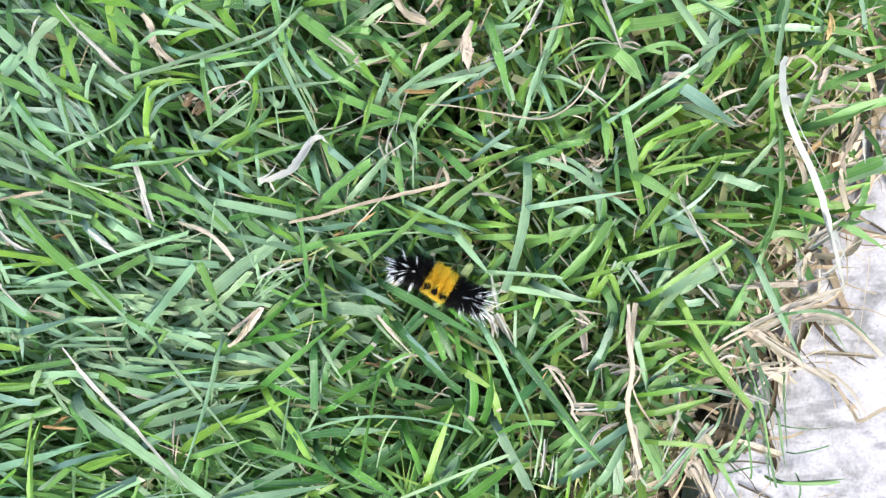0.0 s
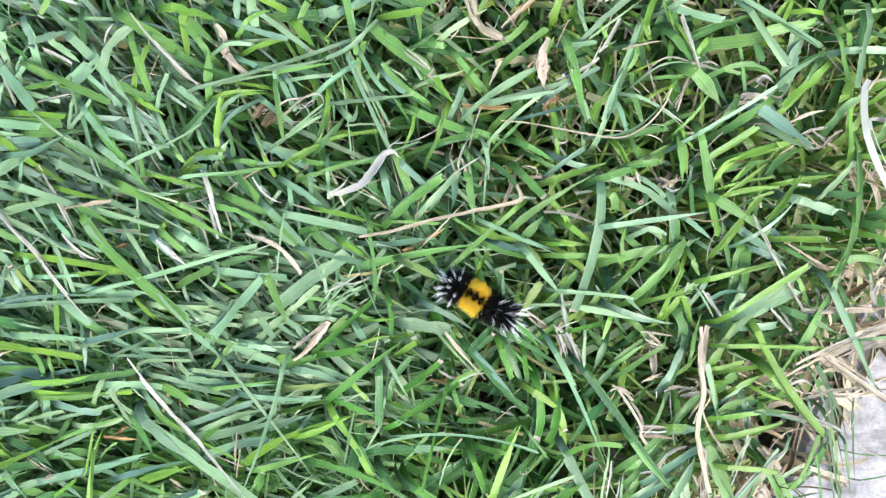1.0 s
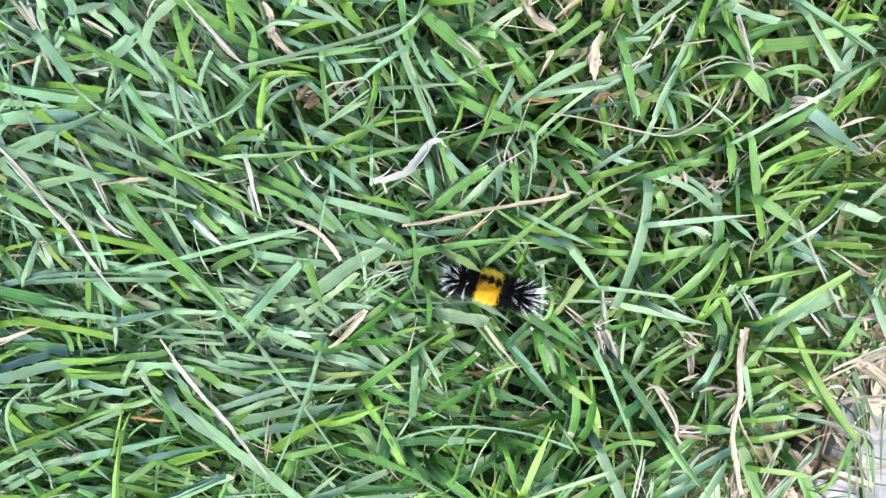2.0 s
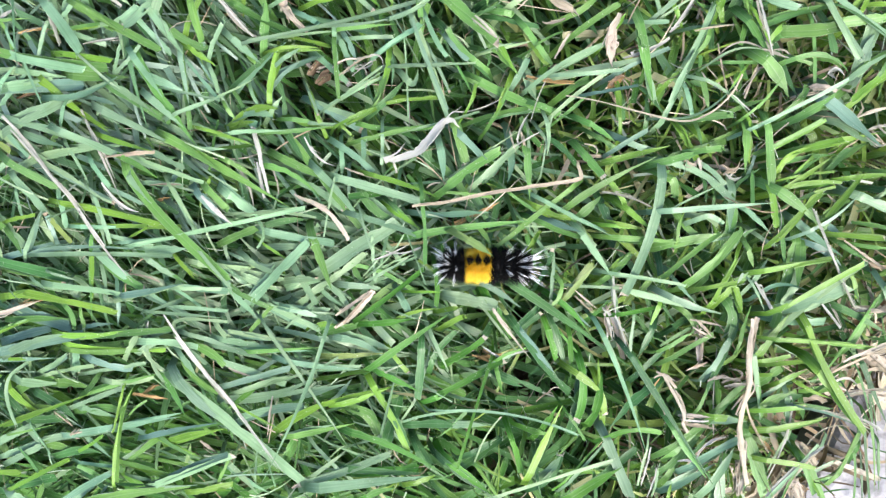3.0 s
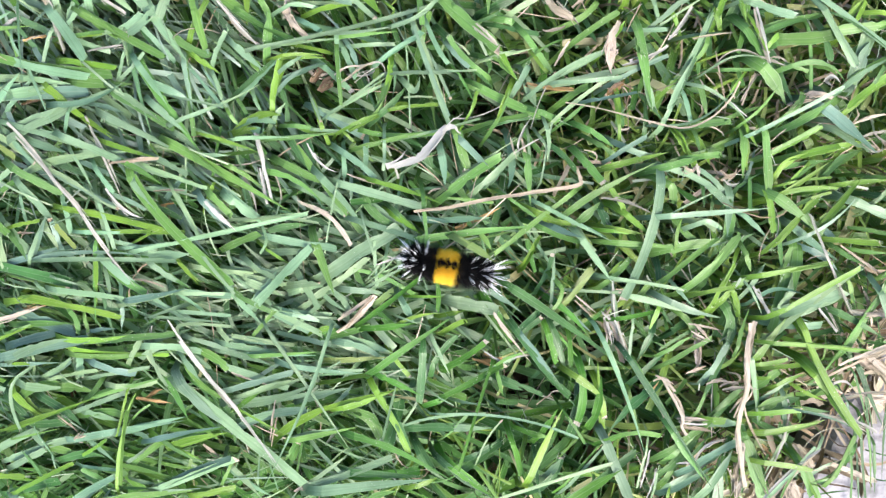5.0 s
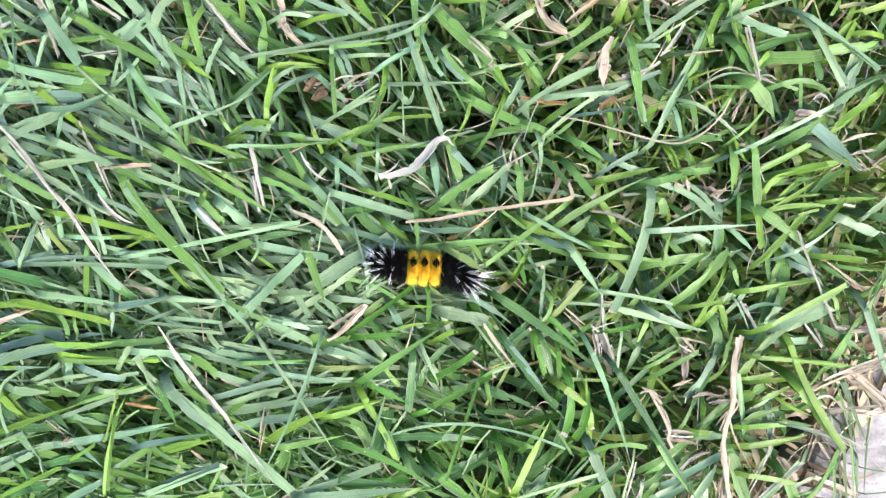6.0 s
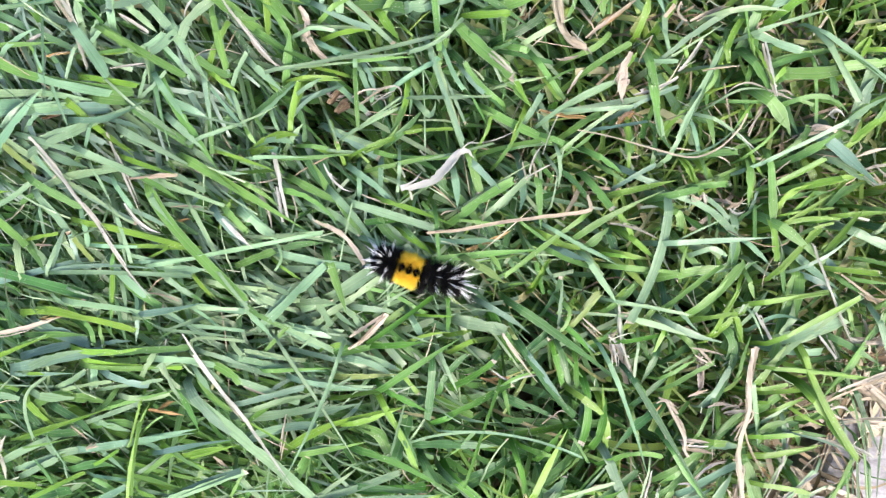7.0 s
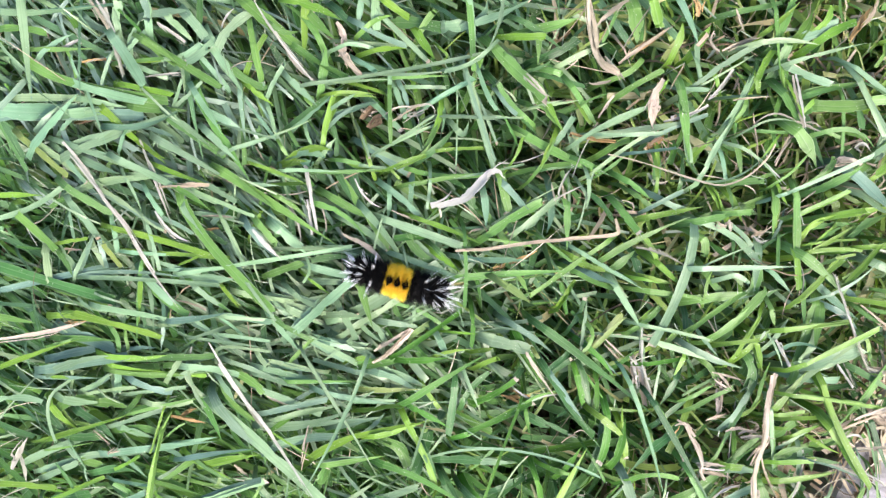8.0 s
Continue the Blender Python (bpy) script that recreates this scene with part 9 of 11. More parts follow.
blade("p", 0.8, -144.6, -19.2, 27.3, -139.7, -20.2, 26.7, -136.2, -21.3, 25.1)
blade("g", 1.2, -157.0, -35.7, 24.6, -154.5, -34.7, 24.3, -152.4, -33.8, 23.1)
blade("g", 0.8, -120.6, -32.6, 23.5, -117.7, -29.7, 24.5, -115.1, -28.0, 24.5)
blade("b", 1.2, -115.9, -35.2, 25.4, -109.9, -33.3, 25.2, -105.2, -30.6, 24.0)
blade("b", 1.3, -127.7, -18.6, 24.9, -126.0, -20.6, 26.3, -125.7, -22.7, 26.7)
blade("p", 1.6, -97.0, -30.7, 26.1, -95.1, -33.2, 26.4, -93.3, -33.7, 25.9)
dry("s", 0.7, -124.3, -17.7, 25.8, -117.7, -17.4, 27.5, -113.7, -19.1, 28.0)
blade("g", 1.8, 31.4, -3.6, 32.1, 33.8, -1.2, 32.4, 38.4, 3.5, 31.9)
blade("g", 2.6, 37.3, -5.8, 33.0, 42.2, -1.1, 35.1, 45.0, 4.3, 36.1)
blade("y", 1.6, 44.0, -11.2, 32.0, 45.7, -6.9, 33.4, 48.9, 0.8, 34.1)
blade("y", 1.4, 41.2, -7.7, 34.5, 43.8, -6.5, 35.4, 48.6, -5.6, 35.3)
blade("y", 2.1, 47.1, -9.3, 32.2, 48.8, -6.6, 33.0, 49.5, -5.2, 32.7)
blade("g", 2.1, 51.3, -4.6, 32.1, 55.0, -2.9, 32.1, 58.6, 2.1, 31.4)
blade("y", 1.9, 56.4, -1.8, 33.8, 64.0, 1.2, 35.2, 75.3, 3.3, 35.6)
blade("g", 3.2, 66.8, 6.2, 33.1, 67.1, 0.3, 33.4, 66.7, -5.8, 32.7)
blade("p", 3.7, 66.2, -4.7, 33.4, 65.1, -7.3, 33.5, 63.5, -11.1, 32.5)
blade("y", 1.8, 63.3, -10.7, 36.7, 71.2, -4.9, 37.7, 82.5, 2.7, 37.8)
blade("b", 3.7, 66.5, -10.6, 34.4, 72.5, -7.8, 35.0, 79.0, -5.1, 34.6)
blade("b", 2.6, 65.0, -15.3, 32.5, 70.4, -15.8, 32.5, 77.1, -14.7, 31.6)
blade("y", 2.6, 59.0, -24.7, 32.1, 61.2, -18.8, 33.9, 64.9, -12.9, 34.8)
blade("g", 1.6, 63.6, -21.2, 30.9, 73.2, -20.2, 32.9, 76.8, -20.5, 33.5)
blade("y", 1.6, 75.9, -20.3, 35.2, 82.7, -20.4, 34.9, 90.2, -21.2, 33.5)
blade("y", 2.4, 69.8, -16.8, 34.6, 72.9, -22.4, 34.5, 77.7, -28.6, 33.4)
blade("p", 2.3, 31.6, -11.4, 34.0, 37.8, -14.5, 33.5, 47.3, -14.8, 32.3)
blade("g", 3.2, 48.5, -12.0, 31.5, 52.0, -15.5, 31.9, 49.7, -21.9, 30.8)
blade("y", 1.6, 49.5, -9.1, 32.4, 50.5, -10.6, 33.0, 52.2, -14.3, 32.5)
blade("b", 2.6, 46.0, -31.3, 29.9, 47.9, -27.5, 31.4, 49.9, -21.7, 31.9)
dry("s", 2.1, 55.2, -30.6, 33.5, 54.8, -23.7, 33.4, 56.7, -15.0, 32.5)
blade("y", 1.4, 59.6, -27.6, 31.4, 63.5, -27.0, 31.2, 67.8, -25.4, 30.0)
blade("y", 1.1, 61.4, -28.2, 29.9, 67.8, -27.1, 30.3, 74.9, -27.0, 29.6)
blade("g", 1.9, 77.9, -27.9, 32.9, 83.7, -18.3, 34.7, 89.7, -6.8, 35.5)
blade("g", 2.1, 90.2, -6.8, 34.5, 91.0, -3.9, 36.4, 92.3, 1.2, 37.4)
blade("g", 2.3, 80.3, -10.6, 33.2, 86.5, -12.7, 33.9, 94.8, -17.0, 33.4)
dry("w", 0.7, 74.1, 7.0, 35.1, 75.2, 2.1, 35.7, 83.3, -10.4, 34.8)
blade("b", 2.1, 70.1, 6.6, 34.3, 76.5, 4.7, 34.0, 79.3, 1.3, 32.4)
blade("g", 1.6, 78.9, 7.3, 33.0, 81.3, 5.2, 33.8, 85.1, 3.8, 33.7)
blade("g", 1.3, 83.4, 7.7, 33.0, 87.2, 7.1, 34.6, 92.7, 7.6, 35.4)
dry("w", 1.3, 83.8, -9.7, 33.7, 89.1, -11.0, 33.9, 95.8, -9.5, 33.3)
dry("s", 1.4, 85.8, -22.7, 33.8, 90.8, -22.9, 34.7, 96.2, -19.9, 34.8)
dry("s", 0.7, 81.4, -28.8, 29.3, 83.8, -26.4, 30.7, 89.1, -25.0, 31.2)
dry("w", 0.8, 77.3, -9.4, 31.1, 78.2, -11.1, 32.5, 81.1, -16.1, 32.8)
dry("s", 2.1, 41.2, -22.5, 28.1, 42.3, -26.4, 29.1, 41.9, -29.5, 29.0)
dry("s", 1.3, 39.4, -17.2, 32.0, 41.6, -18.8, 32.4, 44.4, -21.7, 31.8)
blade("g", 1.4, 33.4, -24.7, 32.6, 35.8, -22.5, 32.2, 39.6, -20.9, 30.8)
blade("b", 1.3, 58.3, -7.2, 31.9, 61.2, -2.4, 33.7, 68.9, -6.1, 33.9)
blade("b", 0.8, 66.2, -11.7, 30.2, 69.9, -13.4, 31.0, 73.9, -14.2, 31.0)
blade("p", 0.8, 53.7, -5.3, 33.2, 55.9, -8.3, 34.0, 58.8, -13.6, 33.7)
blade("g", 1.6, 51.5, 3.8, 35.0, 52.7, 0.9, 34.2, 54.0, -1.0, 32.6)
blade("b", 1.4, 33.0, -6.8, 31.3, 34.7, -9.1, 31.9, 39.0, -12.3, 31.6)
blade("y", 1.3, 49.1, -29.3, 30.1, 53.1, -27.2, 30.7, 55.0, -23.2, 30.4)
blade("g", 1.4, 52.5, -22.5, 32.5, 52.3, -17.9, 32.5, 55.5, -11.9, 31.8)
blade("b", 0.8, 58.3, -23.6, 29.3, 59.6, -27.5, 29.7, 59.5, -31.1, 29.2)
dry("s", 0.5, 69.0, 3.2, 33.9, 70.0, 5.2, 35.4, 72.9, 5.2, 35.8)
blade("y", 1.4, 81.4, -1.1, 34.4, 83.1, -3.1, 34.3, 84.5, -7.5, 33.0)
blade("d", 2.1, 34.5, -20.4, 27.2, 36.4, -18.3, 26.8, 39.9, -17.4, 25.4)
blade("g", 1.4, 86.6, -23.7, 30.2, 85.4, -19.4, 31.7, 82.6, -16.6, 32.1)
blade("y", 0.7, 77.4, -23.5, 32.9, 77.9, -20.1, 33.4, 76.7, -17.0, 32.9)
blade("b", 2.6, -152.2, -51.3, 25.5, -148.5, -52.3, 25.1, -140.9, -51.4, 24.0)
blade("g", 3.2, -142.5, -51.3, 23.9, -138.9, -50.2, 23.6, -133.3, -52.6, 22.0)
blade("y", 2.3, -156.5, -54.4, 22.9, -153.9, -58.5, 22.4, -148.5, -61.4, 21.1)
blade("y", 1.9, -156.2, -64.7, 21.9, -148.1, -60.4, 22.7, -137.2, -56.1, 22.7)
blade("b", 1.6, -137.0, -57.8, 22.8, -129.7, -54.0, 23.3, -123.8, -51.6, 22.6)
blade("p", 1.9, -126.5, -49.7, 24.8, -120.6, -50.2, 24.3, -115.1, -47.4, 23.1)
blade("g", 1.9, -131.5, -48.8, 23.1, -132.8, -52.5, 23.4, -136.8, -55.6, 22.6)
blade("y", 1.2, -124.7, -79.9, 22.6, -125.2, -71.7, 24.7, -122.5, -57.9, 26.4)
blade("y", 0.6, -123.1, -58.4, 24.7, -121.2, -52.9, 25.5, -120.0, -50.5, 25.1)
blade("b", 2.3, -123.7, -63.2, 23.4, -116.0, -59.9, 24.1, -106.4, -57.7, 23.8)
blade("b", 1.9, -131.9, -65.7, 23.0, -126.5, -63.6, 24.0, -122.5, -61.9, 24.0)
blade("b", 2.3, -135.5, -58.3, 22.5, -129.7, -59.5, 22.9, -124.3, -60.5, 22.3)
dry("s", 1.1, -141.6, -67.3, 20.1, -137.2, -66.5, 21.9, -131.5, -65.8, 22.7)
blade("p", 2.9, -106.7, -46.9, 27.6, -101.5, -53.5, 28.1, -90.7, -59.9, 27.7)
dry("w", 0.8, -99.0, -45.4, 26.2, -95.3, -49.7, 26.7, -91.6, -53.1, 26.2)
blade("g", 2.3, -104.1, -46.4, 23.4, -99.7, -48.5, 23.5, -96.7, -52.1, 22.5)
blade("b", 2.3, -112.3, -79.0, 22.4, -102.8, -72.8, 24.2, -91.4, -68.0, 24.9)
blade("b", 1.8, -114.7, -64.5, 25.5, -107.9, -61.5, 26.8, -94.9, -58.7, 27.2)
blade("y", 1.8, -107.0, -64.7, 25.4, -102.2, -62.1, 25.7, -93.1, -61.1, 24.9)
blade("g", 1.4, -111.7, -64.8, 24.4, -107.2, -67.7, 24.7, -99.7, -70.6, 24.1)
blade("p", 1.2, -122.4, -72.6, 21.8, -118.1, -69.6, 22.2, -114.2, -65.7, 21.5)
blade("g", 1.3, -124.0, -73.5, 22.0, -116.6, -74.4, 23.2, -108.4, -74.9, 23.5)
blade("b", 1.6, -133.2, -67.5, 22.2, -129.6, -69.2, 23.4, -125.2, -71.7, 23.6)
blade("g", 3.2, -130.1, -85.4, 23.8, -121.4, -81.4, 23.7, -100.4, -79.5, 22.9)
blade("y", 2.1, -101.4, -79.6, 21.2, -96.4, -79.5, 22.7, -90.1, -79.7, 23.1)
blade("b", 2.1, -139.0, -86.4, 22.2, -132.5, -80.4, 23.5, -125.3, -76.6, 23.6)
blade("y", 1.4, -155.5, -84.7, 20.3, -147.6, -79.7, 21.9, -137.0, -73.0, 22.7)
blade("b", 1.1, -135.9, -75.5, 19.6, -130.1, -75.7, 20.8, -125.9, -75.7, 20.9)
blade("g", 1.1, -128.2, -81.2, 19.4, -119.6, -80.7, 21.1, -112.5, -80.1, 21.6)
dry("o", 1.2, -121.1, -53.5, 20.6, -116.8, -53.8, 21.6, -110.6, -54.1, 21.6)
dry("o", 1.4, -119.3, -53.6, 19.2, -116.9, -52.4, 20.0, -114.9, -50.3, 19.8)
blade("g", 2.1, -112.0, -47.2, 22.7, -107.5, -53.3, 23.9, -104.6, -57.5, 24.2)
blade("b", 2.1, -155.7, -76.2, 21.2, -151.2, -73.3, 21.9, -147.1, -70.8, 21.5)
blade("b", 1.4, -151.9, -66.5, 20.2, -148.0, -69.8, 21.5, -145.8, -71.2, 21.9)
blade("g", 2.3, -146.5, -70.5, 20.3, -140.5, -70.3, 21.4, -134.9, -72.7, 21.2)
dry("s", 0.6, -142.9, -59.7, 24.2, -140.2, -61.8, 23.7, -137.9, -64.2, 22.2)
blade("b", 0.5, -145.0, -73.1, 20.8, -143.9, -75.7, 21.4, -143.7, -78.6, 21.0)
blade("p", 1.6, -142.5, -80.3, 19.1, -140.2, -78.1, 20.9, -138.2, -77.4, 21.6)
blade("g", 1.6, -147.1, -87.4, 21.3, -146.0, -82.8, 21.9, -145.3, -82.1, 21.2)
blade("y", 1.2, -156.2, -80.7, 19.6, -152.0, -80.2, 20.9, -149.4, -80.2, 21.1)
blade("p", 0.8, -129.5, -85.3, 21.2, -127.1, -80.4, 21.8, -126.0, -80.5, 21.0)
dry("s", 1.8, -100.4, -65.3, 23.0, -98.4, -66.5, 23.1, -95.3, -69.1, 22.1)
blade("b", 1.4, -119.9, -78.7, 19.6, -117.1, -78.8, 20.6, -113.4, -79.0, 20.6)
blade("g", 0.7, -120.8, -58.5, 23.4, -118.6, -55.4, 24.0, -116.7, -54.8, 23.3)
blade("b", 1.8, -121.2, -63.6, 21.1, -117.8, -63.4, 22.9, -114.7, -65.8, 23.5)
blade("b", 3.2, -155.2, -86.6, 20.6, -153.1, -88.0, 20.8, -150.4, -87.4, 20.2)
blade("g", 1.1, -93.4, -75.4, 23.2, -91.7, -71.3, 24.3, -90.8, -68.7, 24.2)
blade("g", 0.6, -112.6, -63.8, 21.9, -110.0, -60.6, 23.1, -108.7, -59.5, 23.0)
blade("y", 1.2, -136.1, -71.7, 21.1, -132.5, -69.8, 22.8, -128.4, -65.8, 23.7)
blade("g", 0.7, -156.4, -68.4, 20.9, -151.8, -67.0, 22.1, -142.2, -63.6, 22.6)
dry("s", 1.8, 54.4, -30.5, 34.0, 56.1, -33.8, 33.2, 56.5, -37.4, 31.3)
dry("s", 0.8, 55.3, -37.1, 33.5, 55.5, -43.3, 32.6, 64.4, -53.7, 30.6)
dry("s", 1.0, 51.7, -41.9, 32.9, 53.4, -38.7, 33.3, 55.6, -36.7, 32.7)
dry("s", 1.3, 35.6, -37.9, 29.8, 38.4, -40.5, 30.7, 39.4, -44.7, 30.5)
dry("s", 1.1, 38.5, -46.3, 28.7, 40.2, -45.2, 30.1, 46.7, -45.1, 30.6)
dry("s", 1.0, 39.2, -48.5, 30.8, 39.5, -45.9, 30.5, 44.9, -44.8, 29.2)
dry("s", 2.6, 54.3, -46.8, 32.4, 56.5, -53.6, 32.2, 58.2, -61.9, 30.9)
dry("w", 0.7, 56.0, -64.0, 31.9, 57.7, -61.2, 32.6, 56.1, -55.5, 32.4)
blade("y", 2.3, 47.7, -45.0, 30.8, 52.1, -44.7, 30.3, 58.1, -45.7, 28.7)
blade("g", 2.3, 38.0, -56.6, 28.2, 44.2, -47.5, 29.6, 55.7, -34.9, 30.5)
blade("g", 2.1, 36.1, -49.0, 31.9, 42.7, -58.2, 30.8, 48.0, -63.4, 28.9)
blade("g", 1.6, 58.5, -30.7, 30.8, 60.1, -36.1, 30.9, 61.5, -44.1, 29.8)
blade("g", 3.7, 61.8, -40.5, 30.7, 64.3, -37.0, 32.7, 68.5, -35.9, 33.5)
blade("y", 1.6, 61.8, -41.5, 32.3, 65.5, -40.6, 33.3, 72.8, -39.7, 33.5)
blade("y", 1.8, 62.2, -47.1, 33.0, 69.1, -45.3, 33.2, 78.6, -42.5, 32.5)
blade("y", 3.2, 75.2, -28.6, 34.1, 78.2, -31.7, 33.6, 80.7, -35.1, 32.1)
blade("y", 1.8, 81.2, -35.3, 31.2, 82.2, -38.6, 32.3, 90.7, -44.8, 32.3)
blade("g", 2.9, 57.2, -48.7, 30.5, 59.6, -56.9, 30.9, 64.8, -66.9, 30.3)
blade("p", 1.6, 67.9, -37.5, 31.5, 68.5, -41.4, 31.1, 70.1, -50.1, 29.5)
blade("p", 1.3, 69.8, -48.9, 30.0, 66.7, -52.7, 30.3, 64.8, -62.5, 29.1)
blade("p", 1.2, 66.1, -66.9, 30.0, 72.3, -57.9, 32.3, 77.9, -50.1, 33.4)
blade("y", 1.8, 63.2, -55.7, 32.7, 66.3, -55.5, 32.5, 77.9, -57.0, 31.5)
blade("y", 1.1, 76.6, -58.2, 27.1, 78.7, -61.4, 28.2, 81.5, -66.0, 28.1)
blade("g", 0.7, 86.9, -27.9, 32.7, 90.7, -36.0, 32.0, 94.0, -44.5, 30.3)
blade("g", 0.8, 92.8, -43.2, 31.2, 95.4, -48.7, 30.7, 97.7, -63.9, 28.4)
blade("p", 0.7, 72.6, -39.6, 33.9, 81.6, -39.8, 34.8, 89.5, -44.4, 34.4)
blade("g", 2.1, 85.2, -58.6, 30.7, 86.9, -54.2, 30.8, 90.8, -46.5, 30.2)
blade("y", 1.8, 65.8, -33.5, 30.1, 70.4, -30.2, 30.9, 74.7, -29.3, 30.5)
blade("g", 1.2, 43.6, -42.9, 29.2, 45.1, -39.1, 29.3, 47.7, -32.1, 28.7)
dry("s", 0.7, 42.6, -59.9, 27.1, 46.8, -51.6, 28.9, 52.3, -50.9, 29.1)
blade("b", 2.6, 49.3, -66.0, 27.7, 53.8, -57.0, 29.8, 54.9, -53.4, 30.5)
blade("p", 3.2, 52.8, -69.1, 26.7, 52.5, -61.3, 28.5, 51.8, -56.9, 29.1)
blade("b", 2.1, 39.6, -67.2, 26.4, 45.4, -63.5, 26.7, 51.4, -58.9, 26.0)
dry("s", 2.1, 58.3, -68.3, 27.1, 57.7, -61.2, 26.9, 57.5, -58.0, 25.5)
dry("s", 2.3, 74.1, -67.6, 25.9, 72.8, -63.7, 27.3, 71.1, -61.9, 27.6)
dry("s", 1.8, 74.8, -50.7, 28.0, 77.6, -54.0, 27.6, 81.0, -57.5, 26.2)
blade("y", 1.4, 71.2, -33.2, 29.4, 74.6, -35.8, 30.6, 81.5, -37.0, 31.0)
dry("w", 0.5, 87.6, -37.3, 22.3, 94.0, -35.2, 24.0, 103.1, -33.1, 24.9)
dry("s", 1.3, 49.6, -35.2, 28.9, 51.8, -33.0, 29.8, 54.8, -33.8, 29.5)
blade("g", 0.8, 70.6, -67.0, 28.6, 72.3, -61.6, 28.7, 74.7, -58.2, 27.6)
blade("o2", 2.6, 61.3, -50.4, 29.0, 64.1, -51.4, 28.7, 66.2, -52.7, 27.4)
blade("y", 1.3, 60.5, -31.7, 30.3, 62.4, -31.6, 31.8, 63.4, -30.5, 32.3)
blade("g", 0.7, 92.2, -65.6, 27.3, 91.4, -58.6, 29.4, 89.3, -51.6, 30.5)
blade("b", 0.6, 86.9, -36.7, 30.2, 88.5, -40.4, 29.6, 89.7, -45.5, 27.9)
blade("g", 1.1, 43.4, -56.0, 28.8, 45.7, -53.6, 28.5, 49.3, -49.0, 27.5)
blade("b", 1.3, 62.0, -37.1, 30.8, 66.2, -33.5, 31.7, 68.9, -31.3, 31.5)
dry("s", 0.7, 55.7, -33.0, 31.4, 61.1, -34.2, 31.5, 55.5, -41.2, 29.8)
blade("p", 1.4, 98.4, 71.0, 38.7, 95.7, 62.6, 38.6, 95.0, 52.9, 37.4)
blade("g", 2.7, 96.8, 70.9, 38.9, 95.3, 65.7, 39.2, 94.9, 62.2, 38.7)
blade("p", 2.2, 91.9, 62.6, 40.2, 101.5, 63.7, 40.0, 108.5, 62.6, 38.6)
blade("g", 2.0, 109.1, 63.4, 37.1, 116.5, 61.8, 38.5, 121.1, 60.5, 38.8)
blade("y", 2.2, 94.9, 36.2, 36.7, 93.3, 45.4, 37.2, 94.5, 53.1, 36.7)
blade("y", 2.7, 91.5, 50.2, 39.3, 90.9, 51.6, 39.8, 95.3, 56.4, 39.8)
blade("g", 2.4, 90.3, 44.8, 38.4, 93.0, 51.3, 39.4, 99.6, 50.2, 39.0)
blade("y", 2.4, 103.6, 55.2, 39.8, 106.2, 57.4, 39.7, 110.1, 59.0, 38.6)
dry("o", 2.4, 109.3, 59.8, 38.6, 110.0, 62.8, 40.2, 109.0, 66.8, 40.9)
dry("s", 1.1, 112.1, 67.6, 39.3, 116.4, 64.6, 40.2, 121.0, 66.4, 40.6)
dry("s", 0.9, 114.4, 64.7, 41.2, 119.2, 67.5, 41.0, 124.6, 69.0, 39.7)
blade("p", 2.2, 111.3, 57.2, 39.5, 115.3, 55.1, 40.1, 121.4, 53.2, 39.9)
blade("g", 2.4, 110.1, 47.1, 38.6, 116.6, 50.9, 38.5, 126.5, 52.5, 37.3)
blade("g", 3.1, 109.4, 36.7, 38.4, 115.1, 38.2, 39.1, 125.5, 43.0, 39.2)
blade("g", 2.0, 102.8, 39.4, 37.0, 104.8, 43.9, 38.8, 105.7, 48.5, 39.6)
dry("s", 2.7, 107.4, 45.7, 37.5, 108.1, 49.9, 39.4, 109.4, 51.9, 40.1)
dry("s", 1.4, 111.4, 52.9, 37.5, 115.2, 51.6, 38.8, 117.8, 51.4, 39.1)
dry("s", 1.1, 115.0, 42.6, 36.6, 116.6, 44.3, 38.4, 118.5, 47.7, 39.3)
dry("s", 1.6, 103.4, 39.8, 39.4, 111.0, 41.8, 39.3, 117.6, 40.8, 38.0)
blade("y", 1.1, 106.5, 70.7, 39.4, 104.8, 65.8, 38.8, 105.0, 62.5, 37.4)
blade("b", 1.6, 117.3, 70.1, 41.7, 118.1, 66.1, 41.7, 119.3, 62.4, 40.8)
blade("y", 1.6, 92.0, 67.4, 40.0, 92.9, 63.9, 39.8, 92.5, 62.2, 38.7)
blade("g", 1.6, 100.0, 67.5, 39.7, 108.6, 64.6, 40.0, 108.2, 63.7, 39.1)
blade("g", 1.4, 97.1, 36.1, 36.2, 97.5, 22.5, 35.8, 97.3, 15.2, 34.9)
blade("g", 1.9, 97.4, 15.3, 34.4, 97.5, 7.9, 35.3, 91.6, 0.6, 35.0)
blade("p", 1.7, 87.9, 22.9, 35.0, 91.6, 26.8, 36.9, 95.6, 32.3, 38.0)
dry("s", 2.8, 119.5, 35.9, 37.3, 116.7, 31.6, 38.6, 113.6, 28.1, 38.9)
dry("s", 2.0, 114.0, 28.2, 38.0, 113.7, 23.3, 37.3, 116.5, 14.4, 35.3)
dry("w", 1.7, 119.6, 11.3, 31.5, 117.6, 6.7, 32.6, 107.2, 0.6, 32.5)
blade("g", 3.9, 107.0, 18.7, 36.8, 115.7, 22.0, 37.9, 126.1, 26.2, 38.3)
blade("g", 2.7, 104.6, 14.3, 36.6, 109.9, 13.9, 36.6, 114.1, 11.9, 35.3)
blade("y", 2.4, 111.4, 13.7, 32.3, 118.0, 12.4, 33.0, 126.6, 12.8, 33.0)
blade("g", 2.4, 120.9, 15.1, 36.2, 121.4, 19.2, 36.0, 124.0, 23.3, 34.9)
blade("y", 2.0, 102.9, 11.2, 34.9, 107.8, 10.3, 36.6, 113.2, 6.3, 37.1)
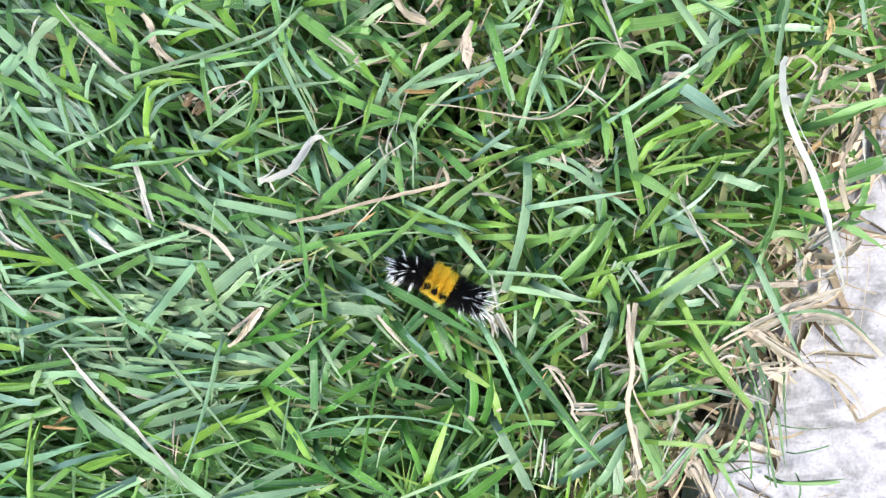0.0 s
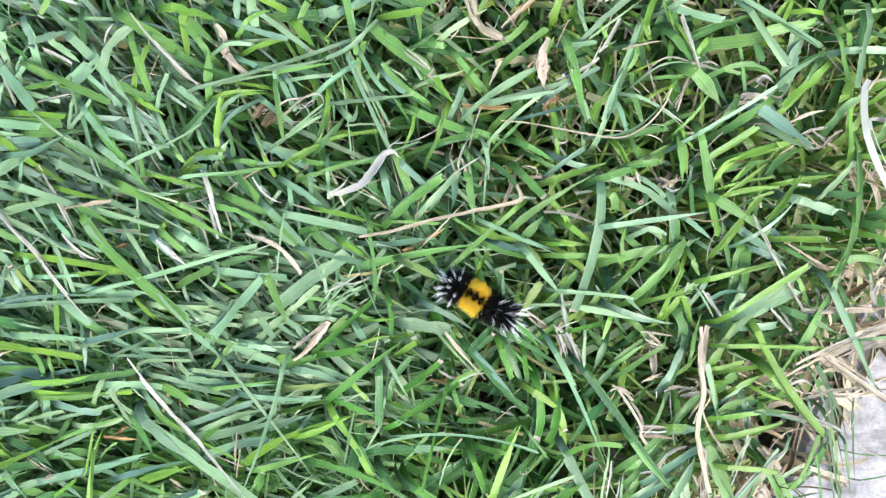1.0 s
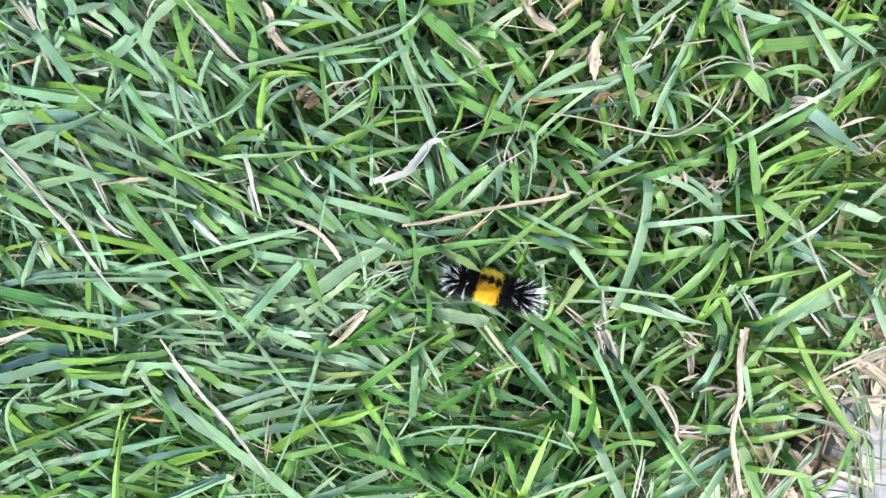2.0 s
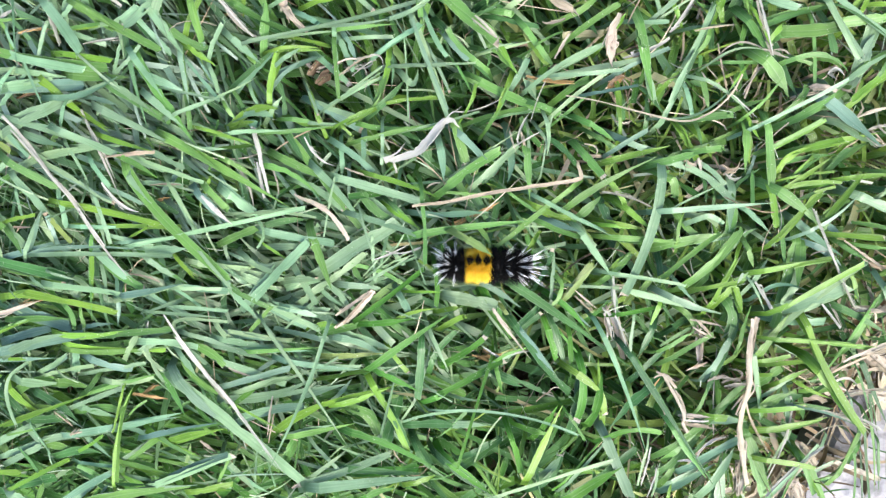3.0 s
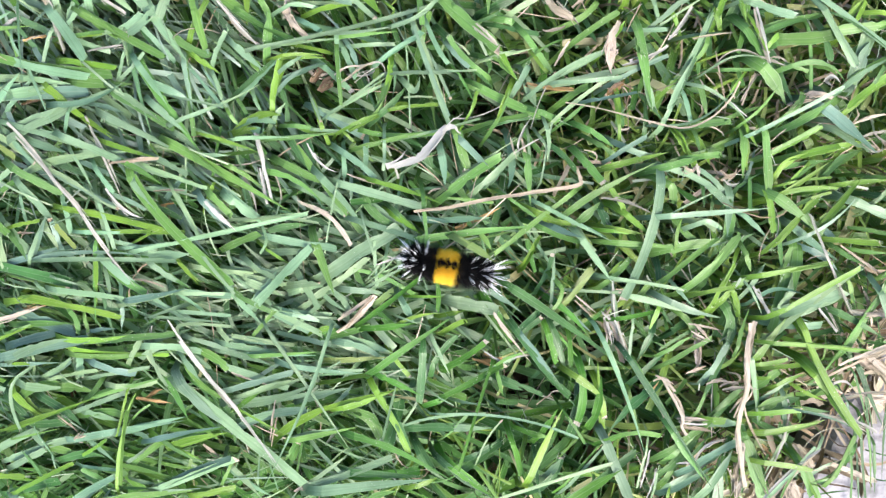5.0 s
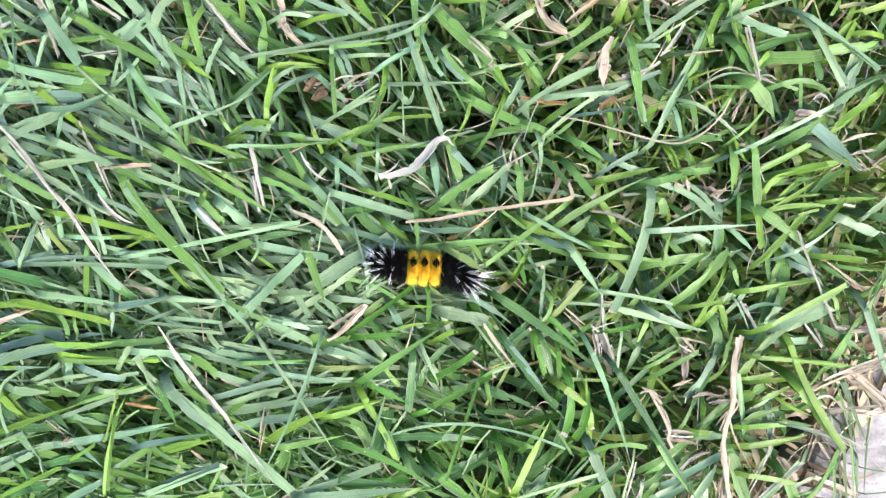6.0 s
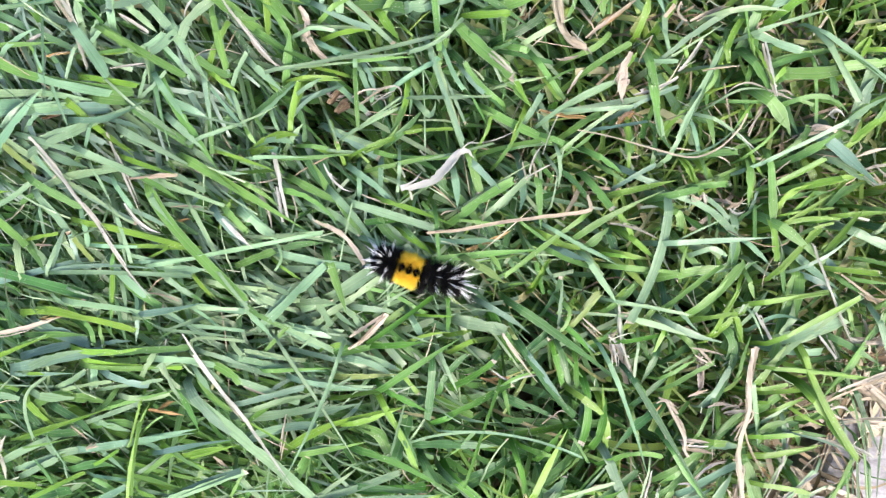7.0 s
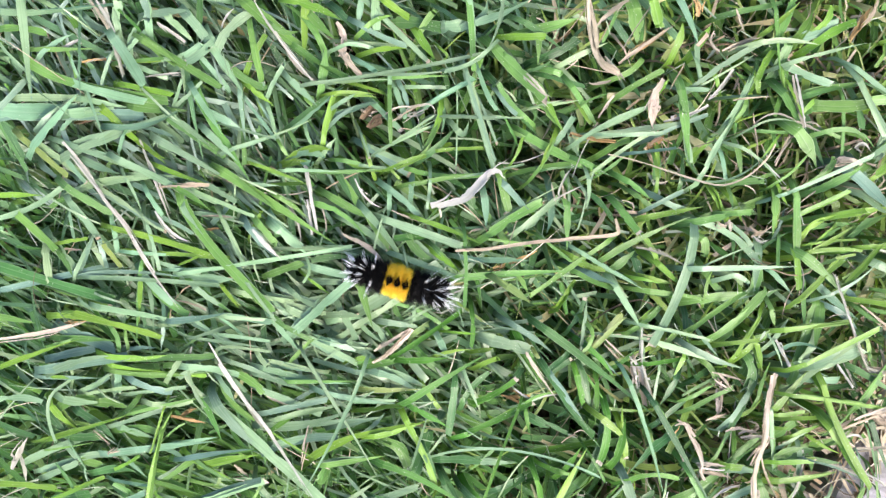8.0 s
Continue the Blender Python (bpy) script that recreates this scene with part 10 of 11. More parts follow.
blade("g", 1.6, 102.0, 14.5, 33.3, 104.8, 11.2, 34.3, 104.9, 4.7, 34.0)
blade("y", 1.6, 101.1, 33.6, 37.3, 105.6, 33.2, 37.1, 109.0, 32.9, 35.8)
blade("g", 2.4, 110.9, 8.9, 27.8, 119.9, 7.2, 29.1, 124.3, 8.9, 29.5)
dry("w", 0.8, 119.2, 34.0, 39.5, 119.5, 29.4, 38.6, 121.1, 24.8, 36.6)
dry("o", 2.0, 104.1, 27.9, 37.8, 107.1, 29.5, 37.4, 108.9, 31.3, 36.0)
blade("g", 2.4, 94.7, 3.9, 35.2, 95.4, 6.9, 35.6, 106.2, 4.3, 34.8)
blade("g", 2.4, 89.7, 23.3, 35.5, 95.5, 21.9, 37.3, 98.4, 23.8, 38.2)
blade("g", 2.8, 95.0, -4.5, 32.3, 96.8, -11.0, 33.5, 99.9, -20.8, 33.5)
blade("g", 2.4, 84.4, -20.1, 32.4, 88.0, -13.5, 32.5, 93.4, -0.4, 32.2)
dry("s", 2.0, 85.0, -10.8, 28.1, 93.4, -9.6, 27.8, 105.6, -10.1, 26.5)
dry("s", 2.4, 108.9, -9.8, 24.8, 106.1, -5.9, 25.3, 110.4, -0.5, 25.1)
dry("s", 1.7, 97.6, -24.5, 21.1, 107.3, -18.5, 21.6, 112.4, -16.0, 20.6)
dry("s", 2.8, 99.6, -25.1, 15.7, 102.2, -28.0, 17.0, 110.5, -36.3, 16.9)
dry("s", 1.3, 82.4, -31.5, 23.3, 88.2, -27.9, 25.4, 91.9, -26.1, 26.2)
dry("s", 2.7, 90.1, -22.4, 25.4, 92.7, -26.4, 25.4, 98.8, -28.0, 24.6)
blade("p", 1.1, 83.3, -52.7, 23.1, 78.2, -60.2, 22.9, 70.1, -70.7, 21.4)
blade("g", 1.9, 82.9, -60.2, 14.9, 87.9, -68.1, 15.1, 92.3, -76.3, 14.3)
dry("s", 2.4, 77.4, -63.9, 14.1, 82.1, -71.4, 14.4, 85.4, -77.3, 13.8)
dry("w", 0.9, 80.8, -43.1, 17.3, 94.4, -43.8, 18.2, 101.6, -48.3, 17.5)
blade("b", 2.7, -176.5, 62.6, 30.0, -175.4, 55.8, 30.5, -172.8, 44.5, 29.7)
blade("b", 1.6, -173.1, 44.6, 29.1, -171.9, 38.7, 28.6, -170.6, 34.5, 27.4)
blade("b", 2.0, -181.2, 58.3, 31.6, -176.5, 56.4, 32.1, -153.1, 63.7, 33.0)
dry("w", 1.6, -156.5, 64.9, 32.8, -151.3, 59.4, 31.9, -150.0, 56.8, 30.0)
dry("w", 1.6, -153.2, 65.8, 31.2, -151.0, 60.8, 31.6, -150.2, 57.4, 31.0)
blade("g", 3.9, -149.9, 57.0, 29.3, -147.6, 51.1, 29.7, -139.8, 44.5, 29.2)
blade("p", 2.8, -148.5, 65.9, 33.3, -148.1, 64.2, 32.6, -147.9, 61.0, 30.8)
blade("b", 2.4, -144.2, 52.5, 31.3, -144.4, 57.5, 32.2, -142.3, 61.5, 32.0)
blade("p", 2.4, -141.5, 67.1, 33.0, -139.1, 64.0, 33.0, -140.3, 61.4, 31.9)
blade("b", 2.7, -139.0, 63.7, 32.0, -131.2, 65.7, 33.4, -128.4, 65.6, 33.6)
blade("g", 2.8, -140.8, 56.3, 30.9, -133.6, 52.6, 30.3, -128.3, 48.8, 28.6)
blade("b", 3.9, -129.7, 51.5, 30.6, -125.1, 54.2, 32.6, -122.4, 56.8, 33.5)
blade("b", 3.1, -128.7, 64.5, 31.7, -123.2, 60.7, 31.9, -117.8, 52.4, 30.8)
blade("d", 2.0, -126.3, 69.9, 31.0, -125.1, 64.8, 30.7, -126.1, 54.8, 28.9)
blade("p", 2.4, -173.7, 35.1, 28.6, -164.0, 36.7, 29.1, -154.6, 37.5, 28.5)
blade("b", 5.5, -179.8, 30.7, 27.4, -171.8, 30.1, 28.4, -157.3, 33.8, 28.8)
blade("p", 2.0, -179.7, 31.5, 27.8, -176.1, 36.0, 28.5, -173.8, 40.6, 28.1)
blade("b", 2.4, -165.8, 29.1, 30.3, -162.7, 32.0, 30.0, -158.6, 38.5, 29.0)
blade("g", 1.6, -171.9, 49.2, 29.4, -164.2, 49.8, 30.8, -153.8, 51.9, 31.3)
blade("b", 1.7, -169.2, 48.3, 29.9, -166.4, 52.5, 30.1, -160.6, 55.0, 29.3)
blade("g", 2.4, -179.5, 53.7, 31.5, -172.9, 55.5, 31.7, -168.0, 54.0, 30.6)
dry("w", 1.1, -137.4, 61.7, 31.0, -131.3, 58.9, 31.3, -128.9, 57.3, 30.6)
blade("p", 2.4, -133.6, 63.2, 33.6, -128.9, 59.6, 33.0, -126.2, 57.5, 31.5)
blade("g", 0.9, -162.1, 50.1, 30.0, -159.3, 46.9, 29.9, -158.4, 41.9, 28.7)
dry("w", 1.3, -148.8, 55.7, 32.1, -147.2, 51.6, 32.2, -145.0, 45.5, 31.1)
dry("w", 0.8, -109.5, 70.7, 37.2, -104.0, 62.4, 36.4, -90.8, 51.1, 34.6)
blade("g", 3.9, -112.8, 70.7, 32.4, -105.9, 65.5, 33.1, -94.2, 59.5, 32.8)
blade("g", 2.0, -110.3, 63.4, 34.0, -107.9, 56.9, 34.0, -105.4, 48.9, 32.8)
blade("y", 2.7, -95.6, 71.3, 33.9, -94.7, 64.7, 33.0, -94.5, 56.6, 31.0)
blade("y", 3.1, -99.0, 73.0, 34.7, -91.3, 72.3, 34.6, -84.9, 69.3, 33.3)
blade("g", 2.8, -94.2, 69.9, 33.9, -89.9, 65.8, 35.0, -86.0, 63.5, 35.2)
dry("s", 2.4, -86.4, 68.7, 33.5, -82.8, 66.0, 33.3, -83.7, 59.6, 31.8)
dry("s", 1.4, -83.6, 60.0, 33.9, -80.8, 56.7, 34.5, -77.6, 55.1, 34.3)
blade("b", 1.9, -78.9, 68.5, 35.4, -73.7, 65.6, 35.5, -65.4, 65.0, 34.8)
blade("p", 1.1, -82.6, 64.0, 33.0, -71.4, 63.8, 33.3, -55.8, 66.8, 33.1)
blade("p", 1.3, -83.0, 62.4, 34.9, -80.8, 63.9, 35.1, -75.0, 62.9, 34.1)
blade("b", 2.0, -80.0, 75.9, 34.4, -80.3, 71.0, 34.3, -80.0, 66.4, 33.3)
blade("b", 3.1, -76.0, 76.4, 34.8, -75.5, 71.2, 34.7, -74.5, 67.9, 33.7)
blade("y", 2.4, -73.4, 76.2, 37.0, -70.4, 74.3, 36.6, -65.7, 72.9, 35.3)
blade("g", 3.9, -69.6, 71.5, 32.1, -63.2, 72.8, 33.9, -56.5, 71.2, 34.6)
blade("y", 3.1, -62.7, 68.7, 34.6, -59.7, 64.4, 36.0, -56.9, 61.8, 36.5)
blade("g", 2.0, -62.0, 69.9, 33.5, -61.3, 73.2, 35.3, -58.7, 75.4, 36.2)
blade("p", 2.8, -117.5, 59.8, 34.2, -115.2, 64.6, 34.5, -111.4, 68.1, 33.7)
dry("w", 0.9, -118.7, 62.5, 32.4, -118.1, 65.9, 34.0, -115.3, 68.2, 34.5)
blade("y", 1.9, -109.7, 53.2, 32.4, -107.8, 58.6, 33.4, -105.9, 62.6, 33.4)
blade("o2", 1.1, -118.1, 68.2, 32.7, -113.5, 66.8, 32.8, -110.8, 67.0, 32.0)
blade("g", 1.9, -104.7, 65.2, 33.3, -100.2, 61.7, 32.6, -96.8, 65.6, 31.5)
blade("g", 2.7, -88.3, 52.1, 33.3, -87.9, 57.4, 33.7, -88.3, 61.2, 33.0)
blade("g", 1.6, -76.5, 69.1, 36.3, -73.7, 72.2, 36.0, -70.6, 73.2, 34.6)
blade("y", 1.7, -74.8, 62.0, 34.5, -70.2, 63.9, 35.7, -65.2, 63.6, 35.8)
blade("p", 1.3, -40.3, 80.5, 39.5, -38.8, 73.3, 40.5, -42.7, 65.6, 40.2)
blade("p", 1.3, -42.6, 65.8, 39.0, -45.5, 60.2, 39.1, -53.8, 58.7, 38.5)
blade("g", 2.0, -49.7, 80.1, 35.9, -48.3, 75.6, 36.6, -45.3, 60.4, 35.6)
blade("b", 2.4, -49.0, 73.1, 34.9, -42.4, 75.2, 35.3, -44.4, 81.2, 34.7)
blade("b", 2.4, -46.8, 74.0, 35.9, -38.6, 76.6, 37.0, -32.5, 82.3, 37.2)
blade("g", 3.5, -30.2, 74.3, 34.7, -24.5, 75.9, 36.6, -17.4, 79.6, 37.6)
dry("w", 1.1, -30.7, 61.0, 39.7, -26.7, 58.4, 39.7, -24.1, 55.7, 38.7)
dry("s", 2.2, -15.7, 84.7, 37.7, -12.8, 77.2, 38.5, -11.5, 71.3, 38.5)
dry("s", 1.7, -11.4, 71.5, 37.6, -10.9, 67.0, 38.5, -4.1, 65.1, 38.7)
dry("s", 1.6, -5.0, 85.7, 40.0, -10.8, 81.0, 39.2, -12.6, 77.0, 37.6)
dry("s", 1.7, -11.9, 77.5, 36.2, -11.5, 74.4, 37.2, -11.4, 70.0, 37.1)
dry("o", 1.7, 7.7, 79.6, 35.9, 2.3, 74.2, 36.5, -1.8, 70.8, 36.3)
blade("g", 1.1, -7.2, 82.2, 37.9, -8.2, 78.8, 38.8, -10.2, 73.1, 38.5)
blade("p", 1.9, -19.0, 66.7, 37.9, -15.2, 69.6, 37.6, -8.1, 73.9, 36.5)
blade("y", 2.4, -34.9, 71.8, 35.2, -29.8, 72.0, 36.8, -26.3, 73.0, 37.3)
blade("b", 3.9, -55.4, 71.9, 34.3, -50.2, 72.8, 34.5, -46.7, 74.5, 33.7)
dry("o", 2.0, -24.1, 73.1, 29.4, -20.9, 73.4, 30.0, -18.1, 77.2, 30.0)
blade("g", 4.7, -2.4, 84.3, 37.5, -0.8, 80.0, 37.6, 0.5, 74.3, 36.7)
blade("y", 3.1, 2.2, 86.7, 40.0, 3.9, 83.2, 39.1, 5.8, 79.9, 37.2)
blade("g", 1.9, -28.7, 74.3, 35.6, -27.0, 70.2, 35.0, -27.3, 64.4, 33.1)
blade("d", 3.1, -24.9, 68.0, 33.1, -21.3, 69.4, 32.8, -16.3, 74.5, 31.8)
blade("b", 2.2, 10.1, 88.2, 38.9, 14.5, 81.7, 39.9, 17.2, 76.9, 39.9)
blade("p", 1.6, 17.5, 77.7, 36.5, 18.0, 72.4, 36.6, 20.0, 65.9, 35.6)
blade("g", 1.9, 27.7, 87.6, 38.7, 33.9, 89.5, 39.1, 40.4, 92.4, 38.6)
blade("g", 1.3, 37.6, 88.7, 40.4, 38.8, 81.1, 40.7, 42.1, 69.2, 39.7)
blade("y", 1.6, 36.8, 83.5, 39.4, 40.7, 87.4, 40.0, 44.1, 92.3, 39.6)
dry("s", 1.3, 24.9, 76.1, 37.3, 30.1, 79.4, 37.8, 35.8, 82.2, 37.3)
blade("p", 1.9, 19.6, 66.3, 37.6, 27.0, 74.4, 39.1, 35.2, 79.6, 39.4)
blade("p", 1.9, 34.5, 79.1, 41.3, 40.4, 81.9, 41.9, 50.8, 80.7, 41.3)
blade("p", 1.4, 43.7, 74.7, 39.8, 51.0, 78.6, 40.1, 65.1, 83.6, 39.6)
blade("y", 3.1, 46.1, 83.1, 38.4, 48.0, 86.0, 39.4, 48.5, 90.5, 39.6)
blade("y", 2.4, 51.5, 86.7, 40.6, 53.5, 88.9, 41.1, 54.0, 92.7, 40.6)
blade("y", 2.7, 52.1, 82.9, 39.8, 55.8, 87.2, 41.1, 60.6, 88.7, 41.1)
blade("g", 2.4, 40.6, 83.8, 39.0, 41.5, 87.5, 39.5, 42.5, 93.0, 39.2)
blade("b", 3.1, 47.6, 83.3, 38.6, 51.8, 84.9, 39.8, 56.1, 88.2, 40.2)
dry("o", 2.8, 16.1, 84.6, 37.5, 16.2, 86.7, 38.7, 15.0, 89.0, 38.8)
blade("y", 2.0, 36.3, 70.3, 38.2, 37.0, 74.8, 38.5, 39.2, 78.1, 37.7)
blade("g", 3.1, 41.8, 74.4, 37.8, 42.8, 77.6, 39.1, 42.6, 80.8, 39.3)
blade("y", 2.7, 18.3, 77.7, 36.7, 19.4, 80.2, 37.2, 20.8, 83.0, 36.8)
dry("s", 1.1, 21.8, 81.4, 37.0, 19.5, 77.2, 38.0, 23.7, 75.7, 38.5)
dry("s", 0.9, 26.1, 87.8, 40.4, 27.0, 85.1, 40.4, 30.0, 81.3, 39.4)
blade("y", 2.4, 11.5, 75.7, 37.9, 12.2, 78.7, 39.4, 11.6, 81.7, 39.8)
blade("b", 2.4, 45.2, 74.1, 37.7, 49.6, 72.2, 38.1, 57.6, 71.0, 37.6)
blade("g", 0.9, 56.4, 95.3, 38.4, 56.2, 91.7, 39.4, 57.3, 88.6, 39.4)
dry("o", 2.0, 61.6, 84.8, 37.2, 63.2, 89.6, 39.1, 65.3, 94.6, 39.9)
dry("s", 1.6, 66.1, 96.0, 41.1, 65.6, 91.7, 41.7, 62.4, 87.3, 41.1)


# ---- the caterpillar ----
def strands(roots, radius, rng):
    """Hairs as slender cones with a slight bend: (root, way, length) each."""
    verts, faces = [], []
    for root, way, length in roots:
        way = way.normalized()
        side = way.orthogonal().normalized()
        other = way.cross(side)
        sag = (side * rng.uniform(-1, 1) + other * rng.uniform(-1, 1)) * length * 0.08
        o = len(verts)
        for f, r, s in ((0.0, radius, 0.0), (0.55, radius * 0.8, 1.0)):
            for k in range(3):
                turn = 2.0944 * k
                verts.append(root + way * length * f + sag * s + (side * math.cos(turn) + other * math.sin(turn)) * r)
        verts.append(root + way * length + sag * 0.4)
        for k in range(3):
            m = (k + 1) % 3
            faces += [(o + k, o + m, o + 3 + m, o + 3 + k), (o + 3 + k, o + 3 + m, o + 6)]
    return verts, faces


def body_ring(half, radius, rng):
    """A plump body ring along x with a row of warts round it from which the hair grows, and a pair of stub feet."""
    bm = bmesh.new()
    rows = []
    for i in range(9):
        f = -1 + i / 4
        r = radius * (0.72 + 0.28 * math.sqrt(max(0.0, 1 - f * f)))
        row = []
        for k in range(20):
            turn = 2 * math.pi * k / 20
            wart = 1 + 0.07 * max(0.0, math.cos(5 * turn)) * (1 - f * f)
            row.append(bm.verts.new((half * f, math.sin(turn) * r * wart, math.cos(turn) * r * wart * 0.94)))
        rows.append(row)
    for a, b in zip(rows, rows[1:]):
        for k in range(20):
            bm.faces.new((a[k], a[(k + 1) % 20], b[(k + 1) % 20], b[k]))
    bm.faces.new(rows[0])
    bm.faces.new(rows[-1][::-1])
    for s in (-1, 1):
        foot = bmesh.ops.create_cone(bm, segments=8, radius1=radius * 0.16, radius2=radius * 0.24, depth=radius * 0.7, cap_ends=True)
        bmesh.ops.translate(bm, verts=foot["verts"], vec=(0, s * radius * 0.42, -radius * 1.05))
    bmesh.ops.recalc_face_normals(bm, faces=bm.faces)
    return bm


def around(turn, along, radius, half):
    """A root on the ring: turn 0 is the back, along -1 to 1; and the way straight out."""
    out = Vector((0.0, math.sin(turn), math.cos(turn)))
    return Vector((half * along, 0, 0)) + out * radius * (0.8 + 0.2 * math.sqrt(1 - along * along)), out


def make_caterpillar():
    rng = random.Random(4)
    bug = tagged(new("caterpillar"), "hairy black caterpillar with yellow middle band and white tufts on grass", "caterpillar")
    rings = []
    # head: a glossy capsule in two lobes
    bm = bmesh.new()
    for s in (-1, 1):
        lobe = bmesh.ops.create_uvsphere(bm, u_segments=16, v_segments=10, radius=0.00125)
        bmesh.ops.scale(bm, verts=lobe["verts"], vec=(0.8, 0.85, 1.1))
        bmesh.ops.translate(bm, verts=lobe["verts"], vec=(0.0, s * 0.0006, 0))
    jaw = bmesh.ops.create_cone(bm, segments=10, radius1=0.0005, radius2=0.0008, depth=0.0009, cap_ends=True)
    bmesh.ops.translate(bm, verts=jaw["verts"], vec=(0.0006, 0, -0.0011))
    head = part("head", bm, HEAD_SKIN, bug, "glossy black rounded head")
    roots = []
    for _ in range(40):
        p, out = around(rng.uniform(-1.8, 1.8), rng.uniform(-0.5, 0.8), 0.0011, 0.001)
        roots.append((p, out + Vector((rng.uniform(0.3, 1.4), 0, 0)), rng.uniform(0.0012, 0.0026)))
    mesh_object("face_hair", *strands(roots, 0.00003, rng), WHITE_HAIR, head, label="short white face hairs")
    rings.append(head)
    # name, half length, radius, black or yellow, rows of white pencils: (count, forward lean, length)
    plan = [
        ("front_ring", 0.0015, 0.0018, "black", [(7, 1.5, 0.0056)]),
        ("front_ring", 0.0016, 0.0022, "black", [(6, 0.8, 0.0056)]),
        ("front_ring", 0.0017, 0.0026, "black", [(4, 0.1, 0.0050)]),
        ("front_ring", 0.0017, 0.0028, "black", []),
        ("yellow_ring", 0.0017, 0.0029, "yellow", []),
        ("yellow_ring", 0.0018, 0.0030, "yellow", []),
        ("yellow_ring", 0.0017, 0.0029, "yellow", []),
        ("rear_ring", 0.0017, 0.0029, "black", []),
        ("rear_ring", 0.0017, 0.0028, "black", [(2, -0.5, 0.0044)]),
        ("rear_ring", 0.0017, 0.0026, "black", [(6, -1.1, 0.0056)]),
        ("rear_ring", 0.0016, 0.0021, "black", [(7, -1.9, 0.0064), (3, -0.9, 0.0048)]),
    ]
    warts = (-2.15, -1.45, -0.85, -0.3, 0.3, 0.85, 1.45, 2.15)
    for name, half, radius, colour, pencils in plan:
        yellow = colour == "yellow"
        ring = part(name, body_ring(half, radius, rng), YELLOW_SKIN if yellow else BLACK_SKIN, bug,
                    "yellow-haired middle body ring" if yellow else "black-haired body ring")
        # a brush of hair sprays out of each wart, over a short undercoat
        roots = []
        for wart in warts:
            thick = rng.uniform(0.85, 1.15)
            for _ in range(170 if yellow else 85):
                turn, along = wart + rng.gauss(0, 0.16), max(-0.9, min(0.9, rng.gauss(0, 0.26)))
                if yellow and abs(turn) < 0.34 - 0.5 * abs(along):
                    continue
                p, out = around(turn, along, radius, half)
                stray = 0.27 if yellow else 0.34
                way = out + Vector((along * 0.4 + rng.gauss(0, stray * (0.6 if yellow else 1.0)), rng.gauss(0, stray), rng.gauss(0, stray)))
                roots.append((p, way, thick * (rng.uniform(0.0017, 0.0027) if yellow else rng.uniform(0.0018, 0.0036))))
        for _ in range(500 if yellow else 330):
            turn, along = rng.uniform(-2.3, 2.3), rng.uniform(-0.6, 0.6) if yellow else rng.uniform(-0.97, 0.97)
            if yellow and abs(turn) < 0.34 - 0.5 * abs(along):
                continue
            p, out = around(turn, along, radius, half)
            roots.append((p, out + Vector((rng.gauss(0, 0.25), rng.gauss(0, 0.25), rng.gauss(0, 0.25))), rng.uniform(0.0009, 0.0018)))
        mesh_object("yellow_hair" if yellow else "black_hair", *strands(roots, 0.00005, rng),
                    YELLOW_HAIR if yellow else BLACK_HAIR, ring, label="dense yellow hair" if yellow else "dense black hair")
        if yellow:
            spot = []
            for _ in range(190):
                # widest in the middle of the ring, so that it shows as a diamond
                along = rng.uniform(-0.48, 0.48)
                p, out = around(rng.uniform(-0.4, 0.4) * (1 - 1.5 * abs(along)), along, radius, half)
                spot.append((p, out + Vector((rng.gauss(0, 0.1), rng.gauss(0, 0.1), 0)), rng.uniform(0.0017, 0.0025)))
            mesh_object("back_spot", *strands(spot, 0.00008, rng), BLACK_HAIR, ring, label="black diamond-shaped tuft on the back")
        white = []
        for count, forward, length in pencils:
            for k in range(count):
                turn = -1.75 + 3.5 * (k + rng.uniform(0.2, 0.8)) / count
                p, out = around(turn, rng.uniform(-0.3, 0.3), radius, half)
                way = out + Vector((forward * rng.uniform(0.7, 1.25), rng.gauss(0, 0.14), rng.gauss(0, 0.14)))
                for _ in range(rng.randint(4, 7)):
                    jit = Vector((rng.gauss(0, 1), rng.gauss(0, 1), rng.gauss(0, 1)))
                    white.append((p + jit * 0.00009, way + jit * 0.035, length * rng.uniform(0.55, 1.12)))
        # and stray long hairs on their own
        for _ in range(0 if yellow else 6):
            p, out = around(rng.uniform(-2, 2), rng.uniform(-0.5, 0.5), radius, half)
            lean = pencils[0][1] if pencils else 0.0
            white.append((p, out + Vector((lean * rng.uniform(0.4, 1.4), rng.gauss(0, 0.2), rng.gauss(0, 0.2))), rng.uniform(0.003, 0.006)))
        if pencils:
            mesh_object("white_hair", *strands(white, 0.00006, rng), WHITE_HAIR, ring, label="long white hair pencils")
        rings.append(ring)
    return bug, rings


caterpillar, body_rings = make_caterpillar()

# ---- movement of the caterpillar ----
# CRAWL: seconds, x and y in mm, heading. FRONT: seconds, length, bend, length of the yellow band. REAR: seconds, length, bend, roll.
CRAWL = [
    (0.0, -0.2, -9.0, 147),
    (0.5, -4.1, -7.6, 149),
    (1.0, -10.4, -8.2, 147),
    (1.5, -12.1, -7.6, 150),
    (1.7, -14.6, -7.6, 155),
    (2.8, -23.6, -6.6, 185),
    (3.0, -24.0, -6.6, 185),
    (3.5, -24.3, -6.0, 183),
    (4.0, -25.8, -6.2, 183),
    (4.5, -28.3, -6.3, 176),
    (4.7, -30.2, -6.5, 174),
    (5.8, -37.4, -4.8, 179),
    (6.0, -37.1, -4.1, 182),
    (6.5, -42.5, -4.3, 178),
    (7.0, -47.6, -2.8, 166),
    (7.5, -52.3, -2.8, 171),
    (8.0, -58.9, -2.8, 171),
]
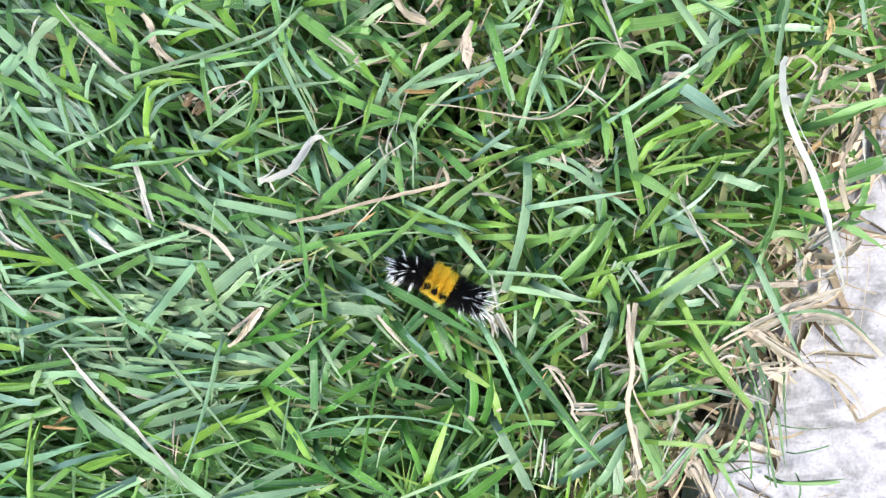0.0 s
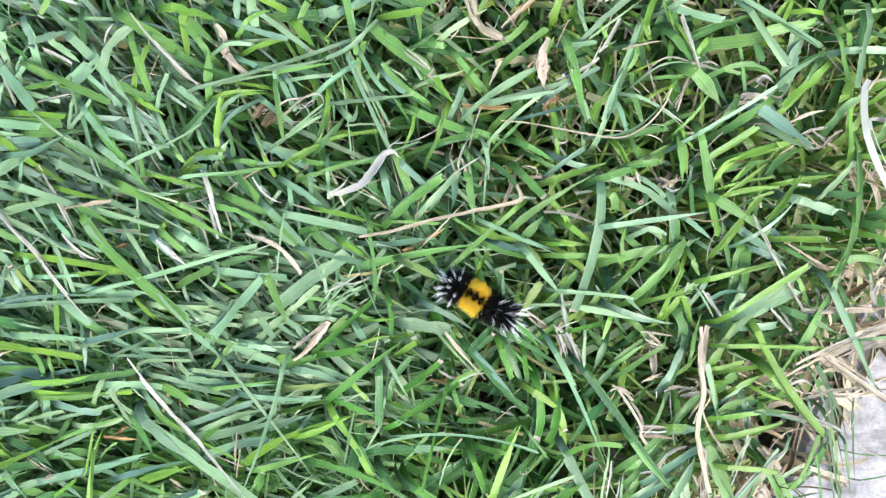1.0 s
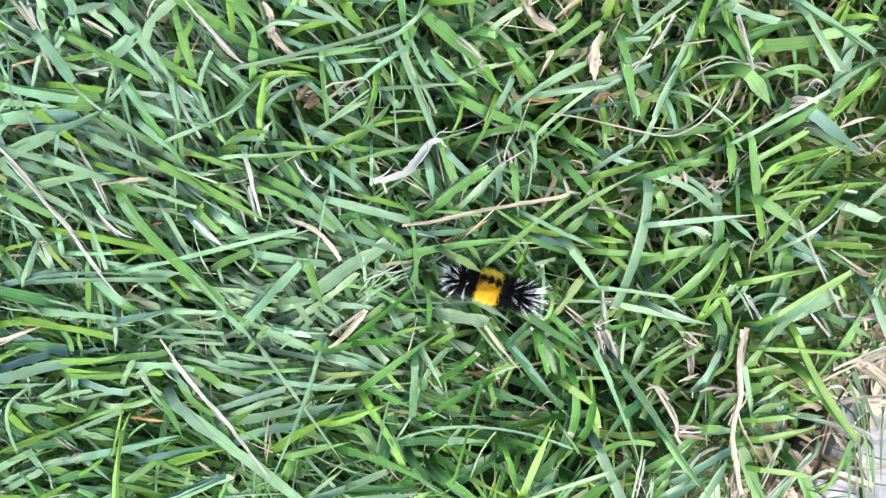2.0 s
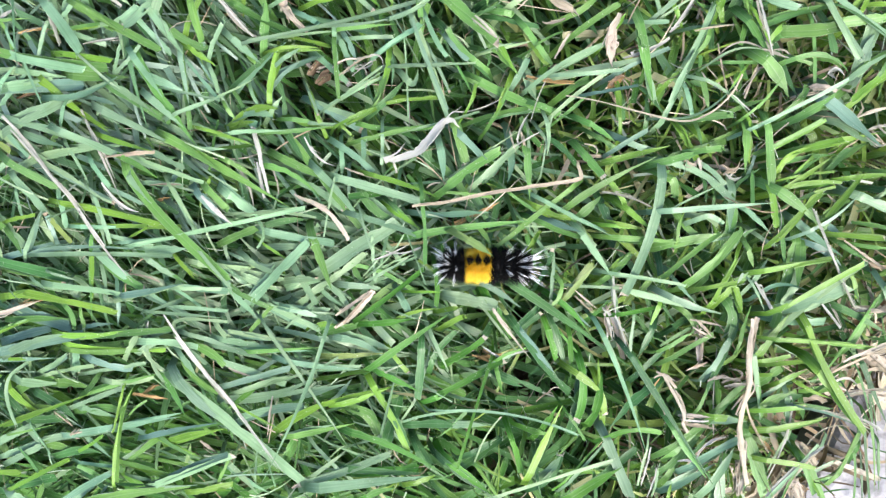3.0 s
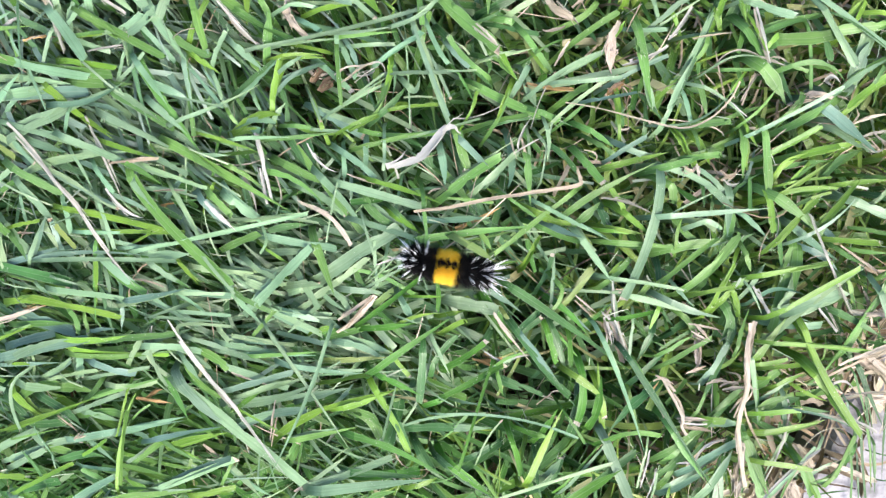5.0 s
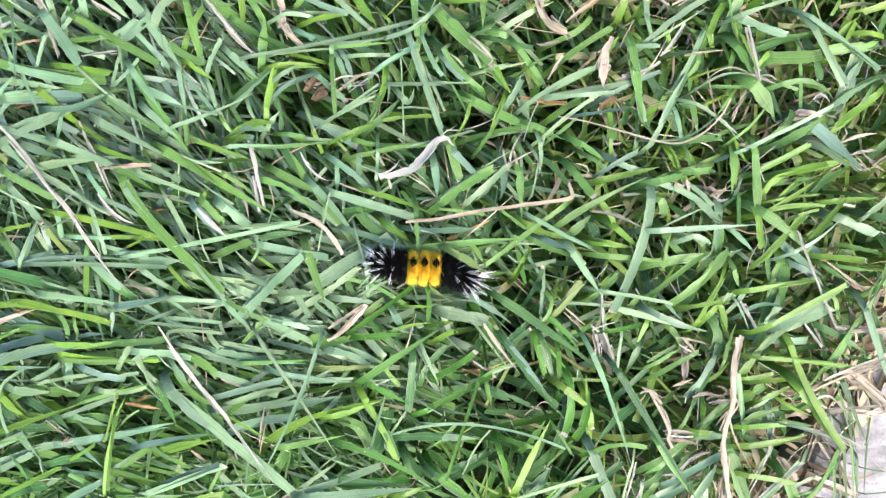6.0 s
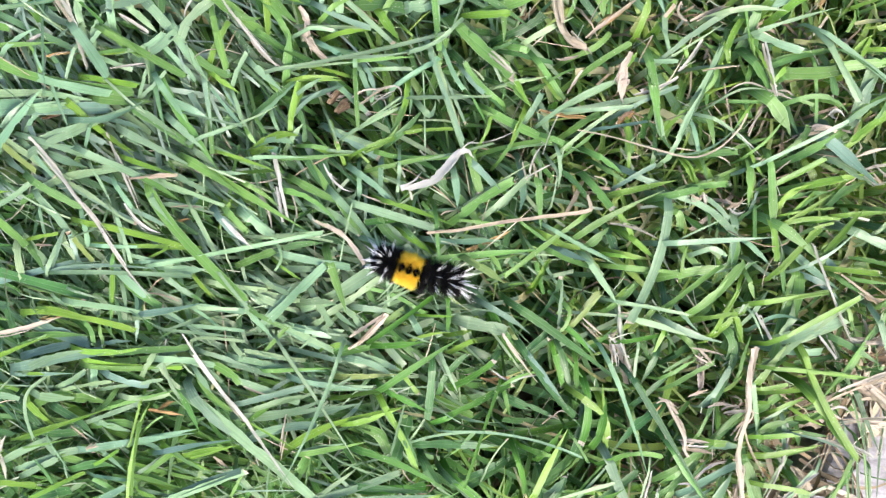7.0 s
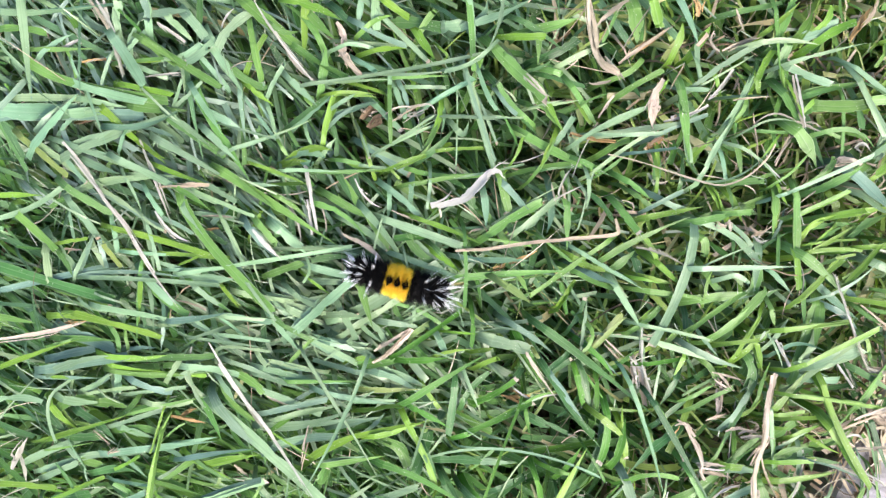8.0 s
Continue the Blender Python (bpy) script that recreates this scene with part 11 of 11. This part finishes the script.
FRONT = [
    (0.0, 10.4, 27, 9.6),
    (0.5, 10.0, 16, 8.4),
    (1.0, 6.3, 17, 7.4),
    (1.5, 10.8, 28, 7.5),
    (1.7, 9.7, 22, 7.7),
    (2.8, 7.4, -9, 7.9),
    (3.0, 6.3, -9, 8.5),
    (3.5, 8.3, -15, 7.9),
    (4.0, 9.1, -20, 8.0),
    (4.5, 10.2, -21, 6.5),
    (4.7, 9.4, -10, 6.2),
    (5.8, 9.9, -7, 11.5),
    (6.0, 10.4, -8, 11.7),
    (6.5, 8.4, -10, 9.2),
    (7.0, 7.1, -4, 8.1),
    (7.5, 9.5, 6, 8.9),
    (8.0, 10.6, -1, 8.8),
]
REAR = [
    (0.0, 9.7, 12, 40),
    (0.5, 10.2, 6, 18),
    (1.0, 10.3, 8, -5),
    (1.5, 10.2, 9, -22),
    (1.7, 9.9, 6, -30),
    (2.8, 11.8, -4, -22),
    (3.0, 11.6, -5, -22),
    (3.5, 10.7, -5, -22),
    (4.0, 10.4, -0, -22),
    (4.5, 10.1, -1, -22),
    (4.7, 10.1, -1, -12),
    (5.8, 10.4, -12, -25),
    (6.0, 10.0, -22, -25),
    (6.5, 12.6, -10, -22),
    (7.0, 12.9, 10, -4),
    (7.5, 10.0, 4, -15),
    (8.0, 11.0, 4, 0),
]
BODY_HEIGHT = 0.0345


def motions():
    walk(caterpillar, [(t, pose(x / 1000, y / 1000, BODY_HEIGHT, 0, 0, turn)) for t, x, y, turn in CRAWL])
    rows = [[] for _ in body_rings]
    for (t, reach, bend, band), (_, tail, swing, roll) in zip(FRONT, REAR):
        places = []
        for f in (0.94, 0.74, 0.52, 0.28, 0.04):
            turn = radians(bend * (0.5 + 0.5 * f))
            z = -0.7 * max(0.0, f - 0.5)
            places.append((band / 2 + reach * f * math.cos(turn), reach * f * math.sin(turn), z, bend * (0.3 + 1.0 * f), roll * (1 - 0.5 * f)))
        for f in (0.27, 0.0, -0.27):
            places.append((band * f, 0.0, 0.3, 0.0, roll))
        for f in (0.04, 0.30, 0.57, 0.82):
            turn = radians(swing * (0.5 + 0.5 * f))
            places.append((-band / 2 - tail * f * math.cos(turn), -tail * f * math.sin(turn), -0.3 * f, swing * (0.3 + 1.0 * f), roll * (1 - 0.4 * f)))
        for row, (x, y, z, yaw, lean) in zip(rows, places):
            row.append((t, pose(x / 1000, y / 1000, z / 1000, -lean, 0, yaw)))
    for ring, row in zip(body_rings, rows):
        walk(ring, row)


motions()
